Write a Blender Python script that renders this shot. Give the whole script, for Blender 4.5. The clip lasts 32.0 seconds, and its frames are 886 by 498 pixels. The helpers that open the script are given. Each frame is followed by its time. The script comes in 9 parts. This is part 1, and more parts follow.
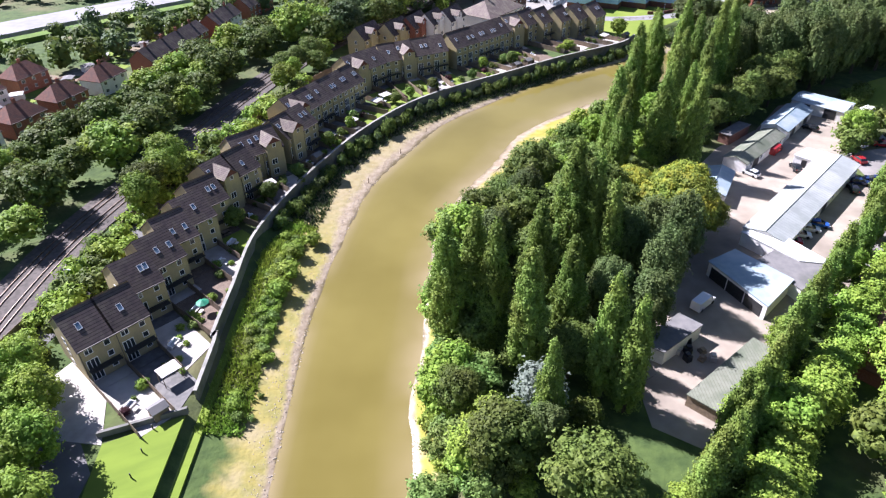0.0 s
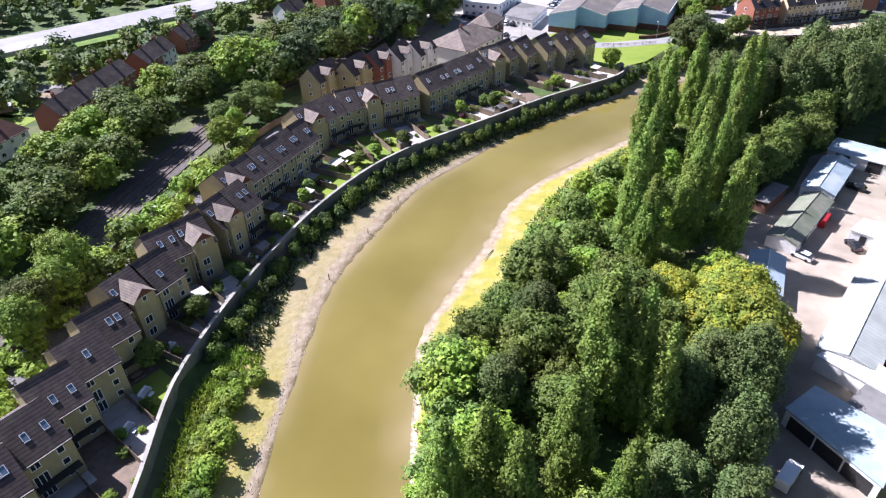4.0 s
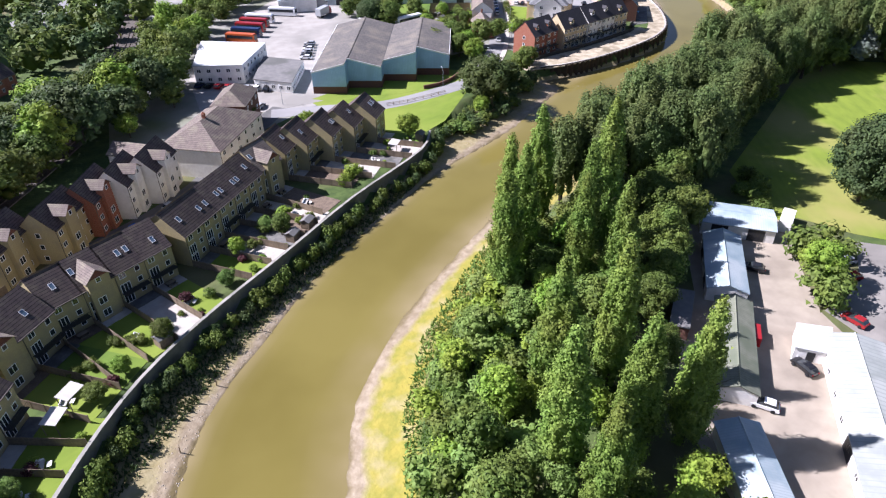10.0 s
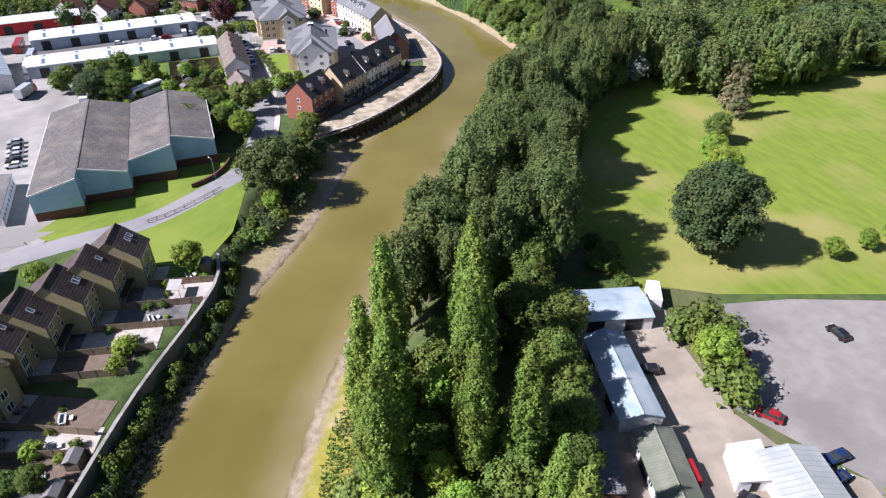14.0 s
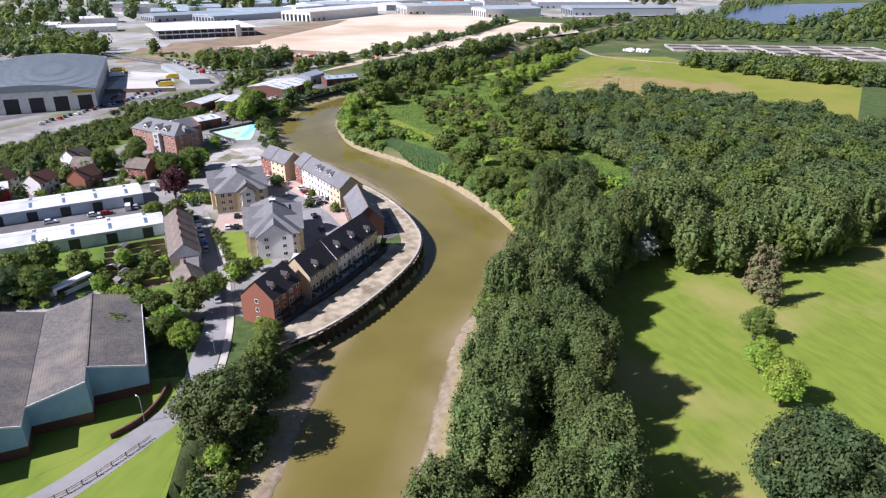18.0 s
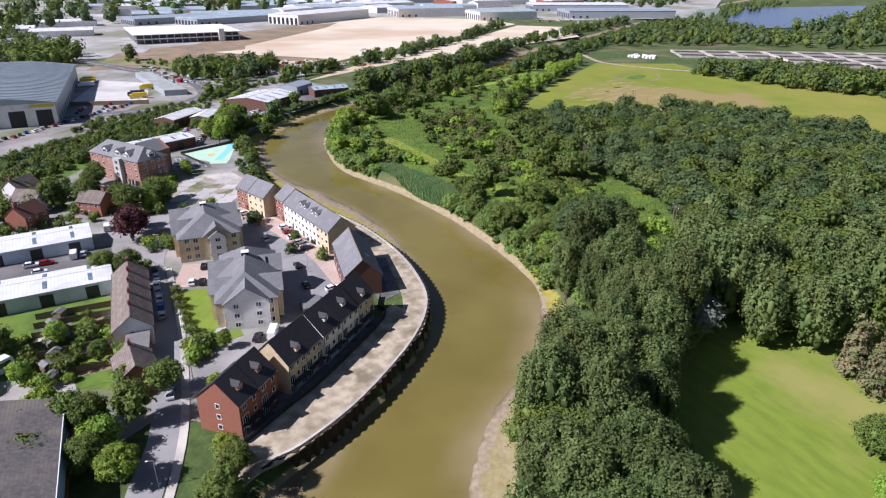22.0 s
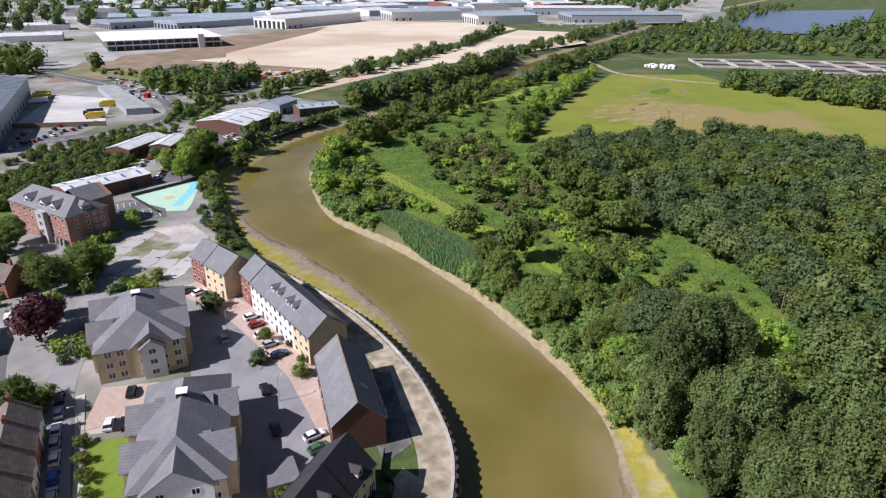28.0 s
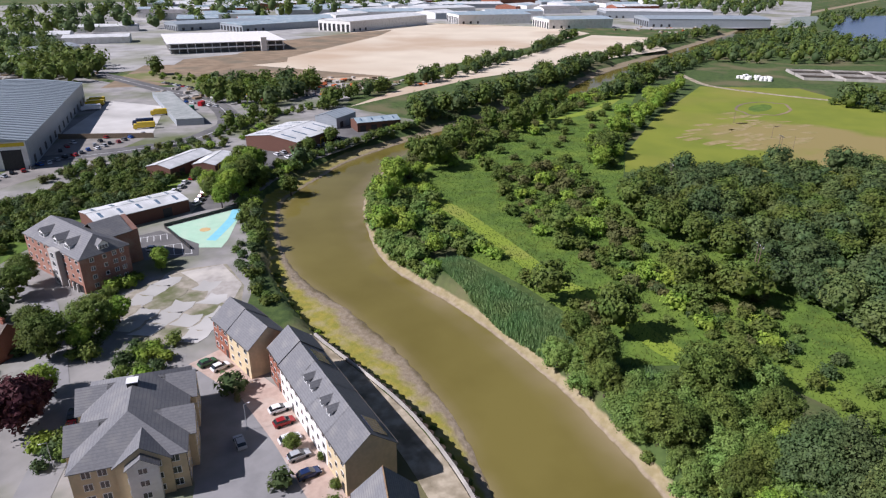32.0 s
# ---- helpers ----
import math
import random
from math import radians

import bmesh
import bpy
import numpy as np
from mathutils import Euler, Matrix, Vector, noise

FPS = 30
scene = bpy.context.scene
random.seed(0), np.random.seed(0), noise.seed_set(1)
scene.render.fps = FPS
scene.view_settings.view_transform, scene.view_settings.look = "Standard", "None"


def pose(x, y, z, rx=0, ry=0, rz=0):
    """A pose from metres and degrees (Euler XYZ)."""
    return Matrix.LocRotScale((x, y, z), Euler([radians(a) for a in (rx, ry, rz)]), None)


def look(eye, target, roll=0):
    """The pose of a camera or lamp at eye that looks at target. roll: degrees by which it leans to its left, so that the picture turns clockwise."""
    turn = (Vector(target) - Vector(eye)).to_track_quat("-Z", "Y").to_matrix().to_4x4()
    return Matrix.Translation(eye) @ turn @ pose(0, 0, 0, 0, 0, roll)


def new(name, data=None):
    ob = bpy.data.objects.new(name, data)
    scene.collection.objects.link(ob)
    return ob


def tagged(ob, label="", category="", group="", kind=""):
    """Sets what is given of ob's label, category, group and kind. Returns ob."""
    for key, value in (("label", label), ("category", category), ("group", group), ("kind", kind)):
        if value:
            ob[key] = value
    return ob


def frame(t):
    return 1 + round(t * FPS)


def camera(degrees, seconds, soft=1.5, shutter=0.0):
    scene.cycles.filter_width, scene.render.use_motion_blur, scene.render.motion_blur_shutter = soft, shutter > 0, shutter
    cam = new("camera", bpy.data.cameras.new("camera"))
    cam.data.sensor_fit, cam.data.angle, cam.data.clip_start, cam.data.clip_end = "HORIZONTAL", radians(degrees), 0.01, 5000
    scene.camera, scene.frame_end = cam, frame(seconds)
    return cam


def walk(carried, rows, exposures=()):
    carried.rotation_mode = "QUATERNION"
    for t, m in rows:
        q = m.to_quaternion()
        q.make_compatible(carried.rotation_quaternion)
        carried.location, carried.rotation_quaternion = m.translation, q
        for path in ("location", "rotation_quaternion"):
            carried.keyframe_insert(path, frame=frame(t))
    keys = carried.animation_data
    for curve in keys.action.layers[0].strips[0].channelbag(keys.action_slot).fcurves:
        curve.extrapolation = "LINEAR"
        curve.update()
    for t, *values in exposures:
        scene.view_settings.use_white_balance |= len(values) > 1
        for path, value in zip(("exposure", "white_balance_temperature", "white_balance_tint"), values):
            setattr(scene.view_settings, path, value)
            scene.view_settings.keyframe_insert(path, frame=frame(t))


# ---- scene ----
cam = camera(68.9, 32.0, 1.25)
METRES, EYE, TILT, LEAN, TURN = 326.4, 80.0, 0.0, 0.0, 0.0
ROWS = [
    (0.0, 0.0, 0.0, 0.0, -0.69, -35.0, 0.99),
    (0.5, -0.0009, 0.0149, -0.0002, -0.73, -34.98, 1.0),
    (1.0, -0.0017, 0.0297, -0.0004, -0.77, -34.97, 1.02),
    (1.5, -0.0023, 0.0444, -0.0008, -0.91, -34.95, 1.04),
    (2.0, -0.003, 0.0594, -0.001, -1.27, -34.93, 1.06),
    (2.5, -0.0036, 0.0746, -0.0012, -1.82, -34.93, 1.07),
    (3.0, -0.004, 0.0898, -0.0013, -2.52, -34.95, 1.07),
    (3.5, -0.0046, 0.1052, -0.0018, -3.24, -34.95, 1.05),
    (5.5, -0.0053, 0.1674, -0.0038, -7.97, -34.93, 1.08),
    (6.0, -0.0054, 0.1831, -0.0041, -9.51, -34.95, 1.05),
    (6.5, -0.0051, 0.1989, -0.0042, -11.1, -34.98, 1.01),
    (7.0, -0.0044, 0.2149, -0.0048, -12.91, -34.97, 0.97),
    (7.5, -0.0034, 0.231, -0.0053, -15.22, -34.99, 0.92),
    (8.0, -0.0022, 0.2471, -0.0055, -17.52, -35.0, 0.89),
    (8.5, -0.0007, 0.2631, -0.0057, -19.91, -35.01, 0.84),
    (9.0, 0.0013, 0.2795, -0.0053, -22.58, -35.02, 0.77),
    (9.5, 0.0043, 0.2954, -0.0045, -25.27, -34.99, 0.72),
    (10.0, 0.0074, 0.3098, -0.0029, -27.88, -34.99, 0.65),
    (10.5, 0.0114, 0.325, -0.0026, -30.84, -34.99, 0.56),
    (11.0, 0.0161, 0.3404, -0.0011, -34.18, -35.03, 0.49),
    (11.5, 0.0213, 0.3556, 0.0006, -37.79, -35.04, 0.37),
    (12.0, 0.0273, 0.3698, 0.0023, -41.54, -35.02, 0.28),
    (12.5, 0.0339, 0.3843, 0.0038, -44.66, -34.96, 0.18),
    (13.0, 0.0411, 0.3981, 0.0061, -46.96, -34.93, 0.13),
    (13.5, 0.0487, 0.4115, 0.0087, -48.96, -34.89, 0.07),
    (14.0, 0.0571, 0.4245, 0.0109, -50.49, -34.83, 0.05),
    (14.5, 0.0657, 0.4372, 0.0134, -51.71, -34.81, -0.01),
    (16.5, 0.1054, 0.4848, 0.0201, -53.98, -34.7, -0.07),
    (17.0, 0.1165, 0.4964, 0.0203, -54.12, -29.99, -0.07),
    (17.5, 0.1272, 0.5073, 0.0194, -54.22, -24.26, -0.08),
    (18.0, 0.1381, 0.5182, 0.0189, -54.34, -23.8, -0.08),
    (18.5, 0.1493, 0.5292, 0.0187, -54.46, -23.8, -0.09),
    (19.0, 0.1607, 0.54, 0.0184, -54.57, -23.8, -0.1),
    (19.5, 0.1723, 0.5508, 0.0182, -54.68, -23.79, -0.13),
    (20.0, 0.1836, 0.5616, 0.0182, -54.81, -23.77, -0.13),
    (20.5, 0.1951, 0.5723, 0.0181, -54.91, -23.74, -0.15),
    (21.0, 0.2067, 0.5828, 0.0181, -55.0, -23.73, -0.16),
    (21.5, 0.2184, 0.5934, 0.0179, -55.09, -23.71, -0.18),
    (22.0, 0.23, 0.604, 0.0179, -55.18, -23.68, -0.19),
    (22.5, 0.2417, 0.6146, 0.0178, -55.28, -23.68, -0.22),
    (23.0, 0.2531, 0.6251, 0.0179, -55.36, -23.68, -0.24),
    (23.5, 0.265, 0.6354, 0.0178, -55.43, -23.67, -0.25),
    (24.0, 0.2768, 0.646, 0.0176, -55.5, -23.66, -0.26),
    (24.5, 0.2884, 0.6563, 0.0173, -55.55, -23.64, -0.3),
    (25.0, 0.2996, 0.6669, 0.0175, -55.63, -23.65, -0.31),
    (25.5, 0.3113, 0.6775, 0.0171, -55.68, -23.63, -0.32),
    (27.5, 0.3579, 0.7187, 0.0165, -55.85, -23.59, -0.35),
    (28.0, 0.3695, 0.7293, 0.0167, -55.9, -23.58, -0.37),
    (28.5, 0.3811, 0.74, 0.0165, -55.15, -23.58, -0.4),
    (29.0, 0.3928, 0.7501, 0.0164, -53.33, -23.56, -0.38),
    (29.5, 0.4045, 0.7602, 0.0165, -51.94, -23.57, -0.38),
    (30.0, 0.4164, 0.77, 0.0165, -51.19, -23.58, -0.36),
    (30.5, 0.428, 0.7801, 0.0165, -50.91, -23.56, -0.32),
    (31.0, 0.4395, 0.7906, 0.0163, -50.72, -23.55, -0.32),
    (31.5, 0.451, 0.8011, 0.0161, -50.57, -23.51, -0.29),
    (32.0, 0.4623, 0.8123, 0.0162, -50.44, -23.5, -0.31),
]
walk(cam, [(t, pose(0, 0, EYE, TILT, LEAN, TURN) @ pose(METRES * x, METRES * y, METRES * z, 90 + pitch, roll, yaw)) for t, x, y, z, yaw, pitch, roll in ROWS],
     [(0, 1.49, 5850, 26), (6, 1.34, 5850, 26), (8, 1.22, 5850, 26), (10, 1.14, 5900, 25), (12, 0.96, 5900, 25), (14, 0.85, 5950, 24), (17, 0.79, 5950, 24), (19, 0.55, 5950, 24), (21, 0.52, 5950, 24), (25, 0.49, 5950, 24), (28, 0.36, 6050, 22), (32, 0.25, 6050, 22)])

# ---- light ----
SUN_EL, SUN_AZ = 42.0, (0.83, -0.56)  # elevation; the way the light travels over the ground
world = bpy.data.worlds.new("sky")
scene.world = world
world.use_nodes = True
sky = world.node_tree.nodes.new("ShaderNodeTexSky")
sky.sky_type, sky.sun_disc = "NISHITA", False
sky.sun_elevation = radians(SUN_EL)
sky.sun_rotation = math.atan2(-SUN_AZ[0], -SUN_AZ[1])
sky.air_density, sky.dust_density = 0.8, 0.4
world.node_tree.links.new(sky.outputs[0], world.node_tree.nodes["Background"].inputs[0])
world.node_tree.nodes["Background"].inputs[1].default_value = 0.05
sun = new("sun", bpy.data.lights.new("sun", "SUN"))
sun.data.energy, sun.data.angle, sun.data.color = 5.0, radians(0.53), (1.0, 0.985, 0.955)
sun.matrix_world = look((0, 0, 300), (SUN_AZ[0] * 100, SUN_AZ[1] * 100, 300 - 100 * math.tan(radians(SUN_EL))))

LZ = 4.0  # the town's ground over the water


# ---- materials ----
def mat(name, base, second=None, scale=1.0, rough=0.85, metal=0.0, bump=0.0, bscale=6.0, third=None, tscale=0.06, spec=0.35, island=0.0, stripes=None, trans=0.0, coords="Object", patch=None, stretch=None):
    """A surface of two noise-mixed colours, a wide third one for stains, relief, and optional courses."""
    m = bpy.data.materials.new(name)
    m.use_nodes = True
    t = m.node_tree
    n, l = t.nodes, t.links
    b = n["Principled BSDF"]
    b.inputs["Roughness"].default_value, b.inputs["Metallic"].default_value = rough, metal
    b.inputs["Specular IOR Level"].default_value = spec
    co = n.new("ShaderNodeTexCoord") if coords == "Object" else n.new("ShaderNodeNewGeometry")
    src = co.outputs["Object"] if coords == "Object" else co.outputs["Position"]

    def noise_at(s, detail=4.0):
        k = n.new("ShaderNodeTexNoise")
        k.inputs["Scale"].default_value, k.inputs["Detail"].default_value = s, detail
        l.new(src, k.inputs["Vector"])
        return k

    def drawn_out(s):
        """Noise drawn out along one way over the ground: mowing and wheel marks."""
        k, turn = noise_at(s), n.new("ShaderNodeMapping")
        turn.inputs["Scale"].default_value = (stretch[1], 1, 1)
        first = n.new("ShaderNodeVectorRotate")
        first.rotation_type = "Z_AXIS"
        first.inputs["Angle"].default_value = radians(-stretch[0])
        l.new(src, first.inputs["Vector"])
        l.new(first.outputs[0], turn.inputs["Vector"])
        l.new(turn.outputs[0], k.inputs["Vector"])
        return k

    def ramp(fac, lo, hi):
        r = n.new("ShaderNodeMapRange")
        r.inputs[1].default_value, r.inputs[2].default_value = lo, hi
        l.new(fac, r.inputs[0])
        return r.outputs[0]

    def mix(fac, a, c, kind="MIX"):
        x = n.new("ShaderNodeMix")
        x.data_type, x.blend_type = "RGBA", kind
        if isinstance(fac, float):
            x.inputs[0].default_value = fac
        else:
            l.new(fac, x.inputs[0])
        for i, v in ((6, a), (7, c)):
            if isinstance(v, tuple):
                x.inputs[i].default_value = (*v, 1)
            else:
                l.new(v, x.inputs[i])
        return x.outputs[2]

    colour = base
    fine = drawn_out(scale) if stretch else noise_at(scale)
    if second:
        colour = mix(ramp(fine.outputs[0], 0.36, 0.64), base, second)
    if third:
        colour = mix(ramp(noise_at(tscale, 5).outputs[0], 0.48, 0.66), colour, third)
    if patch:  # a worn place: centre, radius, colour
        (px_, py_), rad, worn = patch
        far = n.new("ShaderNodeVectorMath")
        far.operation = "DISTANCE"
        l.new(src, far.inputs[0])
        far.inputs[1].default_value = (px_, py_, LZ)
        k = n.new("ShaderNodeMath")
        k.operation = "MULTIPLY_ADD"
        l.new(noise_at(0.02, 8).outputs[0], k.inputs[0])
        k.inputs[1].default_value = 2.6 * rad
        l.new(far.outputs["Value"], k.inputs[2])
        colour = mix(ramp(k.outputs[0], 2.25 * rad, 1.9 * rad), colour, worn)
    if island:
        info = n.new("ShaderNodeObjectInfo")
        hsv = n.new("ShaderNodeHueSaturation")
        r = n.new("ShaderNodeMapRange")
        r.inputs[3].default_value, r.inputs[4].default_value = 1 - island, 1 + island
        l.new(info.outputs["Random"], r.inputs[0])
        l.new(r.outputs[0], hsv.inputs["Value"])
        if isinstance(colour, tuple):
            hsv.inputs["Color"].default_value = (*colour, 1)
        else:
            l.new(colour, hsv.inputs["Color"])
        colour = hsv.outputs[0]
    height = None
    if stripes:
        axis, step, dark = stripes
        sep = n.new("ShaderNodeSeparateXYZ")
        l.new(src, sep.inputs[0])
        f = n.new("ShaderNodeMath")
        f.operation = "DIVIDE"
        l.new(sep.outputs[axis], f.inputs[0])
        f.inputs[1].default_value = step
        fr = n.new("ShaderNodeMath")
        fr.operation = "FRACT"
        l.new(f.outputs[0], fr.inputs[0])
        colour = mix(ramp(fr.outputs[0], 0.72, 1.0), colour, dark)
        height = fr.outputs[0]
    if isinstance(colour, tuple):
        b.inputs["Base Color"].default_value = (*colour, 1)
    else:
        l.new(colour, b.inputs["Base Color"])
    if bump:
        bp = n.new("ShaderNodeBump")
        bp.inputs["Strength"].default_value = bump
        l.new(height or noise_at(bscale).outputs[0], bp.inputs["Height"])
        l.new(bp.outputs[0], b.inputs["Normal"])
    if trans:
        tr = n.new("ShaderNodeBsdfTranslucent")
        if isinstance(colour, tuple):
            tr.inputs[0].default_value = (*colour, 1)
        else:
            l.new(colour, tr.inputs[0])
        ms = n.new("ShaderNodeMixShader")
        ms.inputs[0].default_value = trans
        l.new(b.outputs[0], ms.inputs[1])
        l.new(tr.outputs[0], ms.inputs[2])
        l.new(ms.outputs[0], n["Material Output"].inputs[0])
    return m


def leaf_mat(name, a, c, yellow=None):
    """Leaves: colour by leaf, by tree and by a slow drift over the crown."""
    m = bpy.data.materials.new(name)
    m.use_nodes = True
    t = m.node_tree
    n, l = t.nodes, t.links
    b = n["Principled BSDF"]
    b.inputs["Roughness"].default_value, b.inputs["Specular IOR Level"].default_value = 0.6, 0.14
    geo, info, co = n.new("ShaderNodeNewGeometry"), n.new("ShaderNodeObjectInfo"), n.new("ShaderNodeTexCoord")
    mx = n.new("ShaderNodeMix")
    mx.data_type = "RGBA"
    mid = [(p + q) / 2 for p, q in zip(a, c)]
    mx.inputs[6].default_value = (*[m_ + (p - m_) * 0.6 for p, m_ in zip(a, mid)], 1)
    mx.inputs[7].default_value = (*[m_ + (q - m_) * 0.6 for q, m_ in zip(c, mid)], 1)
    l.new(geo.outputs["Random Per Island"], mx.inputs[0])
    out = mx.outputs[2]
    if yellow:
        ns = n.new("ShaderNodeTexNoise")
        ns.inputs["Scale"].default_value = 0.35
        l.new(co.outputs["Object"], ns.inputs["Vector"])
        r = n.new("ShaderNodeMapRange")
        r.inputs[1].default_value, r.inputs[2].default_value = 0.46, 0.66
        l.new(ns.outputs[0], r.inputs[0])
        m2 = n.new("ShaderNodeMix")
        m2.data_type = "RGBA"
        l.new(r.outputs[0], m2.inputs[0])
        l.new(out, m2.inputs[6])
        m2.inputs[7].default_value = (*yellow, 1)
        out = m2.outputs[2]
    hsv = n.new("ShaderNodeHueSaturation")
    r1, r2 = n.new("ShaderNodeMapRange"), n.new("ShaderNodeMapRange")
    r1.inputs[3].default_value, r1.inputs[4].default_value = 0.72, 1.35
    r2.inputs[3].default_value, r2.inputs[4].default_value = 0.475, 0.52
    drift = n.new("ShaderNodeTexNoise")
    drift.inputs["Scale"].default_value, drift.inputs["Detail"].default_value = 0.13, 2
    l.new(geo.outputs["Position"], drift.inputs["Vector"])
    both = n.new("ShaderNodeMath")
    both.operation = "ADD"
    l.new(info.outputs["Random"], both.inputs[0])
    l.new(drift.outputs[0], both.inputs[1])
    r1.inputs[1].default_value, r1.inputs[2].default_value = 0.25, 1.25
    l.new(both.outputs[0], r1.inputs[0])
    l.new(drift.outputs[0], r2.inputs[0])
    r2.inputs[1].default_value, r2.inputs[2].default_value = 0.3, 0.7
    l.new(r1.outputs[0], hsv.inputs["Value"])
    l.new(r2.outputs[0], hsv.inputs["Hue"])
    l.new(out, hsv.inputs["Color"])
    l.new(hsv.outputs[0], b.inputs["Base Color"])
    tr, ms = n.new("ShaderNodeBsdfTranslucent"), n.new("ShaderNodeMixShader")
    l.new(hsv.outputs[0], tr.inputs[0])
    ms.inputs[0].default_value = 0.28
    l.new(b.outputs[0], ms.inputs[1])
    l.new(tr.outputs[0], ms.inputs[2])
    l.new(ms.outputs[0], n["Material Output"].inputs[0])
    return m


BRICK = mat("brick", (0.30, 0.105, 0.06), (0.24, 0.08, 0.05), 3, 0.9, bump=0.2, bscale=12, stripes=(2, 0.225, (0.33, 0.2, 0.14)))
DARKBRICK = mat("brown_brick", (0.16, 0.075, 0.05), (0.12, 0.06, 0.045), 3, 0.9, bump=0.2, bscale=12)
CREAM = mat("cream_render", (0.62, 0.5, 0.31), (0.56, 0.45, 0.275), 1.5, 0.9, third=(0.5, 0.41, 0.26), tscale=0.4, island=0.08)
BUFF = mat("buff_brick", (0.43, 0.355, 0.185), (0.37, 0.3, 0.155), 4, 0.9, third=(0.33, 0.28, 0.165), tscale=0.4, island=0.1, bump=0.15, bscale=14)
WHITE = mat("white_render", (0.8, 0.78, 0.74), (0.74, 0.72, 0.68), 1.2, 0.85, third=(0.66, 0.63, 0.58), tscale=0.3)
REDTILE = mat("tile_hanging", (0.2, 0.075, 0.05), (0.16, 0.06, 0.045), 3, 0.85, stripes=(2, 0.3, (0.08, 0.035, 0.03)))
TILE = mat("brown_roof_tile", (0.105, 0.076, 0.068), (0.072, 0.053, 0.05), 1.2, 0.85, third=(0.13, 0.105, 0.08), tscale=0.5, stripes=(2, 0.34, (0.006, 0.005, 0.005)), bump=0.9, island=0.16)
TILELIGHT = mat("weathered_roof_tile", (0.19, 0.15, 0.125), (0.14, 0.11, 0.095), 1.2, 0.85, third=(0.22, 0.19, 0.14), tscale=0.5, stripes=(2, 0.27, (0.07, 0.055, 0.05)), bump=0.6, island=0.1)
RIDGE = mat("lichen_ridge_tile", (0.24, 0.16, 0.08), (0.15, 0.09, 0.06), 2, 0.9)
SLATE = mat("grey_slate", (0.185, 0.185, 0.188), (0.15, 0.15, 0.153), 2.0, 0.7, third=(0.215, 0.21, 0.2), tscale=0.3, stripes=(2, 0.3, (0.12, 0.12, 0.122)), bump=0.3, island=0.08)
DARKSLATE = mat("dark_slate", (0.05, 0.046, 0.05), (0.036, 0.034, 0.038), 2.0, 0.75, stripes=(2, 0.3, (0.022, 0.02, 0.022)), bump=0.4, island=0.1)
REDROOF = mat("red_roof_tile", (0.22, 0.1, 0.065), (0.16, 0.075, 0.055), 1.5, 0.85, third=(0.12, 0.075, 0.06), tscale=0.4, stripes=(2, 0.3, (0.09, 0.045, 0.035)), bump=0.5, island=0.15)
FELT = mat("roof_felt", (0.2, 0.19, 0.18), (0.16, 0.155, 0.15), 0.8, 0.9, third=(0.11, 0.11, 0.1), tscale=0.12)
ASBESTOS = mat("fibre_cement_roof", (0.155, 0.14, 0.125), (0.095, 0.088, 0.082), 1.4, 0.9, third=(0.2, 0.175, 0.14), tscale=0.16, stripes=(0, 0.6, (0.115, 0.104, 0.095)), bump=0.35)
GREENROOF = mat("mossy_sheet_roof", (0.22, 0.225, 0.17), (0.17, 0.18, 0.13), 0.9, 0.85, third=(0.13, 0.15, 0.1), tscale=0.2, stripes=(0, 0.5, (0.13, 0.14, 0.1)), bump=0.3)
BLUEROOF = mat("pale_blue_sheet_roof", (0.33, 0.41, 0.44), (0.25, 0.33, 0.37), 0.5, 0.55, third=(0.45, 0.5, 0.51), tscale=0.15, stripes=(0, 0.45, (0.3, 0.36, 0.38)), bump=0.3)
WHITEROOF = mat("white_sheet_roof", (0.68, 0.68, 0.66), (0.58, 0.585, 0.57), 0.35, 0.7, third=(0.48, 0.49, 0.465), tscale=0.13, stripes=(0, 0.9, (0.52, 0.53, 0.52)), bump=0.12)
RIBROOF = mat("dark_rooflight_strip", (0.15, 0.18, 0.19), (0.12, 0.145, 0.155), 0.2, 0.35)
GREYROOF = mat("grey_steel_roof", (0.4, 0.45, 0.47), (0.35, 0.4, 0.42), 0.2, 0.45, metal=0.2, stripes=(0, 3.0, (0.22, 0.25, 0.26)), bump=0.1)
BLUEWALL = mat("pale_blue_cladding", (0.36, 0.55, 0.72), (0.32, 0.5, 0.67), 0.6, 0.5, third=(0.3, 0.46, 0.6), tscale=0.2, stripes=(0, 0.5, (0.28, 0.44, 0.58)), bump=0.25)
STEELWALL = mat("grey_cladding", (0.36, 0.39, 0.41), (0.32, 0.35, 0.37), 0.3, 0.45, stripes=(2, 1.0, (0.28, 0.3, 0.32)), bump=0.15)
GUTTER = mat("brown_gutter", (0.1, 0.085, 0.07), (0.075, 0.065, 0.055), 1.0, 0.5)
FRAME = mat("white_frame", (0.78, 0.78, 0.76), rough=0.5)
GLASS = mat("dark_glass", (0.02, 0.026, 0.03), (0.035, 0.04, 0.045), 0.7, 0.06, spec=0.7)
SKYGLASS = mat("rooflight_glass", (0.10, 0.16, 0.22), (0.16, 0.22, 0.28), 0.5, 0.08, spec=0.9)
DARKMETAL = mat("dark_metal", (0.035, 0.036, 0.04), (0.05, 0.05, 0.05), 2, 0.5, metal=0.4)
SOLARPANE = mat("solar_panel", (0.015, 0.025, 0.07), (0.02, 0.035, 0.09), 0.8, 0.12, spec=0.8, stripes=(0, 1.0, (0.12, 0.13, 0.16)))
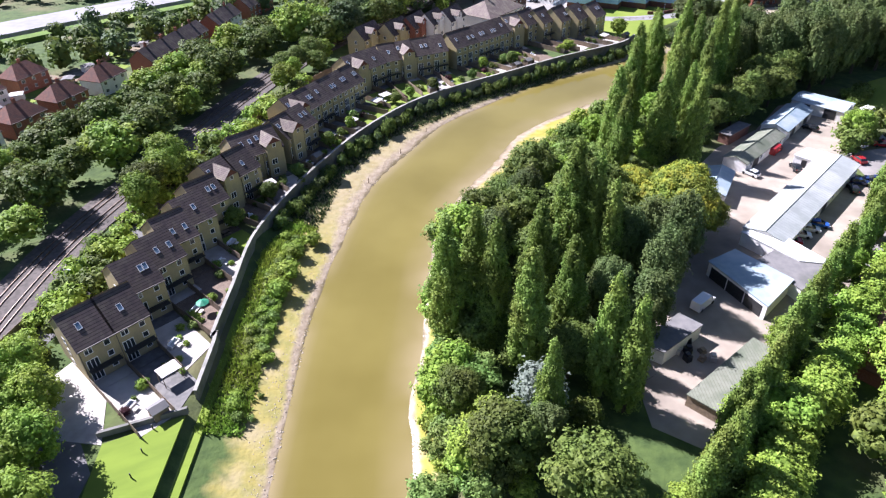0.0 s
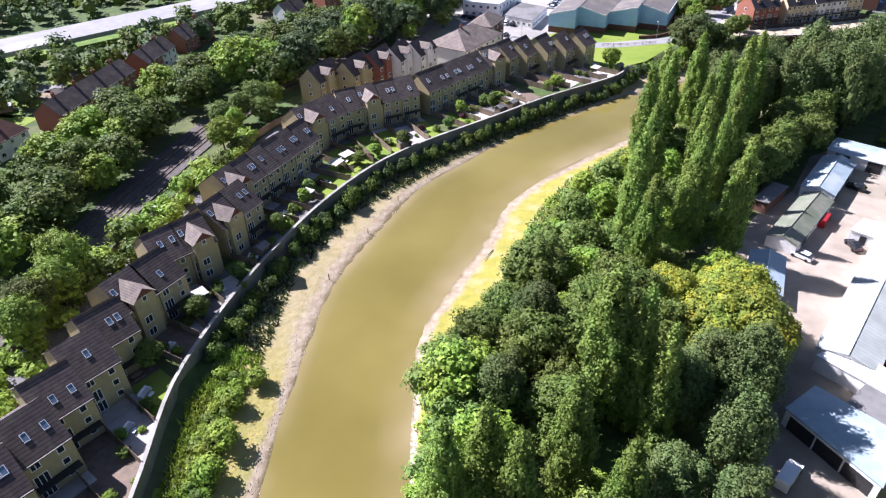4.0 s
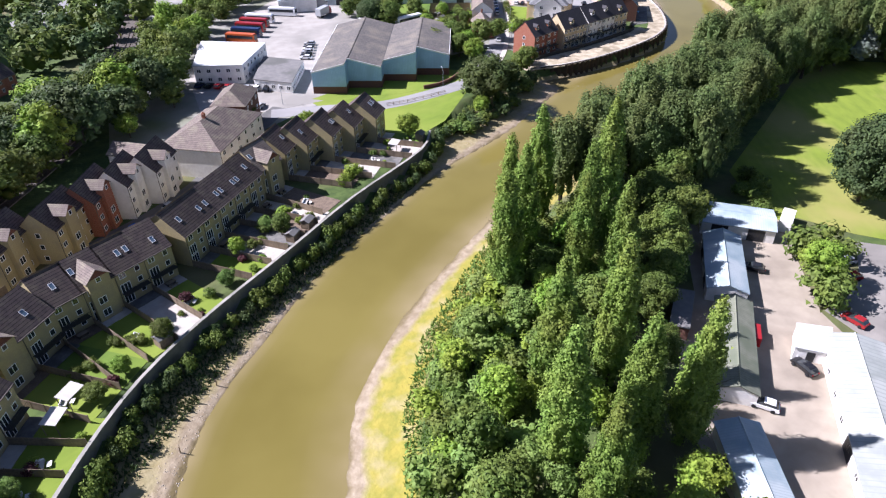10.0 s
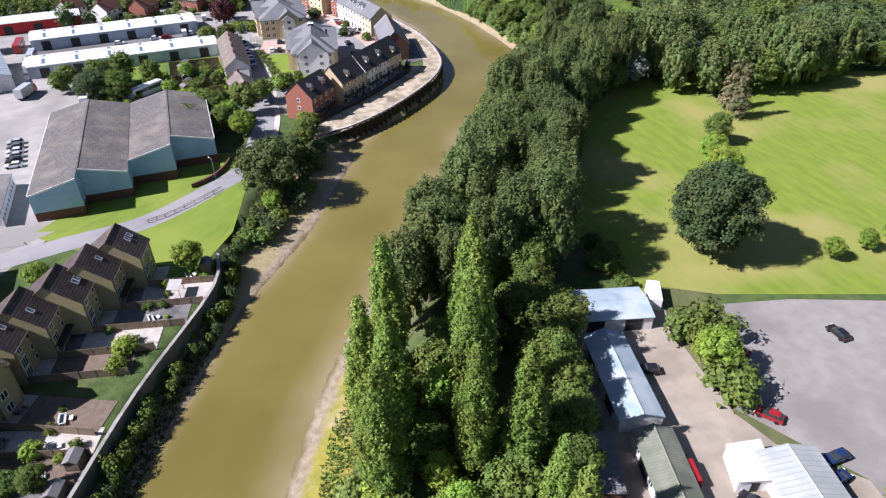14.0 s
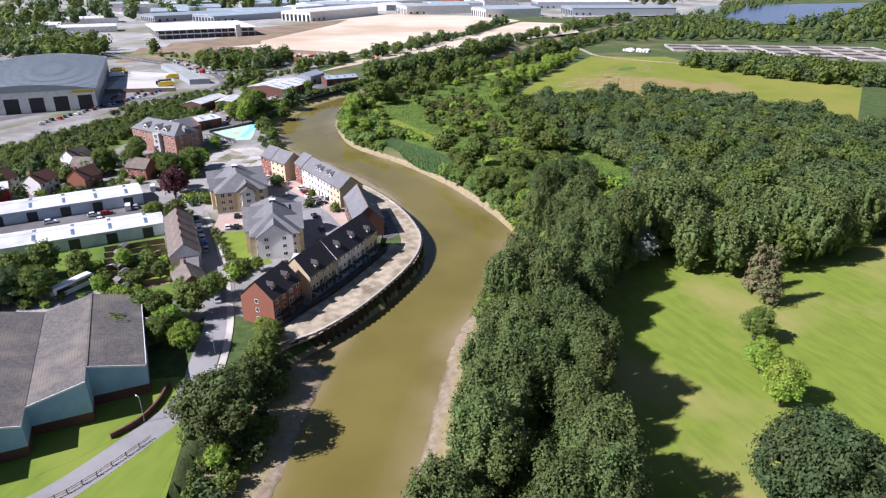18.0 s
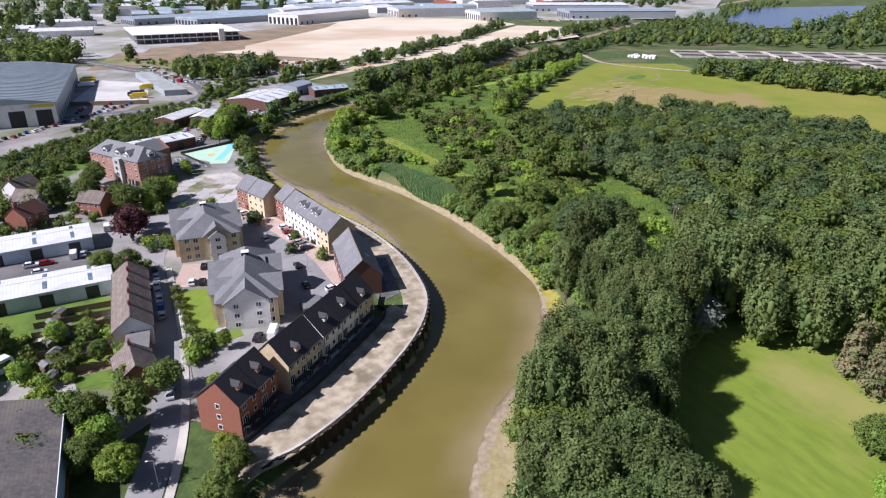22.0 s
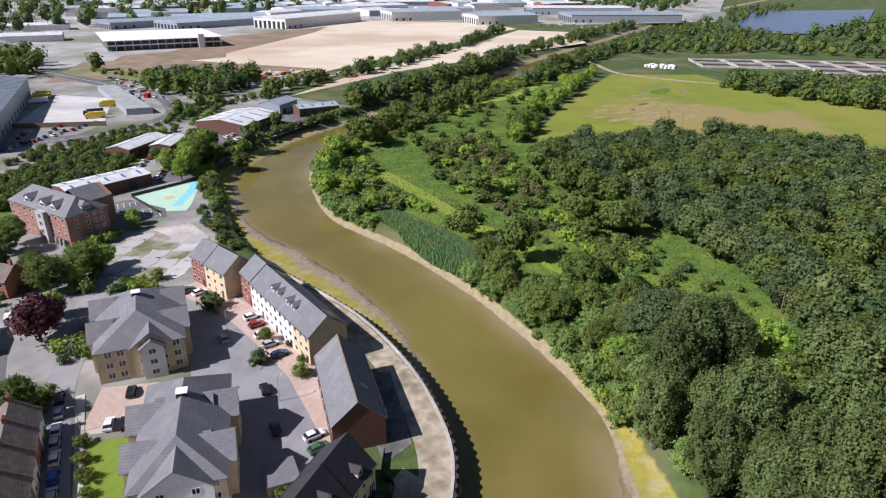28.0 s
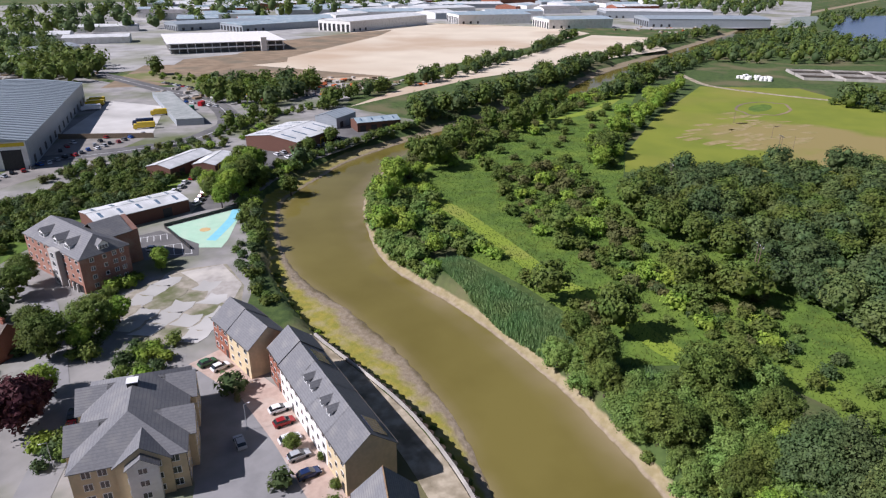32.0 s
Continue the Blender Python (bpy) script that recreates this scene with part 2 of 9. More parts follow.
SOLARFARM = mat("solar_field", (0.07, 0.1, 0.19), (0.09, 0.12, 0.22), 0.05, 0.2, spec=0.7, stripes=(1, 9.0, (0.05, 0.06, 0.07)), coords="World")
# Wall concrete darkened to put the river face's shade into its colour.
WALLGREY = mat("flood_wall_concrete", (0.21, 0.2, 0.18), (0.16, 0.155, 0.138), 0.8, 0.9, third=(0.11, 0.11, 0.09), tscale=0.15, bump=0.3, bscale=3, coords="World")
PILE = mat("rusty_sheet_pile", (0.04, 0.03, 0.024), (0.06, 0.042, 0.03), 1.0, 0.85, third=(0.03, 0.032, 0.022), tscale=0.3, coords="World")
CONCRETE = mat("pale_concrete", (0.44, 0.405, 0.36), (0.35, 0.32, 0.28), 0.5, 0.92, third=(0.56, 0.52, 0.45), tscale=0.09, bump=0.2, bscale=2, coords="World")
ESTATE = mat("estate_ground", (0.3294, 0.3111, 0.2867), (0.2318, 0.222, 0.205), 0.12, 0.95, third=(0.12, 0.14, 0.055), tscale=0.022, bump=0.3, bscale=1, coords="World")
WASTE = mat("broken_concrete", (0.37, 0.33, 0.26), (0.27, 0.24, 0.18), 0.5, 0.95, third=(0.13, 0.14, 0.06), tscale=0.13, bump=0.4, bscale=1.5, coords="World")
CARPARK = mat("faded_tarmac", (0.285, 0.262, 0.232), (0.24, 0.222, 0.198), 0.4, 0.92, third=(0.2, 0.185, 0.165), tscale=0.09, bump=0.2, bscale=6, coords="World")
# Lighter than the town ground: distance haze is put into this colour.
HAZEGROUND = mat("works_ground", (0.42, 0.405, 0.38), (0.3, 0.29, 0.27), 0.05, 0.95, third=(0.2, 0.205, 0.13), tscale=0.012, bump=0.3, bscale=1, coords="World")
PALECON = mat("white_concrete", (0.58, 0.56, 0.52), (0.5, 0.48, 0.44), 0.08, 0.9, third=(0.4, 0.385, 0.35), tscale=0.03, bump=0.2, bscale=2, coords="World")
# Dark paving; by the river its tone also stands for the houses' shade.
DARKPAVE = mat("dark_paving", (0.13, 0.125, 0.12), (0.19, 0.18, 0.165), 1.1, 0.9, third=(0.09, 0.09, 0.08), tscale=0.3, bump=0.3, bscale=5, coords="World")
YARD = mat("dusty_yard", (0.37, 0.315, 0.245), (0.29, 0.245, 0.19), 0.25, 0.95, third=(0.21, 0.175, 0.135), tscale=0.07, bump=0.25, bscale=2, coords="World")
TARMAC = mat("worn_tarmac", (0.135, 0.13, 0.125), (0.11, 0.107, 0.103), 0.4, 0.9, third=(0.175, 0.168, 0.158), tscale=0.08, bump=0.15, bscale=8, coords="World")
ROADMAT = mat("road_asphalt", (0.265, 0.258, 0.253), (0.222, 0.217, 0.213), 0.3, 0.9, third=(0.3, 0.29, 0.28), tscale=0.05, bump=0.15, bscale=8, coords="World")
PATHMAT = mat("promenade_gravel", (0.47, 0.4, 0.29), (0.3, 0.25, 0.17), 0.45, 0.95, third=(0.2, 0.165, 0.105), tscale=0.2, bump=0.4, bscale=3, coords="World")
BLOCKPAVE = mat("pink_block_paving", (0.48, 0.36, 0.29), (0.42, 0.31, 0.25), 1.0, 0.9, third=(0.5, 0.41, 0.34), tscale=0.2, bump=0.2, bscale=10, coords="World")
LAWN = mat("mown_lawn", (0.165, 0.232, 0.025), (0.135, 0.195, 0.021), 0.5, 0.95, third=(0.2, 0.25, 0.036), tscale=0.05, bump=0.5, bscale=5, coords="World", stretch=(20, 0.3))
PARK = mat("park_grass", (0.185, 0.245, 0.026), (0.145, 0.2, 0.021), 0.5, 0.95, third=(0.28, 0.262, 0.075), tscale=0.034, bump=0.6, bscale=4, coords="World", stretch=(58, 0.3))
FIELD = mat("dry_meadow", (0.2, 0.228, 0.024), (0.16, 0.195, 0.02), 0.05, 0.95, patch=((528, 322), 62, (0.27, 0.215, 0.075)), third=(0.24, 0.228, 0.04), tscale=0.011, bump=0.4, bscale=3, coords="World")
MEADOW = mat("rough_meadow", (0.115, 0.19, 0.024), (0.068, 0.12, 0.018), 0.22, 0.95, third=(0.145, 0.21, 0.026), tscale=0.05, bump=0.8, bscale=2, coords="World")
TRACK = mat("mown_track_grass", (0.225, 0.3, 0.03), (0.19, 0.255, 0.026), 0.2, 0.95, third=(0.235, 0.265, 0.045), tscale=0.06, bump=0.6, bscale=3, coords="World")
SAND = mat("bare_building_ground", (0.66, 0.57, 0.43), (0.6, 0.51, 0.38), 0.02, 0.95, third=(0.5, 0.38, 0.26), tscale=0.007, bump=0.2, bscale=0.5, coords="World")
SOIL = mat("bare_soil", (0.3, 0.22, 0.14), (0.22, 0.16, 0.1), 0.1, 0.95, third=(0.18, 0.15, 0.1), tscale=0.03, bump=0.5, bscale=1, coords="World")
SLUDGE = mat("tank_sludge", (0.05, 0.046, 0.038), (0.075, 0.062, 0.045), 0.1, 0.9, third=(0.1, 0.09, 0.075), tscale=0.03, spec=0.1, coords="World")
DRYSOIL = mat("dry_meadow_soil", (0.34, 0.26, 0.13), (0.25, 0.215, 0.07), 0.3, 0.95, bump=0.4, bscale=2, coords="World")
FLATBRICK = mat("mellow_red_brick", (0.34, 0.165, 0.115), (0.28, 0.13, 0.09), 3, 0.9, third=(0.36, 0.21, 0.16), tscale=0.3, bump=0.2, bscale=12, stripes=(2, 0.225, (0.36, 0.24, 0.18)))
UNITWALL = mat("pale_unit_cladding", (0.5, 0.57, 0.61), (0.44, 0.51, 0.55), 0.5, 0.6, third=(0.38, 0.43, 0.46), tscale=0.2, stripes=(0, 0.8, (0.42, 0.48, 0.52)), bump=0.2)
OLDROOF = mat("weathered_pale_roof", (0.35, 0.37, 0.345), (0.27, 0.29, 0.268), 0.35, 0.75, third=(0.42, 0.43, 0.405), tscale=0.16, stripes=(0, 0.9, (0.26, 0.28, 0.262)), bump=0.15)
DEPOT = mat("depot_concrete", (0.37, 0.345, 0.31), (0.31, 0.288, 0.258), 0.25, 0.92, third=(0.25, 0.235, 0.21), tscale=0.05, bump=0.2, bscale=2, coords="World")
COPING = mat("weathered_coping", (0.36, 0.34, 0.3), (0.28, 0.265, 0.235), 0.7, 0.9, third=(0.2, 0.195, 0.165), tscale=0.2, bump=0.3, bscale=3, coords="World")
VERGE = mat("dry_verge", (0.19, 0.2, 0.07), (0.13, 0.15, 0.045), 0.2, 0.95, third=(0.27, 0.22, 0.13), tscale=0.05, bump=0.5, bscale=2, coords="World")
BALLAST = mat("rail_ballast", (0.13, 0.11, 0.095), (0.08, 0.07, 0.06), 1.5, 0.95, bump=0.6, bscale=5, coords="World")
RUST = mat("rusty_rail", (0.13, 0.08, 0.05), (0.2, 0.17, 0.14), 2, 0.5, metal=0.5)
WOOD = mat("weathered_timber", (0.24, 0.18, 0.12), (0.17, 0.13, 0.09), 2, 0.85, bump=0.3, bscale=8, island=0.15)
BARK = mat("bark", (0.09, 0.07, 0.05), (0.06, 0.045, 0.035), 2, 0.95, bump=0.6, bscale=5)
STONE = mat("shore_stone", (0.42, 0.36, 0.28), (0.32, 0.27, 0.2), 2, 0.9, island=0.2, bump=0.4, coords="World")
PLAY = mat("playground_mint", (0.42, 0.62, 0.45), (0.39, 0.58, 0.42), 0.4, 0.9, third=(0.46, 0.62, 0.46), tscale=0.15, coords="World")
PLAYBLUE = mat("playground_blue", (0.24, 0.58, 0.68), (0.21, 0.53, 0.63), 0.5, 0.9, coords="World")
PLAYORANGE = mat("playground_orange", (0.62, 0.44, 0.2), (0.56, 0.38, 0.18), 0.5, 0.9, coords="World")
WHITEPAINT = mat("road_paint", (0.75, 0.75, 0.72), (0.6, 0.6, 0.57), 1.5, 0.8, coords="World")
YELLOWPAINT = mat("yellow_paint", (0.7, 0.5, 0.03), (0.62, 0.44, 0.03), 1.5, 0.5)
GREENPAINT = mat("green_paint", (0.03, 0.22, 0.12), rough=0.5)
REDPAINT = mat("red_paint", (0.5, 0.02, 0.025), rough=0.35)
TYRE = mat("tyre_rubber", (0.015, 0.015, 0.016), rough=0.9)
REED = leaf_mat("reeds", (0.068, 0.122, 0.046), (0.22, 0.33, 0.13))
GRASSBLADE = leaf_mat("meadow_blades", (0.05678, 0.09555, 0.01903), (0.1747, 0.247, 0.05124))
LEAF_POPLAR = leaf_mat("poplar_leaves", (0.072, 0.119, 0.0225), (0.232, 0.322, 0.062))
LEAF_OAK = leaf_mat("oak_leaves", (0.04054, 0.06503, 0.01469), (0.1659, 0.2213, 0.04657))
LEAF_DARK = leaf_mat("dark_leaves", (0.02754, 0.04797, 0.01889), (0.1082, 0.1547, 0.05409))
LEAF_ROW = leaf_mat("row_leaves", (0.038, 0.059, 0.019), (0.15, 0.198, 0.06))
LEAF_LIME = leaf_mat("lime_leaves", (0.08, 0.133, 0.0185), (0.272, 0.38, 0.056))
LEAF_GOLD = leaf_mat("yellowing_leaves", (0.08112, 0.1186, 0.02037), (0.2621, 0.3175, 0.05002), yellow=(0.3, 0.285, 0.03))
LEAF_WILLOW = leaf_mat("willow_leaves", (0.07757, 0.1264, 0.02861), (0.2152, 0.3137, 0.07738))
LEAF_OLIVE = leaf_mat("olive_leaves", (0.0649, 0.07262, 0.02375), (0.1498, 0.1564, 0.05465))
LEAF_GREY = leaf_mat("silver_leaves", (0.1622, 0.1833, 0.1574), (0.1622, 0.1999, 0.1427))
LEAF_RED = leaf_mat("copper_leaves", (0.04056, 0.01686, 0.02037), (0.1123, 0.04116, 0.04294))
LEAF_BROWN = leaf_mat("dying_needles", (0.13, 0.125, 0.06), (0.27, 0.22, 0.12), yellow=(0.1, 0.14, 0.045))


def ground_mat():
    """Mud by the water, weed and stones up the bank, scrub above: set by height over the water and broken by noise."""
    m = bpy.data.materials.new("ground")
    m.use_nodes = True
    t = m.node_tree
    n, l = t.nodes, t.links
    b = n["Principled BSDF"]
    b.inputs["Specular IOR Level"].default_value = 0.3
    geo = n.new("ShaderNodeNewGeometry")
    sep = n.new("ShaderNodeSeparateXYZ")
    l.new(geo.outputs["Position"], sep.inputs[0])

    def ns(scale, detail=5.0):
        k = n.new("ShaderNodeTexNoise")
        k.inputs["Scale"].default_value, k.inputs["Detail"].default_value = scale, detail
        l.new(geo.outputs["Position"], k.inputs["Vector"])
        return k.outputs[0]

    def rng(v, a, c, lo=0.0, hi=1.0):
        r = n.new("ShaderNodeMapRange")
        for i, q in ((1, a), (2, c), (3, lo), (4, hi)):
            r.inputs[i].default_value = q
        l.new(v, r.inputs[0])
        return r.outputs[0]

    def mix(f, a, c):
        x = n.new("ShaderNodeMix")
        x.data_type = "RGBA"
        l.new(f, x.inputs[0])
        for i, v in ((6, a), (7, c)):
            if isinstance(v, tuple):
                x.inputs[i].default_value = (*v, 1)
            else:
                l.new(v, x.inputs[i])
        return x.outputs[2]

    def add(a, c):
        x = n.new("ShaderNodeMath")
        l.new(a, x.inputs[0])
        l.new(c, x.inputs[1])
        return x.outputs[0]

    h = add(sep.outputs[2], rng(ns(0.25), 0.3, 0.7, -0.22, 0.22))
    h = add(h, rng(ns(0.05), 0.3, 0.7, -0.3, 0.3))
    low = add(sep.outputs[2], rng(ns(0.25), 0.3, 0.7, -0.07, 0.07))
    low = add(low, rng(ns(0.05), 0.3, 0.7, -0.1, 0.1))
    att = n.new("ShaderNodeAttribute")
    att.attribute_name = "algae"
    mud = mix(rng(ns(0.7), 0.35, 0.65), (0.25, 0.195, 0.125), (0.34, 0.275, 0.19))
    mud = mix(rng(low, 0.0, 0.12), (0.16, 0.125, 0.06), mud)
    algae = mix(rng(ns(0.5), 0.35, 0.65), (0.33, 0.275, 0.05), (0.235, 0.225, 0.04))
    weed = mix(rng(ns(0.22), 0.5, 0.7), algae, (0.36, 0.3, 0.14))
    x = n.new("ShaderNodeMath")
    x.operation = "MULTIPLY"
    l.new(rng(low, 0.24, 0.4), x.inputs[0])
    l.new(att.outputs["Fac"], x.inputs[1])
    shore = mix(x.outputs[0], mud, weed)
    scrub = mix(rng(ns(0.4), 0.35, 0.65), (0.045, 0.075, 0.02), (0.08, 0.12, 0.03))
    scrub = mix(rng(ns(0.03), 0.5, 0.64), scrub, (0.14, 0.13, 0.06))
    c = mix(rng(h, 1.15, 1.6), shore, scrub)
    l.new(c, b.inputs["Base Color"])
    l.new(rng(h, 0.0, 0.5, 0.3, 0.95), b.inputs["Roughness"])
    bp = n.new("ShaderNodeBump")
    bp.inputs["Strength"].default_value, bp.inputs["Distance"].default_value = 0.5, 0.3
    l.new(ns(1.3, 8), bp.inputs["Height"])
    l.new(bp.outputs[0], b.inputs["Normal"])
    return m


def water_mat():
    m = bpy.data.materials.new("muddy_water")
    m.use_nodes = True
    t = m.node_tree
    n, l = t.nodes, t.links
    b = n["Principled BSDF"]
    geo = n.new("ShaderNodeNewGeometry")
    k = n.new("ShaderNodeTexNoise")
    k.inputs["Scale"].default_value, k.inputs["Detail"].default_value = 0.03, 4
    l.new(geo.outputs["Position"], k.inputs["Vector"])
    x = n.new("ShaderNodeMix")
    x.data_type = "RGBA"
    x.inputs[6].default_value, x.inputs[7].default_value = (0.142, 0.115, 0.027, 1), (0.178, 0.146, 0.038, 1)
    wide = n.new("ShaderNodeMapRange")
    wide.inputs[1].default_value, wide.inputs[2].default_value = 0.38, 0.62
    l.new(k.outputs[0], wide.inputs[0])
    l.new(wide.outputs[0], x.inputs[0])
    att, soft, fac, pale = n.new("ShaderNodeAttribute"), n.new("ShaderNodeTexNoise"), n.new("ShaderNodeMath"), n.new("ShaderNodeMix")
    att.attribute_name = "shoal"
    soft.inputs["Scale"].default_value, soft.inputs["Detail"].default_value = 0.045, 3
    l.new(geo.outputs["Position"], soft.inputs["Vector"])
    fac.operation, fac.use_clamp = "MULTIPLY_ADD", True
    l.new(att.outputs["Fac"], fac.inputs[0])
    spread = n.new("ShaderNodeMapRange")
    spread.inputs[1].default_value, spread.inputs[2].default_value = 0.3, 0.65
    l.new(soft.outputs[0], spread.inputs[0])
    l.new(spread.outputs[0], fac.inputs[1])
    fac.inputs[2].default_value = 0.0
    pale.data_type = "RGBA"
    l.new(fac.outputs[0], pale.inputs[0])
    l.new(x.outputs[2], pale.inputs[6])
    pale.inputs[7].default_value = (0.27, 0.215, 0.115, 1)
    l.new(pale.outputs[2], b.inputs["Base Color"])
    b.inputs["Roughness"].default_value, b.inputs["IOR"].default_value = 0.05, 1.33
    w = n.new("ShaderNodeTexNoise")
    w.inputs["Scale"].default_value, w.inputs["Detail"].default_value = 1.6, 3
    l.new(geo.outputs["Position"], w.inputs["Vector"])
    bp = n.new("ShaderNodeBump")
    bp.inputs["Strength"].default_value, bp.inputs["Distance"].default_value = 0.08, 0.05
    l.new(w.outputs[0], bp.inputs["Height"])
    l.new(bp.outputs[0], b.inputs["Normal"])
    return m


GROUND, WATER = ground_mat(), water_mat()

# ---- plan of the river ----
LEFT = [(-25, -60), (-25, 55), (-25, 73), (-25, 87), (-24, 103), (-21.5, 120), (-17, 143), (-7, 164), (2, 180), (15, 193), (31, 208), (50, 220), (69, 232), (96, 243), (115, 254), (146, 270.6), (171, 275.2), (192, 282.4), (207, 294.5), (225, 315), (237, 333), (247, 357), (254, 383), (258, 406), (266, 426), (281, 449), (299, 468), (325, 480), (355, 491), (390, 495), (437, 498), (507, 503), (570, 506), (700, 530), (900, 545), (1100, 560), (1500, 600)]
RIGHT = [(-4, -60), (-5, 54), (-6, 69), (-4, 86), (-2, 122), (5, 138), (13.5, 153), (22, 170), (37, 185), (57, 199), (74, 209), (99, 220), (121, 229), (153, 245), (174, 252), (195, 254), (212, 261), (230, 272), (248, 299), (262, 327), (273, 359), (281, 394), (299, 422), (322, 447), (359, 470), (405, 485), (437, 488), (507, 490), (570, 490), (700, 508), (900, 515), (1100, 525), (1500, 560)]
EDGE = [(-39, -60), (-39, 70), (-40, 83), (-40, 97), (-40, 113), (-36.5, 129), (-31, 145), (-22, 165), (-10, 183), (3.5, 195.5), (23, 209), (43, 223), (67, 237), (77, 249), (97, 262), (115, 270), (130, 274), (139, 272.5), (156, 273), (181, 278.5), (198, 287), (210, 300), (220, 316), (228, 335), (232, 352), (236, 375), (243, 395), (252, 415), (268, 440), (290, 472), (322, 488), (354, 499), (390, 503), (437, 506), (507, 511), (570, 514), (700, 540), (900, 556), (1100, 572), (1500, 612)]


def smooth(pts, n=4):
    """A rounded line through the points."""
    out = []
    p = [Vector(q) for q in pts]
    for i in range(len(p) - 1):
        a, b, c, d = p[max(i - 1, 0)], p[i], p[i + 1], p[min(i + 2, len(p) - 1)]
        for k in range(n):
            t = k / n
            out.append(0.5 * (2 * b + (c - a) * t + (2 * a - 5 * b + 4 * c - d) * t * t + (3 * b - a - 3 * c + d) * t ** 3))
    out.append(p[-1])
    return out


LEFT_LINE, RIGHT_LINE, EDGE_LINE = smooth(LEFT), smooth(RIGHT), smooth(EDGE)


def nearest(px, py, line):
    """Distance to a line, for arrays of points."""
    best = np.full(px.shape, 1e9)
    for a, b in zip(line[:-1], line[1:]):
        dx, dy = b.x - a.x, b.y - a.y
        t = np.clip(((px - a.x) * dx + (py - a.y) * dy) / (dx * dx + dy * dy + 1e-9), 0, 1)
        best = np.minimum(best, np.hypot(px - a.x - t * dx, py - a.y - t * dy))
    return best


def within_line(px, py, line):
    """Whether points lie inside a closed line."""
    r = np.zeros(px.shape, bool)
    for a, b in zip(line, line[1:] + line[:1]):
        if a.y != b.y:
            r ^= ((a.y > py) != (b.y > py)) & (px < (b.x - a.x) * (py - a.y) / (b.y - a.y) + a.x)
    return r


WEST = [Vector((-9000, 612)), Vector((-9000, -60))]


def step(v, a, b):
    t = np.clip((v - a) / (b - a), 0, 1)
    return t * t * (3 - 2 * t)


def ground_height(px, py):
    px, py = np.asarray(px, float), np.asarray(py, float)
    dl, dr, de = (nearest(px, py, q) for q in (LEFT_LINE, RIGHT_LINE, EDGE_LINE))
    town = within_line(px, py, EDGE_LINE + WEST) | (py > 612) | (py < -60)
    river = within_line(px, py, LEFT_LINE + RIGHT_LINE[::-1])
    left = (dl < dr) & ~river | town
    right = ~left & ~river
    bank = np.where(town, LZ, (2.3 - 0.9 * step(py, 108, 130) - 1.5 * step(px, 118, 134) * (1 - step(px, 192, 206)) - 0.55 * step(px, 200, 212) * (1 - step(px, 262, 300))) * np.power(dl / (dl + de + 0.3), 0.9))
    wide = (1.0 - 0.72 * step(px, 205, 240)) * (0.38 + 0.62 * step(py, 100, 132))
    shore = np.where(dr < 8 * wide, 0.95 * dr / (8 * wide), 0.95 + (LZ - 0.95) * step(dr, 8 * wide, 17 * wide))
    z = np.where(left, bank, np.where(right, shore, -1.5 * step(np.minimum(dl, dr), 0, 3)))
    return z, np.where(left, 0.35 + 0.65 * step(px, 190, 215) - 0.9 * step(px, 300, 420) + 0.4 * (1 - step(py, 110, 135)), 1.0 - 0.6 * step(px, 80, 105) * (1 - step(px, 178, 196)) - 0.75 * step(px, 225, 245))


def height_at(x, y):
    return float(ground_height([x], [y])[0][0])

# ---- helpers for building ----
MESHES = {}


def mesh_from(name, verts, faces, material, smooth_faces=False):
    me = bpy.data.meshes.new(name)
    me.from_pydata([tuple(v) for v in verts], [], faces)
    me.materials.append(material)
    if smooth_faces:
        me.shade_smooth()
    me.update()
    return me


class Shape:
    """Gathers boxes, prisms and slabs into one mesh."""

    def __init__(self):
        self.v, self.f = [], []

    def add(self, verts, faces):
        k = len(self.v)
        self.v += [tuple(q) for q in verts]
        self.f += [tuple(i + k for i in f) for f in faces]
        return self

    def box(self, x0, y0, z0, x1, y1, z1):
        return self.add([(x0, y0, z0), (x1, y0, z0), (x1, y1, z0), (x0, y1, z0), (x0, y0, z1), (x1, y0, z1), (x1, y1, z1), (x0, y1, z1)],
                        [(3, 2, 1, 0), (4, 5, 6, 7), (0, 1, 5, 4), (1, 2, 6, 5), (2, 3, 7, 6), (3, 0, 4, 7)])

    def slab(self, a, b, c, d, t):
        """A thick sheet: four corners of its top, thickness t downwards along z."""
        top = [Vector(q) for q in (a, b, c, d)]
        low = [q - Vector((0, 0, t)) for q in top]
        return self.add(top + low, [(0, 1, 2, 3), (7, 6, 5, 4), (0, 4, 5, 1), (1, 5, 6, 2), (2, 6, 7, 3), (3, 7, 4, 0)])

    def tube(self, x, y, z0, z1, r0, r1, n=8):
        k = [(math.cos(math.tau * i / n), math.sin(math.tau * i / n)) for i in range(n)]
        return self.add([(x + r0 * c, y + r0 * s, z0) for c, s in k] + [(x + r1 * c, y + r1 * s, z1) for c, s in k],
                        [(i, (i + 1) % n, n + (i + 1) % n, n + i) for i in range(n)] + [tuple(range(n - 1, -1, -1)), tuple(range(n, 2 * n))])

    def mesh(self, name, material):
        return mesh_from(name, self.v, self.f, material)


def cached(key, make):
    if key not in MESHES:
        MESHES[key] = make()
    return MESHES[key]


def part(name, mesh, parent, m=None, label=""):
    ob = new(name, mesh)
    ob.parent = parent
    if m is not None:
        ob.matrix_basis = m
    return tagged(ob, label) if label else ob


def thing(name, x, y, z, heading=0.0, label="", category="", group="", kind=""):
    ob = new(name)
    ob.empty_display_size = 0.5
    ob.matrix_basis = pose(x, y, z, 0, 0, heading)
    return tagged(ob, label, category, group, kind)


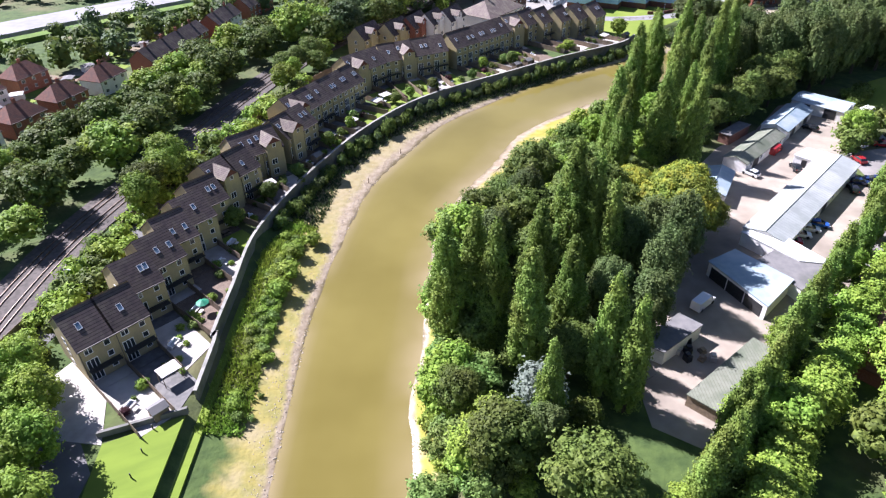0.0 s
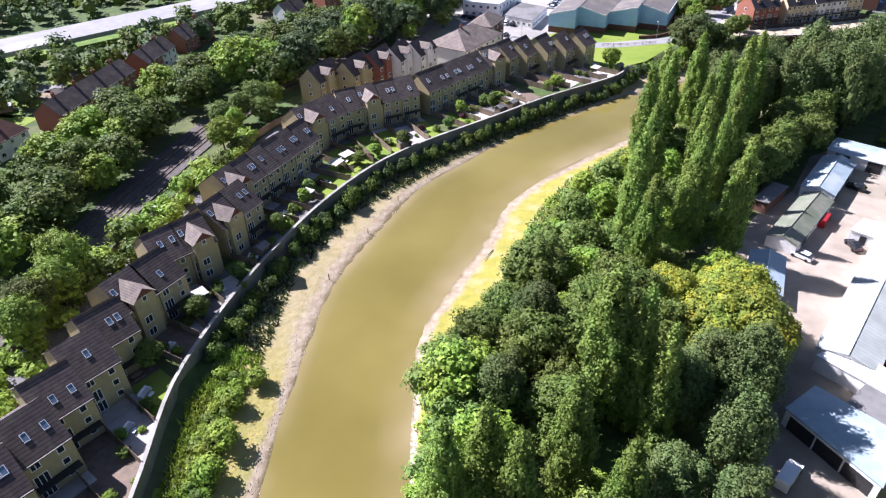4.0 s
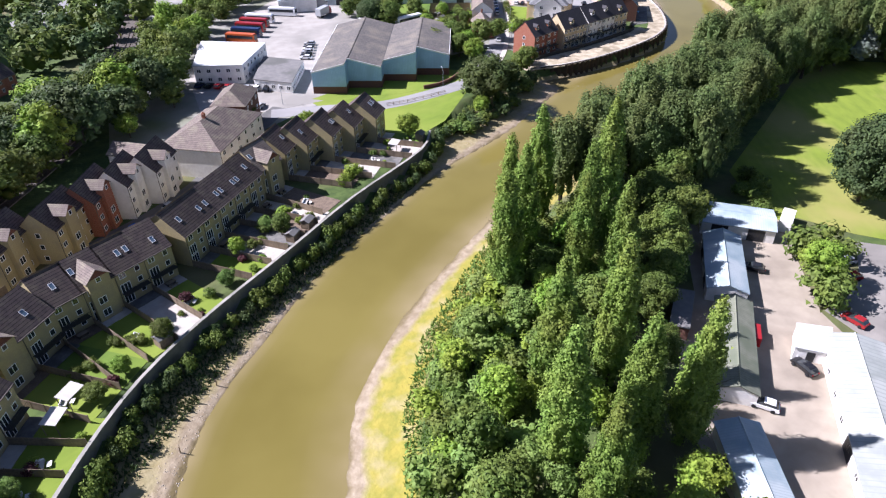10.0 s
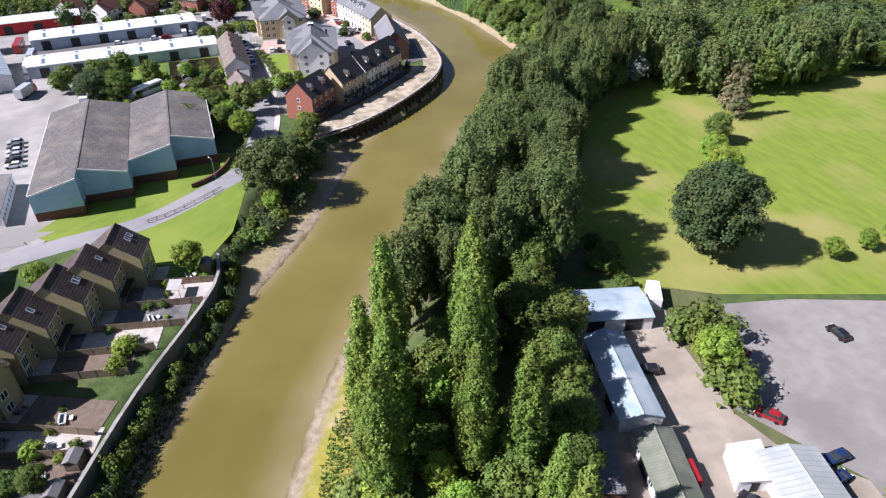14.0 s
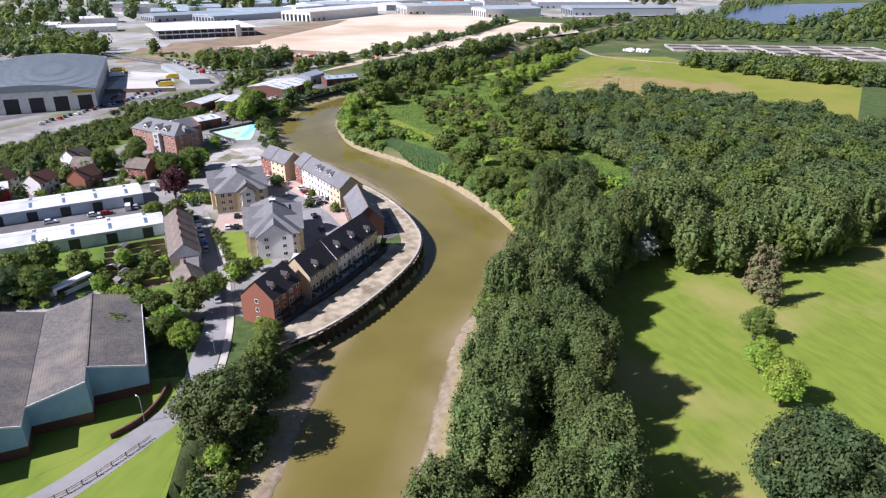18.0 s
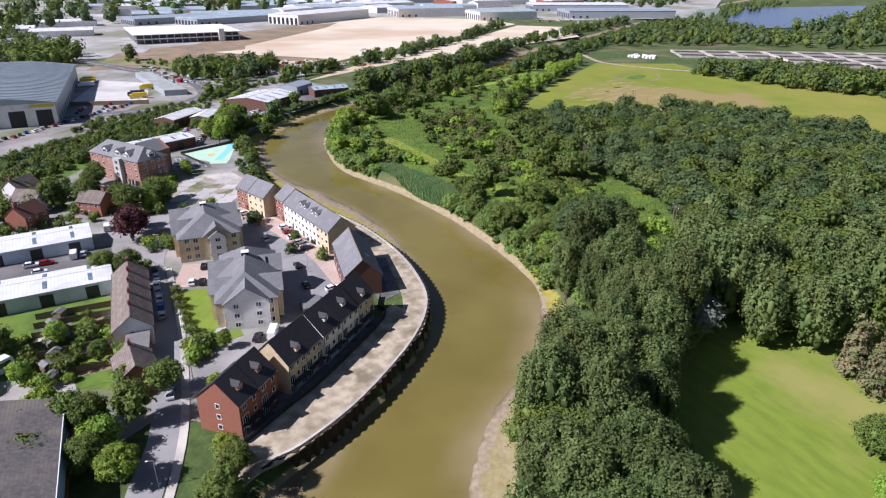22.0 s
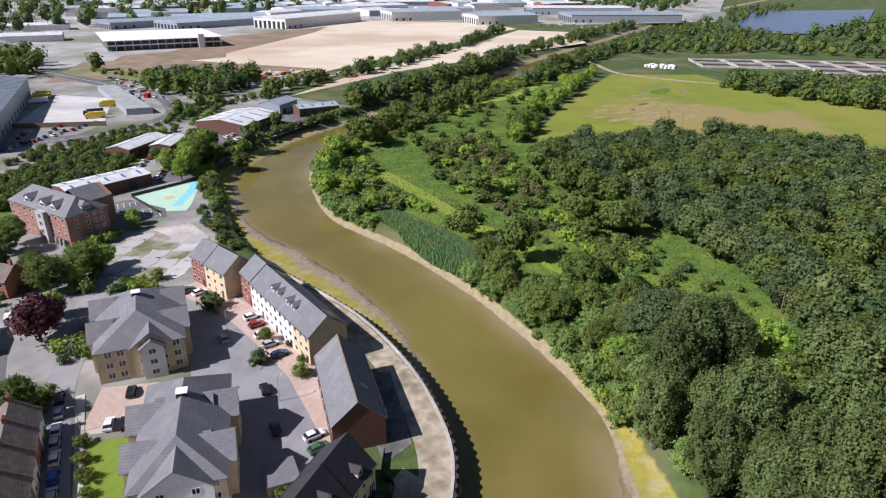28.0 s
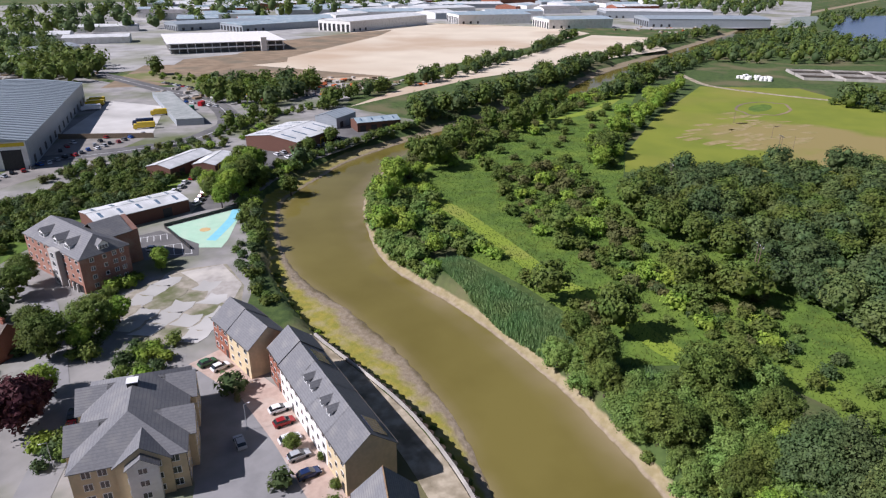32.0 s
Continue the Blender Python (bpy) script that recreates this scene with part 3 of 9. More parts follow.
def area(name, pts, material, z=LZ + 0.05, thick=0.3, label="", category="ground", kind="structure"):
    """A flat area with a real edge, laid on the ground."""
    bm = bmesh.new()
    vs = [bm.verts.new((p[0], p[1], z)) for p in pts]
    f = bm.faces.new(vs)
    f.normal_update()
    if f.normal.z < 0:
        f.normal_flip()
    low = bmesh.ops.extrude_face_region(bm, geom=[f])
    bmesh.ops.translate(bm, verts=[q for q in low["geom"] if isinstance(q, bmesh.types.BMVert)], vec=(0, 0, -thick))
    bmesh.ops.recalc_face_normals(bm, faces=bm.faces)
    bmesh.ops.triangulate(bm, faces=[q for q in bm.faces if len(q.verts) > 4])
    me = bpy.data.meshes.new(name)
    bm.to_mesh(me)
    bm.free()
    me.materials.append(material)
    return tagged(new(name, me), label, category, "", kind)


def ribbon(name, line, width, material, z=LZ + 0.06, thick=0.25, label="", category="road", kind="structure"):
    """A strip of even width along a line."""
    p = [Vector((q[0], q[1])) for q in line]
    lf, rt = [], []
    for i, q in enumerate(p):
        d = (p[min(i + 1, len(p) - 1)] - p[max(i - 1, 0)]).normalized()
        nrm = Vector((-d.y, d.x)) * width / 2
        lf.append(q + nrm)
        rt.append(q - nrm)
    s = Shape()
    for i in range(len(p) - 1):
        s.slab((*rt[i], z), (*rt[i + 1], z), (*lf[i + 1], z), (*lf[i], z), thick)
    return tagged(new(name, s.mesh(name, material)), label, category, "", kind)


# ---- the ground, one sheet to the horizon ----
def axis_steps(spans, far):
    out = []
    for a, b, d in spans:
        out += list(np.arange(a, b, d))
    d, v = spans[-1][2], spans[-1][1]
    while v < far:
        out.append(v)
        d *= 1.35
        v += d
    out.append(far)
    d, v = spans[0][2], spans[0][0]
    low = []
    while v > -far:
        d *= 1.35
        v -= d
        low.append(v)
    return np.array(sorted(low + out))


gx = axis_steps([(-60, 300, 2.0), (300, 700, 6.0)], 4500)
gy = axis_steps([(20, 500, 2.0), (500, 600, 5.0)], 4500)
GX, GY = np.meshgrid(gx, gy)
GZ, ALG = ground_height(GX, GY)
nx, ny = len(gx), len(gy)
quads = [(j * nx + i, j * nx + i + 1, (j + 1) * nx + i + 1, (j + 1) * nx + i) for j in range(ny - 1) for i in range(nx - 1)]
ground_mesh = mesh_from("ground", np.stack([GX.ravel(), GY.ravel(), GZ.ravel()], 1), quads, GROUND, True)
ground_mesh.attributes.new("algae", "FLOAT", "POINT").data.foreach_set("value", ALG.ravel().astype(np.float32))
tagged(new("ground", ground_mesh), "muddy river banks, scrub and town ground", "ground", "", "structure")


def resampled(line, n):
    """n points at even steps along a line."""
    at = np.concatenate([[0], np.cumsum([(q - p).length for p, q in zip(line[:-1], line[1:])])])
    u = np.linspace(0, at[-1], n)
    return np.stack([np.interp(u, at, [p.x for p in line]), np.interp(u, at, [p.y for p in line])], 1)


across = np.array([-0.13, 0.0, 0.04, 0.1, 0.2, 0.35, 0.5, 0.62, 0.72, 0.8, 0.87, 0.93, 1.0, 1.13])
shoal = np.interp(across, [0, 0.05, 0.12, 0.7, 0.9, 1.0], [0.75, 0.4, 0.0, 0.0, 0.55, 1.0])
wl, wr = resampled(LEFT_LINE, 420), resampled(RIGHT_LINE, 420)
wxy = wl[:, None, :] * (1 - across[None, :, None]) + wr[:, None, :] * across[None, :, None]
nw = len(across)
water_mesh = mesh_from("water", np.concatenate([wxy.reshape(-1, 2), np.zeros((420 * nw, 1))], 1),
                       [(j * nw + i, j * nw + i + 1, (j + 1) * nw + i + 1, (j + 1) * nw + i) for j in range(419) for i in range(nw - 1)], WATER)
water_mesh.attributes.new("shoal", "FLOAT", "POINT").data.foreach_set("value", np.tile(shoal, 420).astype(np.float32))
tagged(new("water", water_mesh), "still brown tidal river water", "river", "", "structure")

# ---- the flood wall and the sheet piling ----
wall_line = [p for p in EDGE_LINE if 66 < p.y and p.x < 77]
s = Shape()
for a, b in zip(wall_line[:-1], wall_line[1:]):
    d = (b - a).normalized()
    nrm = Vector((-d.y, d.x)) * 0.22
    s.slab((*(a - nrm), LZ + 1.1), (*(b - nrm), LZ + 1.1), (*(b + nrm), LZ + 1.1), (*(a + nrm), LZ + 1.1), 4.6)
flood_wall = tagged(new("flood_wall", s.mesh("flood_wall", WALLGREY)), "long grey concrete flood wall behind the gardens", "wall", "", "structure")
s = Shape()
for a, b in zip(wall_line[:-1], wall_line[1:]):
    d = (b - a).normalized()
    nrm = Vector((-d.y, d.x)) * 0.3
    s.slab((*(a - nrm), LZ + 1.22), (*(b - nrm), LZ + 1.22), (*(b + nrm), LZ + 1.22), (*(a + nrm), LZ + 1.22), 0.12)
part("coping", s.mesh("coping", COPING), flood_wall, label="pale concrete coping")
end = Shape()
end.slab((-39.2, 66.5, LZ + 1.1), (-39.2, 67.0, LZ + 1.1), (-51, 62.5, LZ + 1.1), (-51, 62, LZ + 1.1), 1.3)
tagged(new("garden_end_wall", end.mesh("garden_end_wall", WALLGREY)), "concrete wall closing the last garden", "wall", "", "structure")

pile_line = [p for p in EDGE_LINE if p.x > 129 and p.y < 378]
pts = []
for a, b in zip(pile_line[:-1], pile_line[1:]):
    n = max(1, int((b - a).length / 0.55))
    for k in range(n):
        d = (b - a).normalized()
        pts.append((a.lerp(b, k / n), Vector((-d.y, d.x)), len(pts)))
s = Shape()
line = [p - nrm * (0.45 if (i // 2) % 2 else 0.0) for p, nrm, i in pts]
back = [p + nrm * 0.25 for p, nrm, i in pts]
for i in range(len(line) - 1):
    s.slab((*line[i], LZ + 0.25), (*line[i + 1], LZ + 0.25), (*back[i + 1], LZ + 0.25), (*back[i], LZ + 0.25), 5.0)
tagged(new("sheet_piling", s.mesh("sheet_piling", PILE)), "dark rusty corrugated steel sheet piling at the river", "retaining wall", "", "structure")
s = Shape()
for i in range(len(pts) - 1):
    (a, na, _), (b, nb, _) = pts[i], pts[i + 1]
    s.slab((*(a + na * 0.25), LZ + 0.4), (*(b + nb * 0.25), LZ + 0.4), (*(b + nb * 0.8), LZ + 0.4), (*(a + na * 0.8), LZ + 0.4), 0.5)
tagged(new("capping_beam", s.mesh("capping_beam", CONCRETE)), "concrete capping beam along the sheet piling", "kerb", "", "structure")

# ---- houses ----
def window_mesh(w, h):
    """A frame with its mullions, one connected piece with real reveals."""
    def make():
        t, n = 0.1, max(1, round(w / 0.75))
        xs = [0.0]
        for i in range(n):
            xs += [w * i / n + (t if i == 0 else t / 2), w * (i + 1) / n - (t if i == n - 1 else t / 2)]
        xs.append(w)
        zs = [0.0, t, h - t, h]
        nxx = len(xs)
        v = [(x, y, z) for y in (-0.06, 0.03) for z in zs for x in xs]
        k = nxx * 4
        f = []
        for j in range(3):
            for i in range(nxx - 1):
                q = (j * nxx + i, j * nxx + i + 1, (j + 1) * nxx + i + 1, (j + 1) * nxx + i)
                if j == 1 and i % 2 == 1:
                    f += [(q[e], q[e] + k, q[(e + 1) % 4] + k, q[(e + 1) % 4]) for e in range(4)]
                else:
                    f.append(q)
        f += [(0, k, k + nxx - 1, nxx - 1), (3 * nxx, 4 * nxx - 1, k + 4 * nxx - 1, k + 3 * nxx), (0, 3 * nxx, k + 3 * nxx, k), (nxx - 1, k + nxx - 1, k + 4 * nxx - 1, 4 * nxx - 1)]
        return mesh_from("window", v, f, FRAME)
    return cached(("win", w, h), make)


def pane_mesh(w, h):
    return cached(("pane", w, h), lambda: Shape().box(0.1, -0.025, 0.1, w - 0.1, 0.02, h - 0.1).mesh("pane", GLASS))


def plain_window_mesh(w, h):
    """Frame and dark glass in one mesh, for the far and rear sides."""
    def make():
        me = Shape().box(0, -0.05, 0, w, 0.03, h).box(0.1, -0.07, 0.1, w / 2 - 0.04, 0.02, h - 0.1).box(w / 2 + 0.04, -0.07, 0.1, w - 0.1, 0.02, h - 0.1).mesh("window", FRAME)
        me.materials.append(GLASS)
        for p in me.polygons:
            p.material_index = 1 if p.index >= 6 else 0
        return me
    return cached(("pwin", w, h), make)


def window(parent, m, w, h, name="window", label="", plain=False):
    if plain:
        return part(name, plain_window_mesh(w, h), parent, m, label)
    ob = part(name, window_mesh(w, h), parent, m, label)
    part("pane", pane_mesh(w, h), ob)
    return ob


def gable_walls(L, D, eave, ridge, material, hip=0.0):
    def make():
        y = D / 2
        v = [(0, -y, -0.5), (L, -y, -0.5), (L, y, -0.5), (0, y, -0.5), (0, -y, eave), (L, -y, eave), (L, y, eave), (0, y, eave), (hip, 0, ridge - 0.12), (L - hip, 0, ridge - 0.12)]
        f = [(0, 1, 5, 4), (2, 3, 7, 6), (1, 2, 6, 9, 5) if not hip else (1, 2, 6, 5), (3, 0, 4, 8, 7) if not hip else (3, 0, 4, 7), (4, 5, 9, 8), (6, 7, 8, 9), (3, 2, 1, 0)]
        if hip:
            f += [(5, 6, 9), (7, 4, 8)]
        return mesh_from("wall", v, f, material)
    return cached(("walls", L, D, eave, ridge, material.name, hip), make)


def gable_roof(L, D, eave, ridge, material, over=0.35, verge=0.18):
    def make():
        y = D / 2 + over
        e = eave - (ridge - eave) / (D / 2) * over + 0.12
        x0, x1, top = -verge, L + verge, ridge + 0.12
        return Shape().slab((x0, -y, e), (x1, -y, e), (x1, 0, top), (x0, 0, top), 0.16).slab((x1, y, e), (x0, y, e), (x0, 0, top), (x1, 0, top), 0.16).mesh("roof", material)
    return cached(("roof", L, D, eave, ridge, material.name, over), make)


def hip_slopes(L, D, eave, ridge, material, hip, over=0.35):
    """The four slopes of a hipped roof."""
    y, x0, x1, top = D / 2 + over, -over, L + over, ridge + 0.12
    e = eave - (ridge - eave) / (D / 2) * over + 0.12
    a, b = (hip, 0, top), (L - hip, 0, top)
    for k, q in enumerate((((x0, -y, e), (x1, -y, e), b, a), ((x1, y, e), (x0, y, e), a, b), ((x1, -y, e), (x1, y, e), b, b), ((x0, y, e), (x0, -y, e), a, a))):
        yield cached(("slope", k, L, D, eave, ridge, material.name, hip), lambda: Shape().slab(*q, 0.16).mesh("roof_slope", material))


def ridge_cap(L, ridge, material, hip=0.0):
    def make():
        s = Shape()
        a, b = (hip, L - hip) if hip else (-0.18, L + 0.18)
        s.add([(a, -0.18, ridge + 0.06), (b, -0.18, ridge + 0.06), (b, 0, ridge + 0.26), (a, 0, ridge + 0.26), (a, 0.18, ridge + 0.06), (b, 0.18, ridge + 0.06)], [(0, 1, 2, 3), (3, 2, 5, 4), (0, 3, 4), (1, 5, 2)])
        return s.mesh("ridge", material)
    return cached(("ridge", L, ridge, material.name, hip), make)


def gutter(parent, L, D, eave):
    for y in (-D / 2 - 0.42, D / 2 + 0.3):
        part("gutter", cached(("gutter", L), lambda: Shape().box(0, 0, -0.2, L, 0.12, -0.08).mesh("gutter", GUTTER)), parent, pose(0, y, eave))
    part("downpipe", cached(("pipe", eave), lambda: Shape().box(-0.05, -0.1, 0, 0.05, 0, eave - 0.1).mesh("downpipe", GUTTER)), parent, pose(0.15, -D / 2, 0))


def rooflight(parent, x, f, D, eave, ridge, w=0.8, h=1.3, glass=None, label="roof window"):
    """A roof window on the front slope: x along, f the share of the way up."""
    y, z = -D / 2 * (1 - f), eave + (ridge - eave) * f + 0.12
    a = math.degrees(math.atan2(ridge - eave, D / 2))
    fr = cached(("rl", w, h), lambda: Shape().box(0, -h / 2, 0, 0.07, h / 2, 0.1).box(w - 0.07, -h / 2, 0, w, h / 2, 0.1).box(0.07, -h / 2, 0, w - 0.07, -h / 2 + 0.08, 0.1).box(0.07, h / 2 - 0.08, 0, w - 0.07, h / 2, 0.1).mesh("roof_window", FRAME))
    gl = cached(("rlg", w, h), lambda: Shape().box(0.07, -h / 2 + 0.08, 0, w - 0.07, h / 2 - 0.08, 0.06).mesh("pane", SKYGLASS))
    ob = part("roof_window", fr, parent, pose(x, y, z, a, 0, 0))
    part("pane", gl, ob)


def cross_gable(parent, x, w, D, eave, ridge, out, wall_mat, roof_mat, face_mat):
    """A gabled bay that breaks through the front slope."""
    top = ridge - 0.5
    low = top - w * 0.42
    y0, y1 = -D / 2 - out, 0.0

    def wall():
        return Shape().add([(0, y0, -0.5), (w, y0, -0.5), (w, -D / 2 + 0.5, -0.5), (0, -D / 2 + 0.5, -0.5), (0, y0, low), (w, y0, low), (w, -D / 2 + 0.5, low), (0, -D / 2 + 0.5, low)],
                           [(0, 1, 5, 4), (1, 2, 6, 5), (3, 0, 4, 7), (4, 5, 6, 7), (0, 3, 2, 1), (2, 3, 7, 6)]).mesh("bay", wall_mat)

    def face():
        return Shape().add([(0, y0 - 0.02, low), (w, y0 - 0.02, low), (w / 2, y0 - 0.02, top - 0.15), (0, y0 + 0.1, low), (w, y0 + 0.1, low), (w / 2, y0 + 0.1, top - 0.15)], [(0, 1, 2), (5, 4, 3), (0, 2, 5, 3), (1, 4, 5, 2), (0, 3, 4, 1)]).mesh("gable_face", face_mat)

    def roof():
        s = Shape()
        o, k = 0.3, 0.84
        s.slab((w / 2, y0 - 0.3, top), (w / 2, y1, top), (-o, y1, low - o * k), (-o, y0 - 0.3, low - o * k), 0.14)
        s.slab((w / 2, y1, top), (w / 2, y0 - 0.3, top), (w + o, y0 - 0.3, low - o * k), (w + o, y1, low - o * k), 0.14)
        return s.mesh("bay_roof", roof_mat)
    key = (w, D, eave, ridge, out, wall_mat.name, face_mat.name, roof_mat.name)
    m = pose(x, 0, 0)
    bay = part("bay", cached(("cgw", *key), wall), parent, m)
    part("gable_face", cached(("cgf", *key), face), parent, m, "tile-hung gable")
    part("bay_roof", cached(("cgr", *key), roof), parent, m)
    for z in (0.9, 3.5):
        window(bay, pose(w * 0.2, y0, z), 1.5, 1.5)
    window(bay, pose(w / 2 - 0.45, y0, low - 1.0), 0.9, 1.0)


def balcony(parent, x, w, y, z):
    def make():
        s = Shape().box(0, -1.3, 0, w, 0, 0.14)
        return s.mesh("balcony", DARKMETAL)

    def rail():
        n = int(w / 0.35)
        xs = [w * i / n for i in range(n + 1)]
        v, f = [], []
        for i, x in enumerate(xs):
            v += [(x - 0.02, -1.3, 0.14), (x + 0.02, -1.3, 0.14), (x + 0.02, -1.28, 1.1), (x - 0.02, -1.28, 1.1), (x - 0.02, -1.3, 1.2), (x + 0.02, -1.3, 1.2)]
            o = 6 * i
            f += [(o, o + 1, o + 2, o + 3), (o + 3, o + 2, o + 5, o + 4)]
            if i < n:
                f.append((o + 2, o + 9, o + 10, o + 5))
        return mesh_from("railing", v, f, DARKMETAL)
    ob = part("balcony", cached(("bal", w), make), parent, pose(x, y, z), "dark metal balcony")
    part("railing", cached(("balr", w), rail), ob)


def dormer(parent, m, wall_mat, roof_mat, w=1.5, h=1.1, rise=0.65, deep=2.4):
    """A gabled dormer whose front stands at the origin of m and faces -y."""
    def body():
        return Shape().add([(0, -0.2, -0.3), (w, -0.2, -0.3), (w, deep, -0.3), (0, deep, -0.3), (0, -0.2, h), (w, -0.2, h), (w, deep, h), (0, deep, h), (w / 2, -0.2, h + rise), (w / 2, deep, h + rise)],
                           [(0, 1, 5, 8, 4), (1, 2, 6, 5), (3, 0, 4, 7), (2, 3, 7, 9, 6), (4, 8, 9, 7), (5, 6, 9, 8)]).mesh("dormer", wall_mat)

    def top():
        a, c, e = h + rise + 0.15, h - 0.05, -0.45
        return Shape().slab((w / 2, e, a), (w / 2, deep, a), (-0.25, deep, c), (-0.25, e, c), 0.1).slab((w / 2, deep, a), (w / 2, e, a), (w + 0.25, e, c), (w + 0.25, deep, c), 0.1).mesh("dormer_roof", roof_mat)
    ob = part("dormer", cached(("dorm", w, h, wall_mat.name), body), parent, m)
    part("dormer_roof", cached(("dormr", w, h, roof_mat.name), top), ob)
    part("window", window_mesh(w - 0.4, h - 0.15), ob, pose(0.2, -0.2, 0.05))
    part("pane", pane_mesh(w - 0.4, h - 0.15), ob, pose(0.2, -0.2, 0.05))


def chimney(parent, x, y, z):
    part("chimney", cached("chim", lambda: Shape().box(-0.45, -0.3, -0.8, 0.45, 0.3, 1.2).box(-0.5, -0.35, 1.0, 0.5, 0.35, 1.12).tube(-0.2, 0, 1.2, 1.55, 0.12, 0.1).tube(0.2, 0, 1.2, 1.55, 0.12, 0.1).mesh("chimney", BRICK)), parent, pose(x, y, z))


def house(x0, y0, x1, y1, D, eave, ridge, wall_mat, roof_mat, label, category="house", group="", storeys=3, bays=None, front="windows", back=True, hip=0.0, ends=(False, False), extras=(), z=LZ, cap=None, name="terraced_house", seed=0):
    """A house with its ridge from (x0, y0) to (x1, y1); the front faces to the right of that run."""
    L = round(math.hypot(x1 - x0, y1 - y0), 2)
    ob = thing(name, x0, y0, z, math.degrees(math.atan2(y1 - y0, x1 - x0)), label, category, group)
    part("wall", gable_walls(L, D, eave, ridge, wall_mat, hip), ob)
    if hip:
        for k, slope in enumerate(hip_slopes(L, D, eave, ridge, roof_mat, hip)):
            part("roof_slope", slope, ob)
    else:
        part("roof", gable_roof(L, D, eave, ridge, roof_mat), ob)
    if cap:
        part("ridge", ridge_cap(L, ridge, cap, hip), ob)
    gutter(ob, L, D, eave)
    rnd = random.Random(seed * 7 + int(x0 * 10))
    bays = bays or max(2, round(L / 2.6))
    h = (eave - 0.3) / storeys
    for side, on in ((-1, True), (1, back)):
        if not on:
            continue
        for st in range(storeys):
            for b in range(bays):
                cx = L * (b + 0.5) / bays
                tall = front == "terrace" and side < 0 and st <= 1 and b % 2 == 0
                w, hh = (1.9, 2.05) if tall else ((1.0, 1.15) if b % 2 else (1.3, 1.15))
                zz = st * h + (0.15 if tall else 0.95)
                m = pose(cx - w / 2, -D / 2, zz) if side < 0 else pose(cx + w / 2, D / 2, zz, 0, 0, 180)
                if side > 0 and st == 0 and b > 0 and name in ("terraced_house", "suburban_house"):
                    continue
                if side > 0 and st == 0 and b == 0:
                    part("door", cached("door", lambda: Shape().box(0, -0.06, 0, 1.0, 0.04, 2.05).box(0.2, -0.08, 1.2, 0.8, 0.04, 1.8).mesh("door", DARKMETAL)), ob, pose(cx + 0.5, D / 2, 0, 0, 0, 180), "dark front door")
                    continue
                window(ob, m, w, hh, plain=side > 0 or name in ("suburban_house", "detached_house", "street_house"))
    for k, e in enumerate(ends):
        if e:
            for st in range(storeys):
                m = pose(0, 0.6, st * h + 0.95, 0, 0, -90) if k == 0 else pose(L, -0.6, st * h + 0.95, 0, 0, 90)
                window(ob, m, 1.0, 1.15)
    for e in extras:
        if e[0] == "light":
            rooflight(ob, e[1], e[2], D, eave, ridge)
        elif e[0] == "gable":
            cross_gable(ob, e[1], e[2], D, eave, ridge, e[3], wall_mat, e[4], e[5])
        elif e[0] == "balcony":
            balcony(ob, e[1], e[2], -D / 2, e[3])
        elif e[0] == "dormer":
            side = e[3] if len(e) > 3 else -1
            y, zz = side * D / 2 * (1 - e[2]), eave + (ridge - eave) * e[2]
            dormer(ob, pose(e[1], y, zz) if side < 0 else pose(e[1] + 1.5, y, zz, 0, 0, 180), wall_mat, roof_mat)
        elif e[0] == "chimney":
            chimney(ob, e[1], 0, ridge)
        elif e[0] == "solar":
            y, zz = -D / 4, (eave + ridge) / 2 + 0.2
            part("solar_panel", cached(("sol", e[2]), lambda: Shape().box(0, -1.7, 0, e[2], 1.7, 0.08).mesh("solar_panel", SOLARPANE)), ob, pose(e[1], y, zz, math.degrees(math.atan2(ridge - eave, D / 2)), 0, 0), "dark blue solar panels")
    return ob


PLOTS = []


def terrace(x0, y0, x1, y1, n, gables=(), seed=1, group="riverside terrace", roof=TILE, D=10.4, eave=7.1, ridge=11.1):
    """n houses in a line; those named in gables have a cross gable."""
    rnd = random.Random(seed)
    for i in range(n):
        ax, ay = x0 + (x1 - x0) * i / n, y0 + (y1 - y0) * i / n
        bx, by = x0 + (x1 - x0) * (i + 1) / n, y0 + (y1 - y0) * (i + 1) / n
        L = math.hypot(bx - ax, by - ay)
        PLOTS.append((ax, ay, bx, by, D))
        ex = [("light", L * rnd.uniform(0.25, 0.6), rnd.uniform(0.35, 0.55))]
        if rnd.random() < 0.5:
            ex.append(("light", L * 0.72, ex[0][2]))
        if i in gables:
            ex = [("gable", L / 2 - 2.0, 4.0, 1.0, TILELIGHT, REDTILE), ("light", 0.3, 0.6)]
        if rnd.random() < 0.65 and i not in gables:
            ex.append(("balcony", 0.4, L - 0.8, 2.55))
        house(ax, ay, bx, by, D, eave, ridge, BUFF, roof, "buff brick riverside house with brown tiled roof" + (" and gabled bay" if i in gables else ""), "house", group, 3, 2, "terrace", True, 0, (i == 0, i == n - 1), ex, cap=RIDGE if rnd.random() < 0.5 else None, seed=seed * 10 + i)


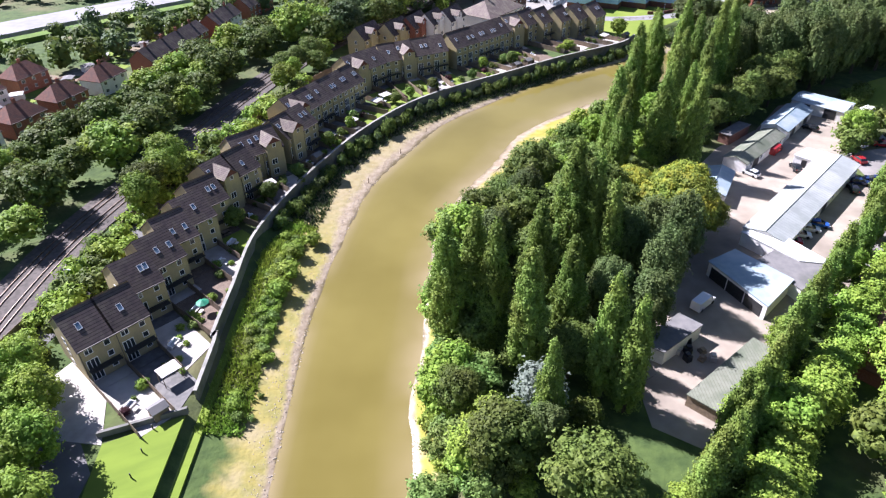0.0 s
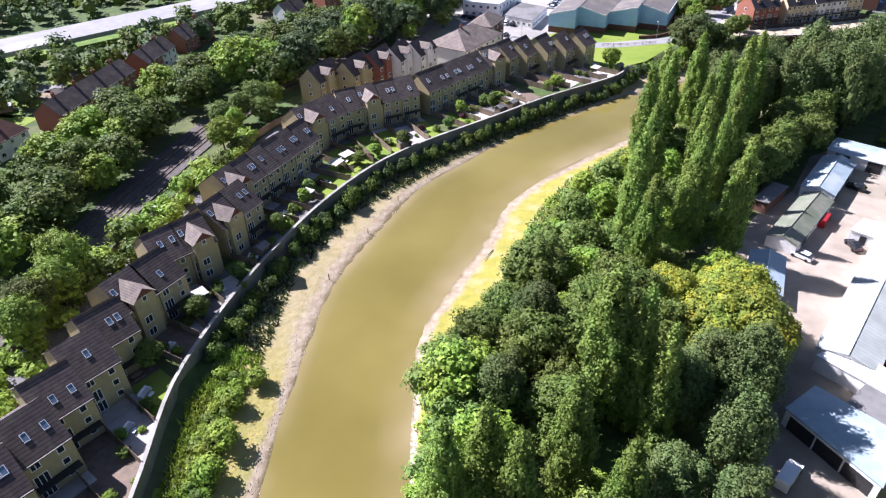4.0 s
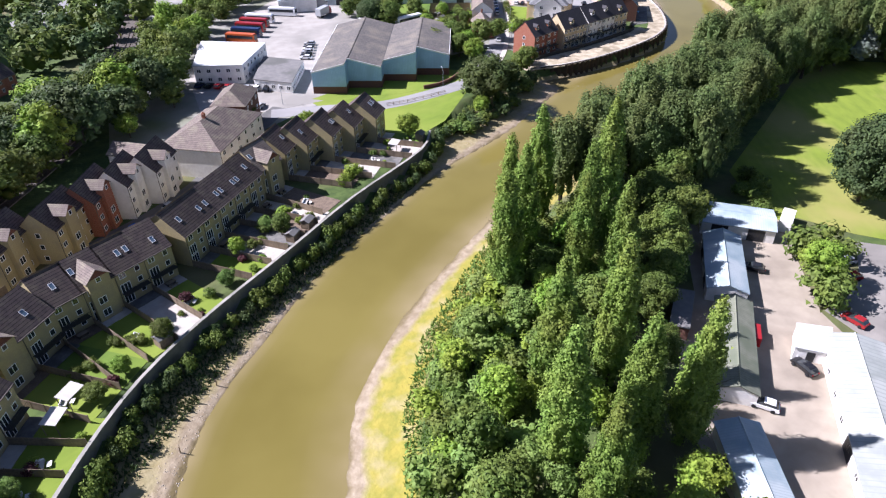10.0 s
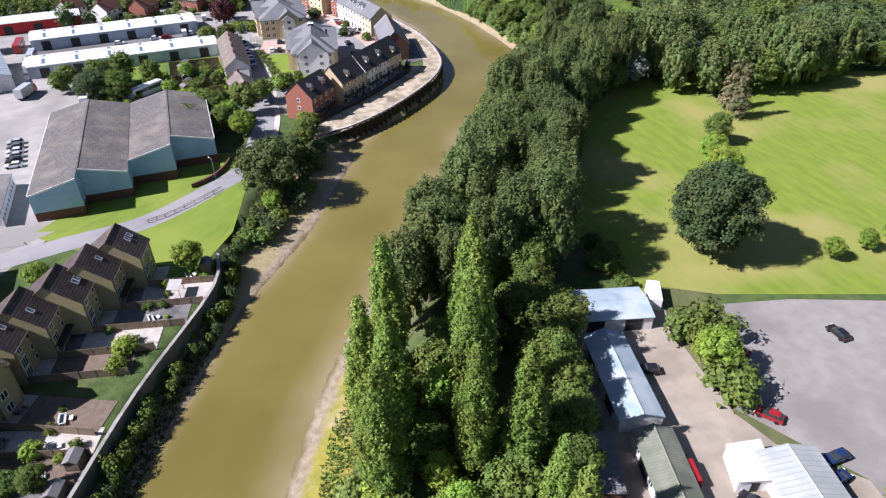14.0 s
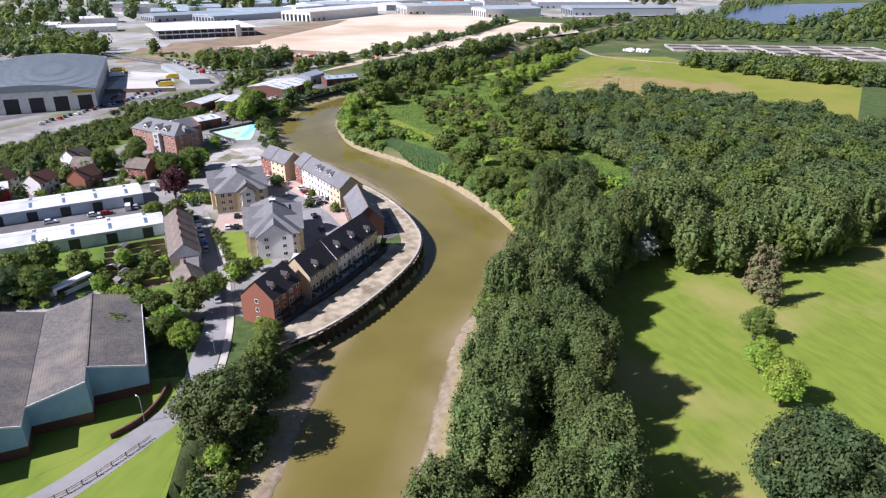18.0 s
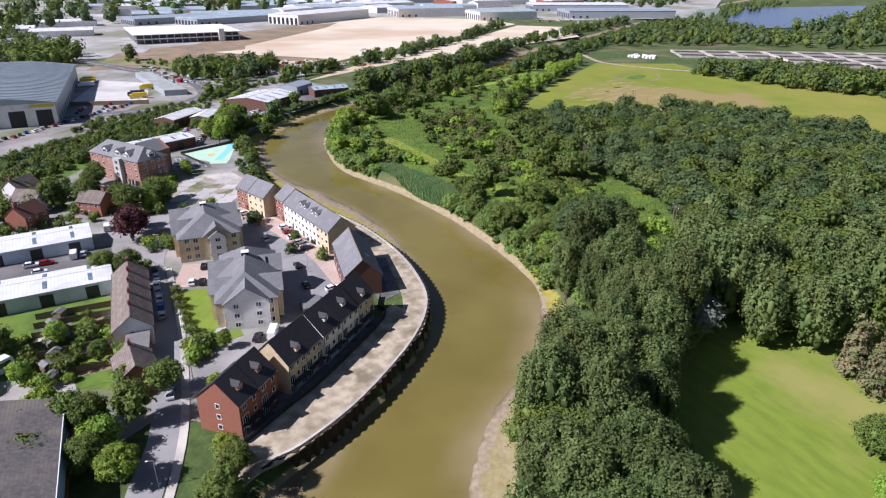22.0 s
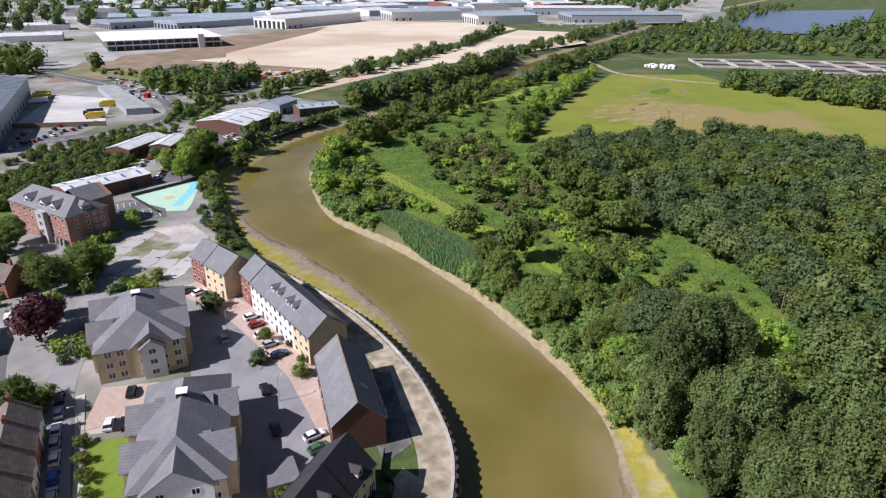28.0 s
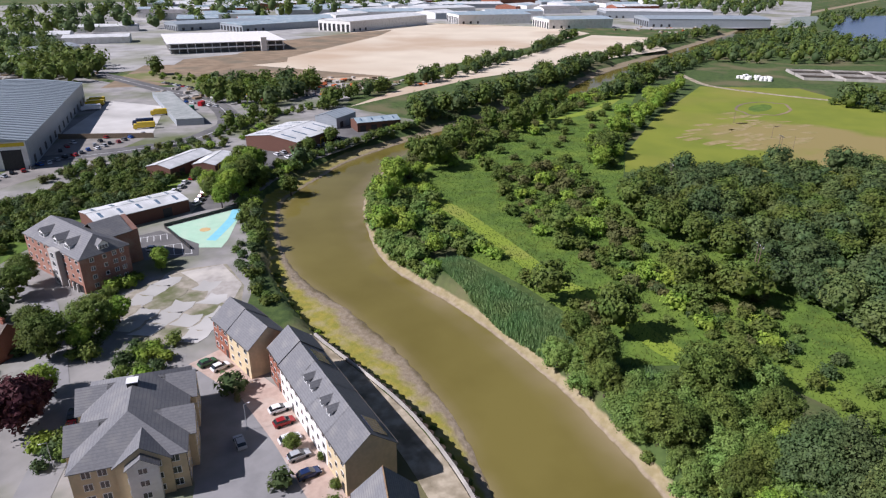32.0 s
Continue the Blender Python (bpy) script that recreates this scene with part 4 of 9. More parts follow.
terrace(-60.5, 76.5, -52.5, 85.1, 2, (), 1)
terrace(-57.7, 90.0, -53.2, 94.6, 1, (), 2)
terrace(-56.2, 97.0, -51.9, 102.0, 1, (), 3)
terrace(-55.9, 104.2, -51.4, 109.0, 1, (), 4)
terrace(-54.4, 111.3, -50.0, 116.1, 1, (), 5)
terrace(-53.8, 117.9, -49.2, 122.9, 1, (), 6)
terrace(-52.9, 126.4, -46.2, 136.6, 2, (0,), 7)
terrace(-50.6, 140.2, -42.0, 148.0, 2, (1,), 8)
terrace(-42.5, 150.0, -36.8, 160.4, 2, (0,), 9)
terrace(-42.6, 163.4, -27.2, 190.1, 6, (0,), 10)
terrace(-30.0, 196.4, -20.6, 206.2, 2, (0,), 11)
terrace(-20.0, 207.6, 0.8, 217.9, 4, (1,), 12)
terrace(2.4, 218.4, 22.0, 236.6, 5, (), 13)
terrace(22.6, 238.0, 28.4, 242.0, 1, (0,), 14, roof=TILELIGHT)
for k, (a, b) in enumerate((((29.0, 243.0), (33.6, 248.0)), ((35.0, 245.0), (39.6, 250.0)), ((42.0, 246.8), (46.6, 251.8)), ((48.6, 249.0), (53.2, 254.0)), ((55.6, 251.5), (60.2, 256.5)))):
    terrace(*a, *b, 1, (), 20 + k)

# ---- trees ----
def leaf_cloud(pts, nrm, size, rng):
    """A leaf spray at each point, facing about along nrm: verts and triangles."""
    n = len(pts)
    nrm = nrm + rng.normal(0, 0.42, (n, 3))
    nrm /= np.linalg.norm(nrm, axis=1, keepdims=True) + 1e-9
    u = np.cross(nrm, rng.normal(0, 1, (n, 3)))
    u /= np.linalg.norm(u, axis=1, keepdims=True) + 1e-9
    v = np.cross(nrm, u)
    s = (size * rng.uniform(0.6, 1.4, n))[:, None]
    q = np.stack([pts - u * s - v * s * 0.45, pts + u * s - v * s * 0.45, pts + v * s * 1.0], 1).reshape(-1, 3)
    return q, np.arange(3 * n).reshape(-1, 3)


def ball(c, r, rng, nu, nv):
    """A rough inner mass of foliage, in triangles."""
    v, f = [(c[0], c[1], c[2] + r[2])], []
    for j in range(1, nv):
        for i in range(nu):
            th, ph = math.tau * (i + 0.5 * j) / nu, math.pi * j / nv
            k = 1 + rng.uniform(-0.16, 0.12)
            v.append((c[0] + r[0] * k * math.sin(ph) * math.cos(th), c[1] + r[1] * k * math.sin(ph) * math.sin(th), c[2] + r[2] * k * math.cos(ph)))
    v.append((c[0], c[1], c[2] - r[2]))
    for i in range(nu):
        f.append((0, 1 + i, 1 + (i + 1) % nu))
        f.append((len(v) - 1, len(v) - 1 - nu + (i + 1) % nu, len(v) - 1 - nu + i))
        for j in range(nv - 2):
            a, b = 1 + j * nu + i, 1 + j * nu + (i + 1) % nu
            f += [(a, a + nu, b), (b, a + nu, b + nu)]
    return v, f


def crown(seed, kind, height, radius, n, leaf, material):
    """Lobes of foliage with small clumps of leaf sprays over them, and gaps between."""
    rng = np.random.default_rng(seed)
    lobes, fine = [], n > 725
    if kind == "poplar":
        for k in range(84):
            t = (k + 0.5) / 84
            wide = radius * (0.62 + 0.38 * min(1.0, t / 0.3)) * (1.0 - max(0.0, (t - 0.3) / 0.7) ** 1.7)
            a = k * 2.39996 + rng.uniform(-0.4, 0.4)
            o = wide * rng.uniform(0.5, 0.85)
            r = radius * rng.uniform(0.15, 0.26) * (1.15 - 0.55 * t)
            lobes.append(((o * math.cos(a), o * math.sin(a), height * (0.07 + 0.87 * t)), (r, r, height * rng.uniform(0.05, 0.085))))
        for t in (0.18, 0.36, 0.54, 0.7, 0.84):
            q = radius * 0.72 * (1.0 - max(0.0, (t - 0.3) / 0.7) ** 1.7)
            lobes.append(((0, 0, height * t), (q, q, height * 0.14)))
    elif kind == "conifer":
        for k in range(9):
            t = (k + 0.5) / 9
            lobes.append(((rng.uniform(-0.3, 0.3), rng.uniform(-0.3, 0.3), height * (0.1 + 0.88 * t)), (radius * (1.02 - t), radius * (1.02 - t), height * 0.09)))
    else:
        flat = {"round": 0.42, "plume": 0.46, "bush": 0.5, "willow": 0.45, "broad": 0.36, "dome": 0.45}[kind]
        m = {"round": 34, "plume": 46, "bush": 10, "willow": 24, "broad": 48, "dome": 64}[kind] if fine else (9 if n > 150 else 4 if n > 50 else 1)
        base = {"round": 0.58, "plume": 0.52, "bush": 0.46, "willow": 0.5, "broad": 0.6, "dome": 0.52}[kind]
        lean = rng.uniform(-0.14, 0.14, 2) * radius
        core = 0.8 if kind in ("plume", "dome") else 0.74 if fine else 0.84
        lobes.append(((0, 0, height * base), (radius * core, radius * core, height * flat * core * 1.1)))
        for k in range(m):
            z = 1 - 2 * (k + 0.5) / m
            a = k * 2.39996 + rng.uniform(-0.5, 0.5)
            s = math.sqrt(max(0, 1 - z * z))
            rr = radius * (rng.uniform(0.18, 0.36) if fine else rng.uniform(0.24, 0.38))
            d = rng.uniform(0.66, 0.84)
            up = rng.uniform(0.65, 1.0)
            if kind == "plume":
                rr, up = radius * rng.uniform(0.15, 0.27), rng.uniform(1.9, 3.0)
            elif kind == "dome":
                rr, d = radius * rng.uniform(0.14, 0.24), rng.uniform(0.74, 0.9)
            lobes.append(((radius * d * s * math.cos(a) + lean[0] * (1 + z), radius * d * s * math.sin(a) + lean[1] * (1 + z), height * base + height * flat * d * z), (rr, rr, rr * up)))
    c, r = np.array([q[0] for q in lobes]), np.array([q[1] for q in lobes])
    wgt = r[:, 0] * r[:, 2]
    each = 9 if fine else 5
    pick = rng.choice(len(lobes), int(n * 2.4 / each), p=wgt / wgt.sum())
    d = rng.normal(0, 1, (len(pick), 3))
    d[:, 2] = np.where(d[:, 2] < -0.4, -d[:, 2], d[:, 2])
    d /= np.linalg.norm(d, axis=1, keepdims=True)
    p = c[pick] + d * r[pick] * rng.uniform(0.9, 1.14, (len(pick), 1))
    hidden = np.zeros(len(p), bool)
    for k in range(len(lobes)):
        hidden |= (k != pick) & ((((p - c[k]) / r[k]) ** 2).sum(1) < 0.8)
    m = max(8, n // each)
    p, d = p[~hidden][:m], (d / np.maximum(r[pick], 0.1))[~hidden][:m]
    d /= np.linalg.norm(d, axis=1, keepdims=True)
    d[:, 2] += 0.35 if kind != "poplar" else 0.1
    spread = leaf * (1.5 if fine else 1.25)
    off = rng.normal(0, 1, (len(p), each, 3)) * spread * np.array((1, 1, 1.5 if kind == "poplar" else 0.75))
    if kind == "plume":
        off[:, :, 2] *= 1.9
    q = (p[:, None, :] + off).reshape(-1, 3)
    nrm = (d[:, None, :] + off / spread * 0.3).reshape(-1, 3)
    v, f = leaf_cloud(q, nrm, leaf, rng)
    verts, faces = [tuple(i) for i in v], [tuple(i) for i in f]
    for k in range(len(lobes)):
        bv, bf = ball(c[k], r[k] * (0.74 if fine else 0.84), rng, 5, 3)
        o = len(verts)
        verts += bv
        faces += [tuple(i + o for i in t) for t in bf]
    return mesh_from("crown", verts, faces, material)


def trunk(seed, height, r):
    rng = random.Random(seed)
    s = Shape().tube(0, 0, -0.6, height * 0.55, r, r * 0.5, 7)
    for k in range(5):
        a, z = rng.uniform(0, math.tau), height * rng.uniform(0.2, 0.45)
        tip = Vector((math.cos(a) * height * 0.16, math.sin(a) * height * 0.16, z + height * 0.2))
        q = r * 0.35
        s.add([(q, 0, z), (-q / 2, q, z), (-q / 2, -q, z), tuple(tip)], [(0, 1, 3), (1, 2, 3), (2, 0, 3)])
    return s.mesh("trunk", BARK)


KINDS = {  # kind: shape, height, radius, leaves, leaf size, material, label, trunk radius
    "poplar": ("poplar", 26, 3.6, 9000, 0.185, LEAF_POPLAR, "tall columnar poplar in full leaf", 0.4),
    "greyoak": ("round", 13, 6.2, 4600, 0.25, LEAF_ROW, "broad grey-green riverside tree", 0.4),
    "hedgepoplar": ("poplar", 26, 3.6, 4200, 0.27, LEAF_POPLAR, "upright columnar hedge tree in full leaf", 0.35),
    "midrow": ("plume", 19, 5.6, 2000, 0.34, LEAF_ROW, "tall grey-green woodland tree", 0.4),
    "oak": ("round", 13, 5.6, 4300, 0.23, LEAF_OAK, "round-crowned green broadleaf tree", 0.4),
    "broad": ("dome", 17, 9.0, 15000, 0.26, LEAF_DARK, "wide dark green round-crowned tree", 0.6),
    "row": ("plume", 20, 5.4, 7000, 0.205, LEAF_ROW, "tall dense grey-green riverside tree", 0.5),
    "lime": ("round", 12, 5.0, 3600, 0.23, LEAF_LIME, "bright green full-crowned leafy tree", 0.35),
    "gold": ("broad", 16, 8.0, 12000, 0.23, LEAF_GOLD, "large tree with yellowing leaves", 0.5),
    "willow": ("willow", 9, 4.6, 3100, 0.24, LEAF_WILLOW, "pale green bushy riverside willow", 0.3),
    "bush": ("bush", 3.4, 2.3, 760, 0.21, LEAF_OAK, "green rounded leafy bush", 0.12),
    "limebush": ("bush", 3.0, 2.0, 700, 0.19, LEAF_LIME, "bright green leafy bush", 0.12),
    "redbush": ("bush", 3.0, 2.0, 700, 0.19, LEAF_RED, "dark red leafy shrub", 0.12),
    "silver": ("round", 12, 4.6, 2200, 0.34, LEAF_GREY, "tree with silvery pale leaves", 0.35),
    "copper": ("round", 9, 4.2, 2000, 0.34, LEAF_RED, "dark copper-leaved garden tree", 0.3),
    "dead": ("conifer", 16, 2.8, 1800, 0.3, LEAF_BROWN, "browning half-dead conifer tree", 0.3),
    "palm": ("bush", 4.4, 2.2, 300, 0.7, LEAF_DARK, "dark spiky garden palm", 0.15),
    "midwillow": ("willow", 9, 4.6, 1500, 0.3, LEAF_WILLOW, "pale green bushy willow", 0.3),
    "middark": ("round", 14, 6.2, 1600, 0.38, LEAF_DARK, "tall dark green tree", 0.4),
    "midoak": ("round", 13, 5.8, 1600, 0.36, LEAF_OAK, "green leafy railway tree", 0.4),
    "midlime": ("round", 12.5, 5.6, 1600, 0.36, LEAF_LIME, "light green railway tree", 0.4),
    "far": ("round", 12, 5.5, 720, 0.42, LEAF_OAK, "green round woodland tree", 0.4),
    "farsmall": ("bush", 12, 5.6, 151, 0.95, LEAF_OAK, "green tree between the works", 0.4),
    "farsmalldark": ("bush", 12, 5.6, 151, 0.95, LEAF_DARK, "dark green tree between the works", 0.4),
    "fardark": ("round", 12, 5.5, 720, 0.42, LEAF_DARK, "dark green woodland tree", 0.4),
    "farrow": ("round", 12, 5.0, 720, 0.42, LEAF_ROW, "green round woodland tree", 0.4),
    "farlime": ("round", 11, 5.0, 720, 0.42, LEAF_LIME, "light green woodland tree", 0.4),
    "farsilver": ("round", 12, 4.8, 720, 0.42, LEAF_GREY, "silvery woodland tree", 0.4),
    "farbush": ("bush", 4.5, 3.2, 270, 0.4, LEAF_OAK, "green rounded scrub bush", 0.15),
    "farbushlime": ("bush", 4.0, 3.0, 270, 0.4, LEAF_LIME, "light green scrub bush", 0.15),
    "farwillow": ("bush", 4.0, 3.0, 270, 0.4, LEAF_WILLOW, "pale green scrub bush", 0.15),
    "farbushdark": ("bush", 4.2, 2.6, 270, 0.4, LEAF_DARK, "dark green scrub bush", 0.15),
    "farbrown": ("bush", 4.0, 3.0, 270, 0.4, LEAF_OLIVE, "brown-green scrub bush", 0.15),
    "dist": ("bush", 12, 6.0, 50, 1.25, LEAF_OAK, "green distant tree", 0.4),
    "distrow": ("bush", 12, 6.0, 50, 1.25, LEAF_DARK, "green distant tree", 0.4),
}
PROTO = {}
for name_k, (shape, h, r, n, leaf, material, label, tr) in KINDS.items():
    PROTO[name_k] = [(crown(100 + 7 * i + len(name_k), shape, h, r * (1, 0.9, 1.08)[i], n, leaf, material), trunk(i, h, tr)) for i in range(2 if n < 725 else 3)]
TREES = random.Random(5)


def tree(kind, x, y, scale=1.0, z=None, tall=1.0, name=None):
    shape, h, r, n, leaf, material, label, tr = KINDS[kind]
    c, t = TREES.choice(PROTO[kind])
    word = "bush" if "bush" in kind else "tree"
    ob = thing(name or word, x, y, (height_at(x, y) if z is None else z) - 0.05, TREES.uniform(0, 360), label, word, "")
    ob.scale = (scale, scale, scale * tall)
    part("crown", c, ob)
    part("trunk", t, ob)
    return ob


def inside(poly, x, y):
    r = False
    for (ax, ay), (bx, by) in zip(poly, poly[1:] + poly[:1]):
        if (ay > y) != (by > y) and x < (bx - ax) * (y - ay) / (by - ay) + ax:
            r = not r
    return r


WOODS = {}


def plant(poly, gap, mix, seed, lo=0.8, hi=1.2, tall=(0.9, 1.15), stuff=None, low=1.3):
    """Trees over an area, no nearer to one another than gap; with stuff they join one wood of that name."""
    rnd = random.Random(seed)
    xs, ys = [p[0] for p in poly], [p[1] for p in poly]
    tries = int((max(xs) - min(xs)) * (max(ys) - min(ys)) / gap ** 2 * 5) + 60
    cell, got = {}, []
    for _ in range(tries):
        x, y = rnd.uniform(min(xs), max(xs)), rnd.uniform(min(ys), max(ys))
        k = (int(x // gap), int(y // gap))
        if not inside(poly, x, y) or any((x - a) ** 2 + (y - b) ** 2 < gap * gap for i in (-1, 0, 1) for j in (-1, 0, 1) for a, b in cell.get((k[0] + i, k[1] + j), ())):
            continue
        cell.setdefault(k, []).append((x, y))
        got.append((x, y))
    if not got:
        return
    zs, _ = ground_height([p[0] for p in got], [p[1] for p in got])
    for (x, y), z in zip(got, zs):
        if z < low:
            continue
        kind = rnd.choices([m[0] for m in mix], [m[1] for m in mix])[0]
        if stuff:
            WOODS.setdefault((stuff, KINDS[kind][5].name), []).append((kind, x, y, z, rnd.uniform(lo, hi), rnd.uniform(*tall), rnd.uniform(0, math.tau), rnd.randrange(2)))
        else:
            tree(kind, x, y, rnd.uniform(lo, hi), float(z), rnd.uniform(*tall))


def grow_woods():
    """One mesh for each wood and leaf."""
    raw = {}
    for (name, leaf), items in WOODS.items():
        vs, fs, off = [], [], 0
        for kind, x, y, z, k, tall, turn, which in items:
            if (kind, which) not in raw:
                me = PROTO[kind][which][0]
                v = np.empty(len(me.vertices) * 3)
                me.vertices.foreach_get("co", v)
                raw[kind, which] = (v.reshape(-1, 3), np.array([tuple(p.vertices) for p in me.polygons]))
            v, f = raw[kind, which]
            c, s = math.cos(turn) * k, math.sin(turn) * k
            vs.append(np.stack([x + v[:, 0] * c - v[:, 1] * s, y + v[:, 0] * s + v[:, 1] * c, z - 0.1 + v[:, 2] * k * tall], 1))
            fs.append(f + off)
            off += len(v)
        v, f = np.concatenate(vs), np.concatenate(fs)
        me = bpy.data.meshes.new(name)
        me.vertices.add(len(v))
        me.vertices.foreach_set("co", v.ravel())
        me.loops.add(f.size)
        me.loops.foreach_set("vertex_index", f.ravel())
        me.polygons.add(len(f))
        me.polygons.foreach_set("loop_start", np.arange(0, f.size, 3))
        me.polygons.foreach_set("loop_total", np.full(len(f), 3))
        me.update(calc_edges=True)
        me.materials.append(bpy.data.materials[leaf])
        tagged(new(name, me), {"woodland": "dense green woodland of rounded crowns", "scrub": "rough green scrub and thicket bushes", "town_shrubs": "dense garden shrubs and hedges in the town", "bank_shrubs": "low tangled shrubs on the river bank", "undergrowth": "mixed leafy undergrowth below the poplars", "yard_trees": "leafy trees beyond the yard hedge", "railway_trees": "leafy trees along the railway bank", "distant_trees": "distant trees between works and roads"}[name], "trees", "", "stuff")


# poplars along the yard and the bank
for x, y, k in ((0.5, 82, 1.0), (8, 79, 0.98), (12.6, 73, 0.95), (24, 101, 1.08), (27.5, 99, 1.0), (5.2, 83.5, 0.95), (23.6, 68, 0.9), (26.5, 65, 0.85), (14, 60, 0.75), (16, 88, 0.9), (20, 80, 0.85), (59, 138, 1.0), (63, 190, 1.05), (74, 196, 1.08), (56, 180, 0.95), (62, 184, 1.0), (79, 182, 1.12), (84, 187, 1.1), (70.5, 167, 0.95), (57, 152, 1.05), (51.5, 140.5, 0.95), (41.4, 143, 0.98), (47, 153, 1.02), (41, 134, 0.85), (71, 177, 1.05), (66, 172, 0.95), (30, 96, 0.85), (64, 158, 0.8), (25, 108, 0.8)):
    tree("poplar", x, y, k, None, 1.0, "poplar")
for x, y, k in ((46, 111, 0.95), (51, 119, 0.85), (42, 121, 0.7), (54, 111, 0.62)):
    tree("gold", x, y, k)
for x, y, k in ((38, 90, 0.8), (43, 99, 0.85), (33, 80, 0.75), (34, 98, 0.8), (27, 84, 0.75)):
    tree("row", x, y, k)

# ---- more buildings ----
def flat_building(pts, h, wall_mat, roof_mat, label, category="building", name="outbuilding", z=LZ, parapet=0.15, doors=(), windows=0, over=0.25):
    """Straight walls under a flat roof slab that oversails; doors: (side, along, width, height)."""
    cx, cy = sum(p[0] for p in pts) / len(pts), sum(p[1] for p in pts) / len(pts)
    ob = thing(name, cx, cy, z, 0, label, category)
    loc = [Vector((p[0] - cx, p[1] - cy)) for p in pts]
    if sum(a.x * b.y - b.x * a.y for a, b in zip(loc, loc[1:] + loc[:1])) < 0:
        loc = loc[::-1]
    n = len(loc)
    v = [(*p, -0.4) for p in loc] + [(*p, h) for p in loc]
    part("wall", mesh_from("wall", v, [(i, (i + 1) % n, n + (i + 1) % n, n + i) for i in range(n)] + [tuple(range(n, 2 * n))], wall_mat), ob)
    big = [p + p.normalized() * over for p in loc]
    v = [(*p, h) for p in big] + [(*p, h + parapet + 0.05) for p in big]
    part("roof", mesh_from("roof", v, [(i, (i + 1) % n, n + (i + 1) % n, n + i) for i in range(n)] + [tuple(range(n, 2 * n)), tuple(range(n - 1, -1, -1))], roof_mat), ob)
    for i in range(n):
        a, b = loc[i], loc[(i + 1) % n]
        d = b - a
        ang = math.degrees(math.atan2(d.y, d.x))
        for side, along, w, hh in doors:
            if side == i:
                q = a + d * along
                part("door", cached(("shut", w, hh), lambda: Shape().box(-w / 2, -0.06, 0, w / 2, 0.03, hh).mesh("door", DARKMETAL)), ob, pose(q.x, q.y, 0, 0, 0, ang), "dark panel over a door opening")
        if windows and d.length > 6:
            k = max(1, int(d.length / windows))
            for st in range(max(1, int(h / 2.9))):
                for j in range(k):
                    q = a + d * ((j + 0.5) / k) - d.normalized() * 0.65
                    window(ob, pose(q.x, q.y, st * 2.8 + 1.0, 0, 0, ang), 1.3, 1.2)
    return ob


def shed(x0, y0, x1, y1, D, eave, ridge, wall_mat, roof_mat, label, name="shed", category="shed", lights=0, doors=2, z=LZ, glazed=0):
    """A long gabled shed with sheet roof, doors along its sides and optional roof sheets of glass."""
    L = round(math.hypot(x1 - x0, y1 - y0), 2)
    ob = thing(name, x0, y0, z, math.degrees(math.atan2(y1 - y0, x1 - x0)), label, category)
    part("wall", gable_walls(L, D, eave, ridge, wall_mat), ob)
    part("roof", gable_roof(L, D, eave, ridge, roof_mat, over=0.25), ob)
    part("ridge", ridge_cap(L, ridge, roof_mat), ob)
    for side in (-1, 1):
        for k in range(doors):
            x = L * (k + 0.5) / doors
            w, hh = min(3.2, L / doors * 0.6), min(eave - 0.3, 3.4)
            part("door", cached(("sd", w, hh), lambda: Shape().box(-w / 2, -0.06, 0, w / 2, 0.03, hh).mesh("door", DARKMETAL)), ob, pose(x, side * D / 2, 0, 0, 0, 0 if side < 0 else 180))
        for k in range(glazed):
            x = L * (k + 0.5) / glazed
            window(ob, pose(x - 0.65, -D / 2, 1.1) if side < 0 else pose(x + 0.65, D / 2, 1.1, 0, 0, 180), 1.3, 1.1)
        for k in range(lights):
            x = L * (k + 0.5) / lights - 0.5
            a = math.degrees(math.atan2(ridge - eave, D / 2))
            part("rooflight", cached(("shl", round(D)), lambda: Shape().box(0, -D * 0.14, 0, 1.0, D * 0.14, 0.07).mesh("rooflight", SKYGLASS)), ob, pose(x, side * D / 4, (eave + ridge) / 2 + 0.13, -side * a, 0, 0))
    return ob


# the yard across the river
shed(104.3, 178.6, 114.2, 168.6, 8.5, 3.0, 3.7, WHITE, BLUEROOF, "long low workshop with pale metal roof", doors=2)
shed(101.3, 170.6, 88.2, 157.0, 6.8, 2.8, 4.0, WHITE, BLUEROOF, "white workshop with blue-grey sheet roof", glazed=3)
shed(87.4, 155.0, 71.2, 139.6, 5.8, 2.6, 3.7, WHITE, GREENROOF, "long narrow shed with mossy grey sheet roof", glazed=4)
shed(66.4, 135.5, 60.0, 124.5, 6.0, 2.6, 3.6, WHITE, BLUEROOF, "small white shed with weathered metal roof", doors=1)
flat_building([(80.7, 161.9), (82.8, 159.6), (75, 153), (73.2, 155.6)], 2.6, DARKBRICK, FELT, "low dark store with felt roof", "shed", "store_shed")
shed(96.0, 138.6, 64.5, 106.8, 8.6, 2.9, 3.9, WHITE, OLDROOF, "long single-storey white unit with pale roof", "long_unit", "building", glazed=9, doors=1)
flat_building([(60.4, 108.0), (66.5, 109.3), (73.2, 96.6), (67.2, 98.0)], 2.9, WHITE, WHITEROOF, "white flat-roofed wing of the yard building", "building", "flat_roofed_wing")
flat_building([(91.6, 145.4), (95.6, 142.0), (90.2, 138.2), (86.7, 141.9)], 2.5, WHITE, WHITEROOF, "small white flat-roofed annex", "building", "annex", doors=((0, 0.5, 1.2, 2.0),))
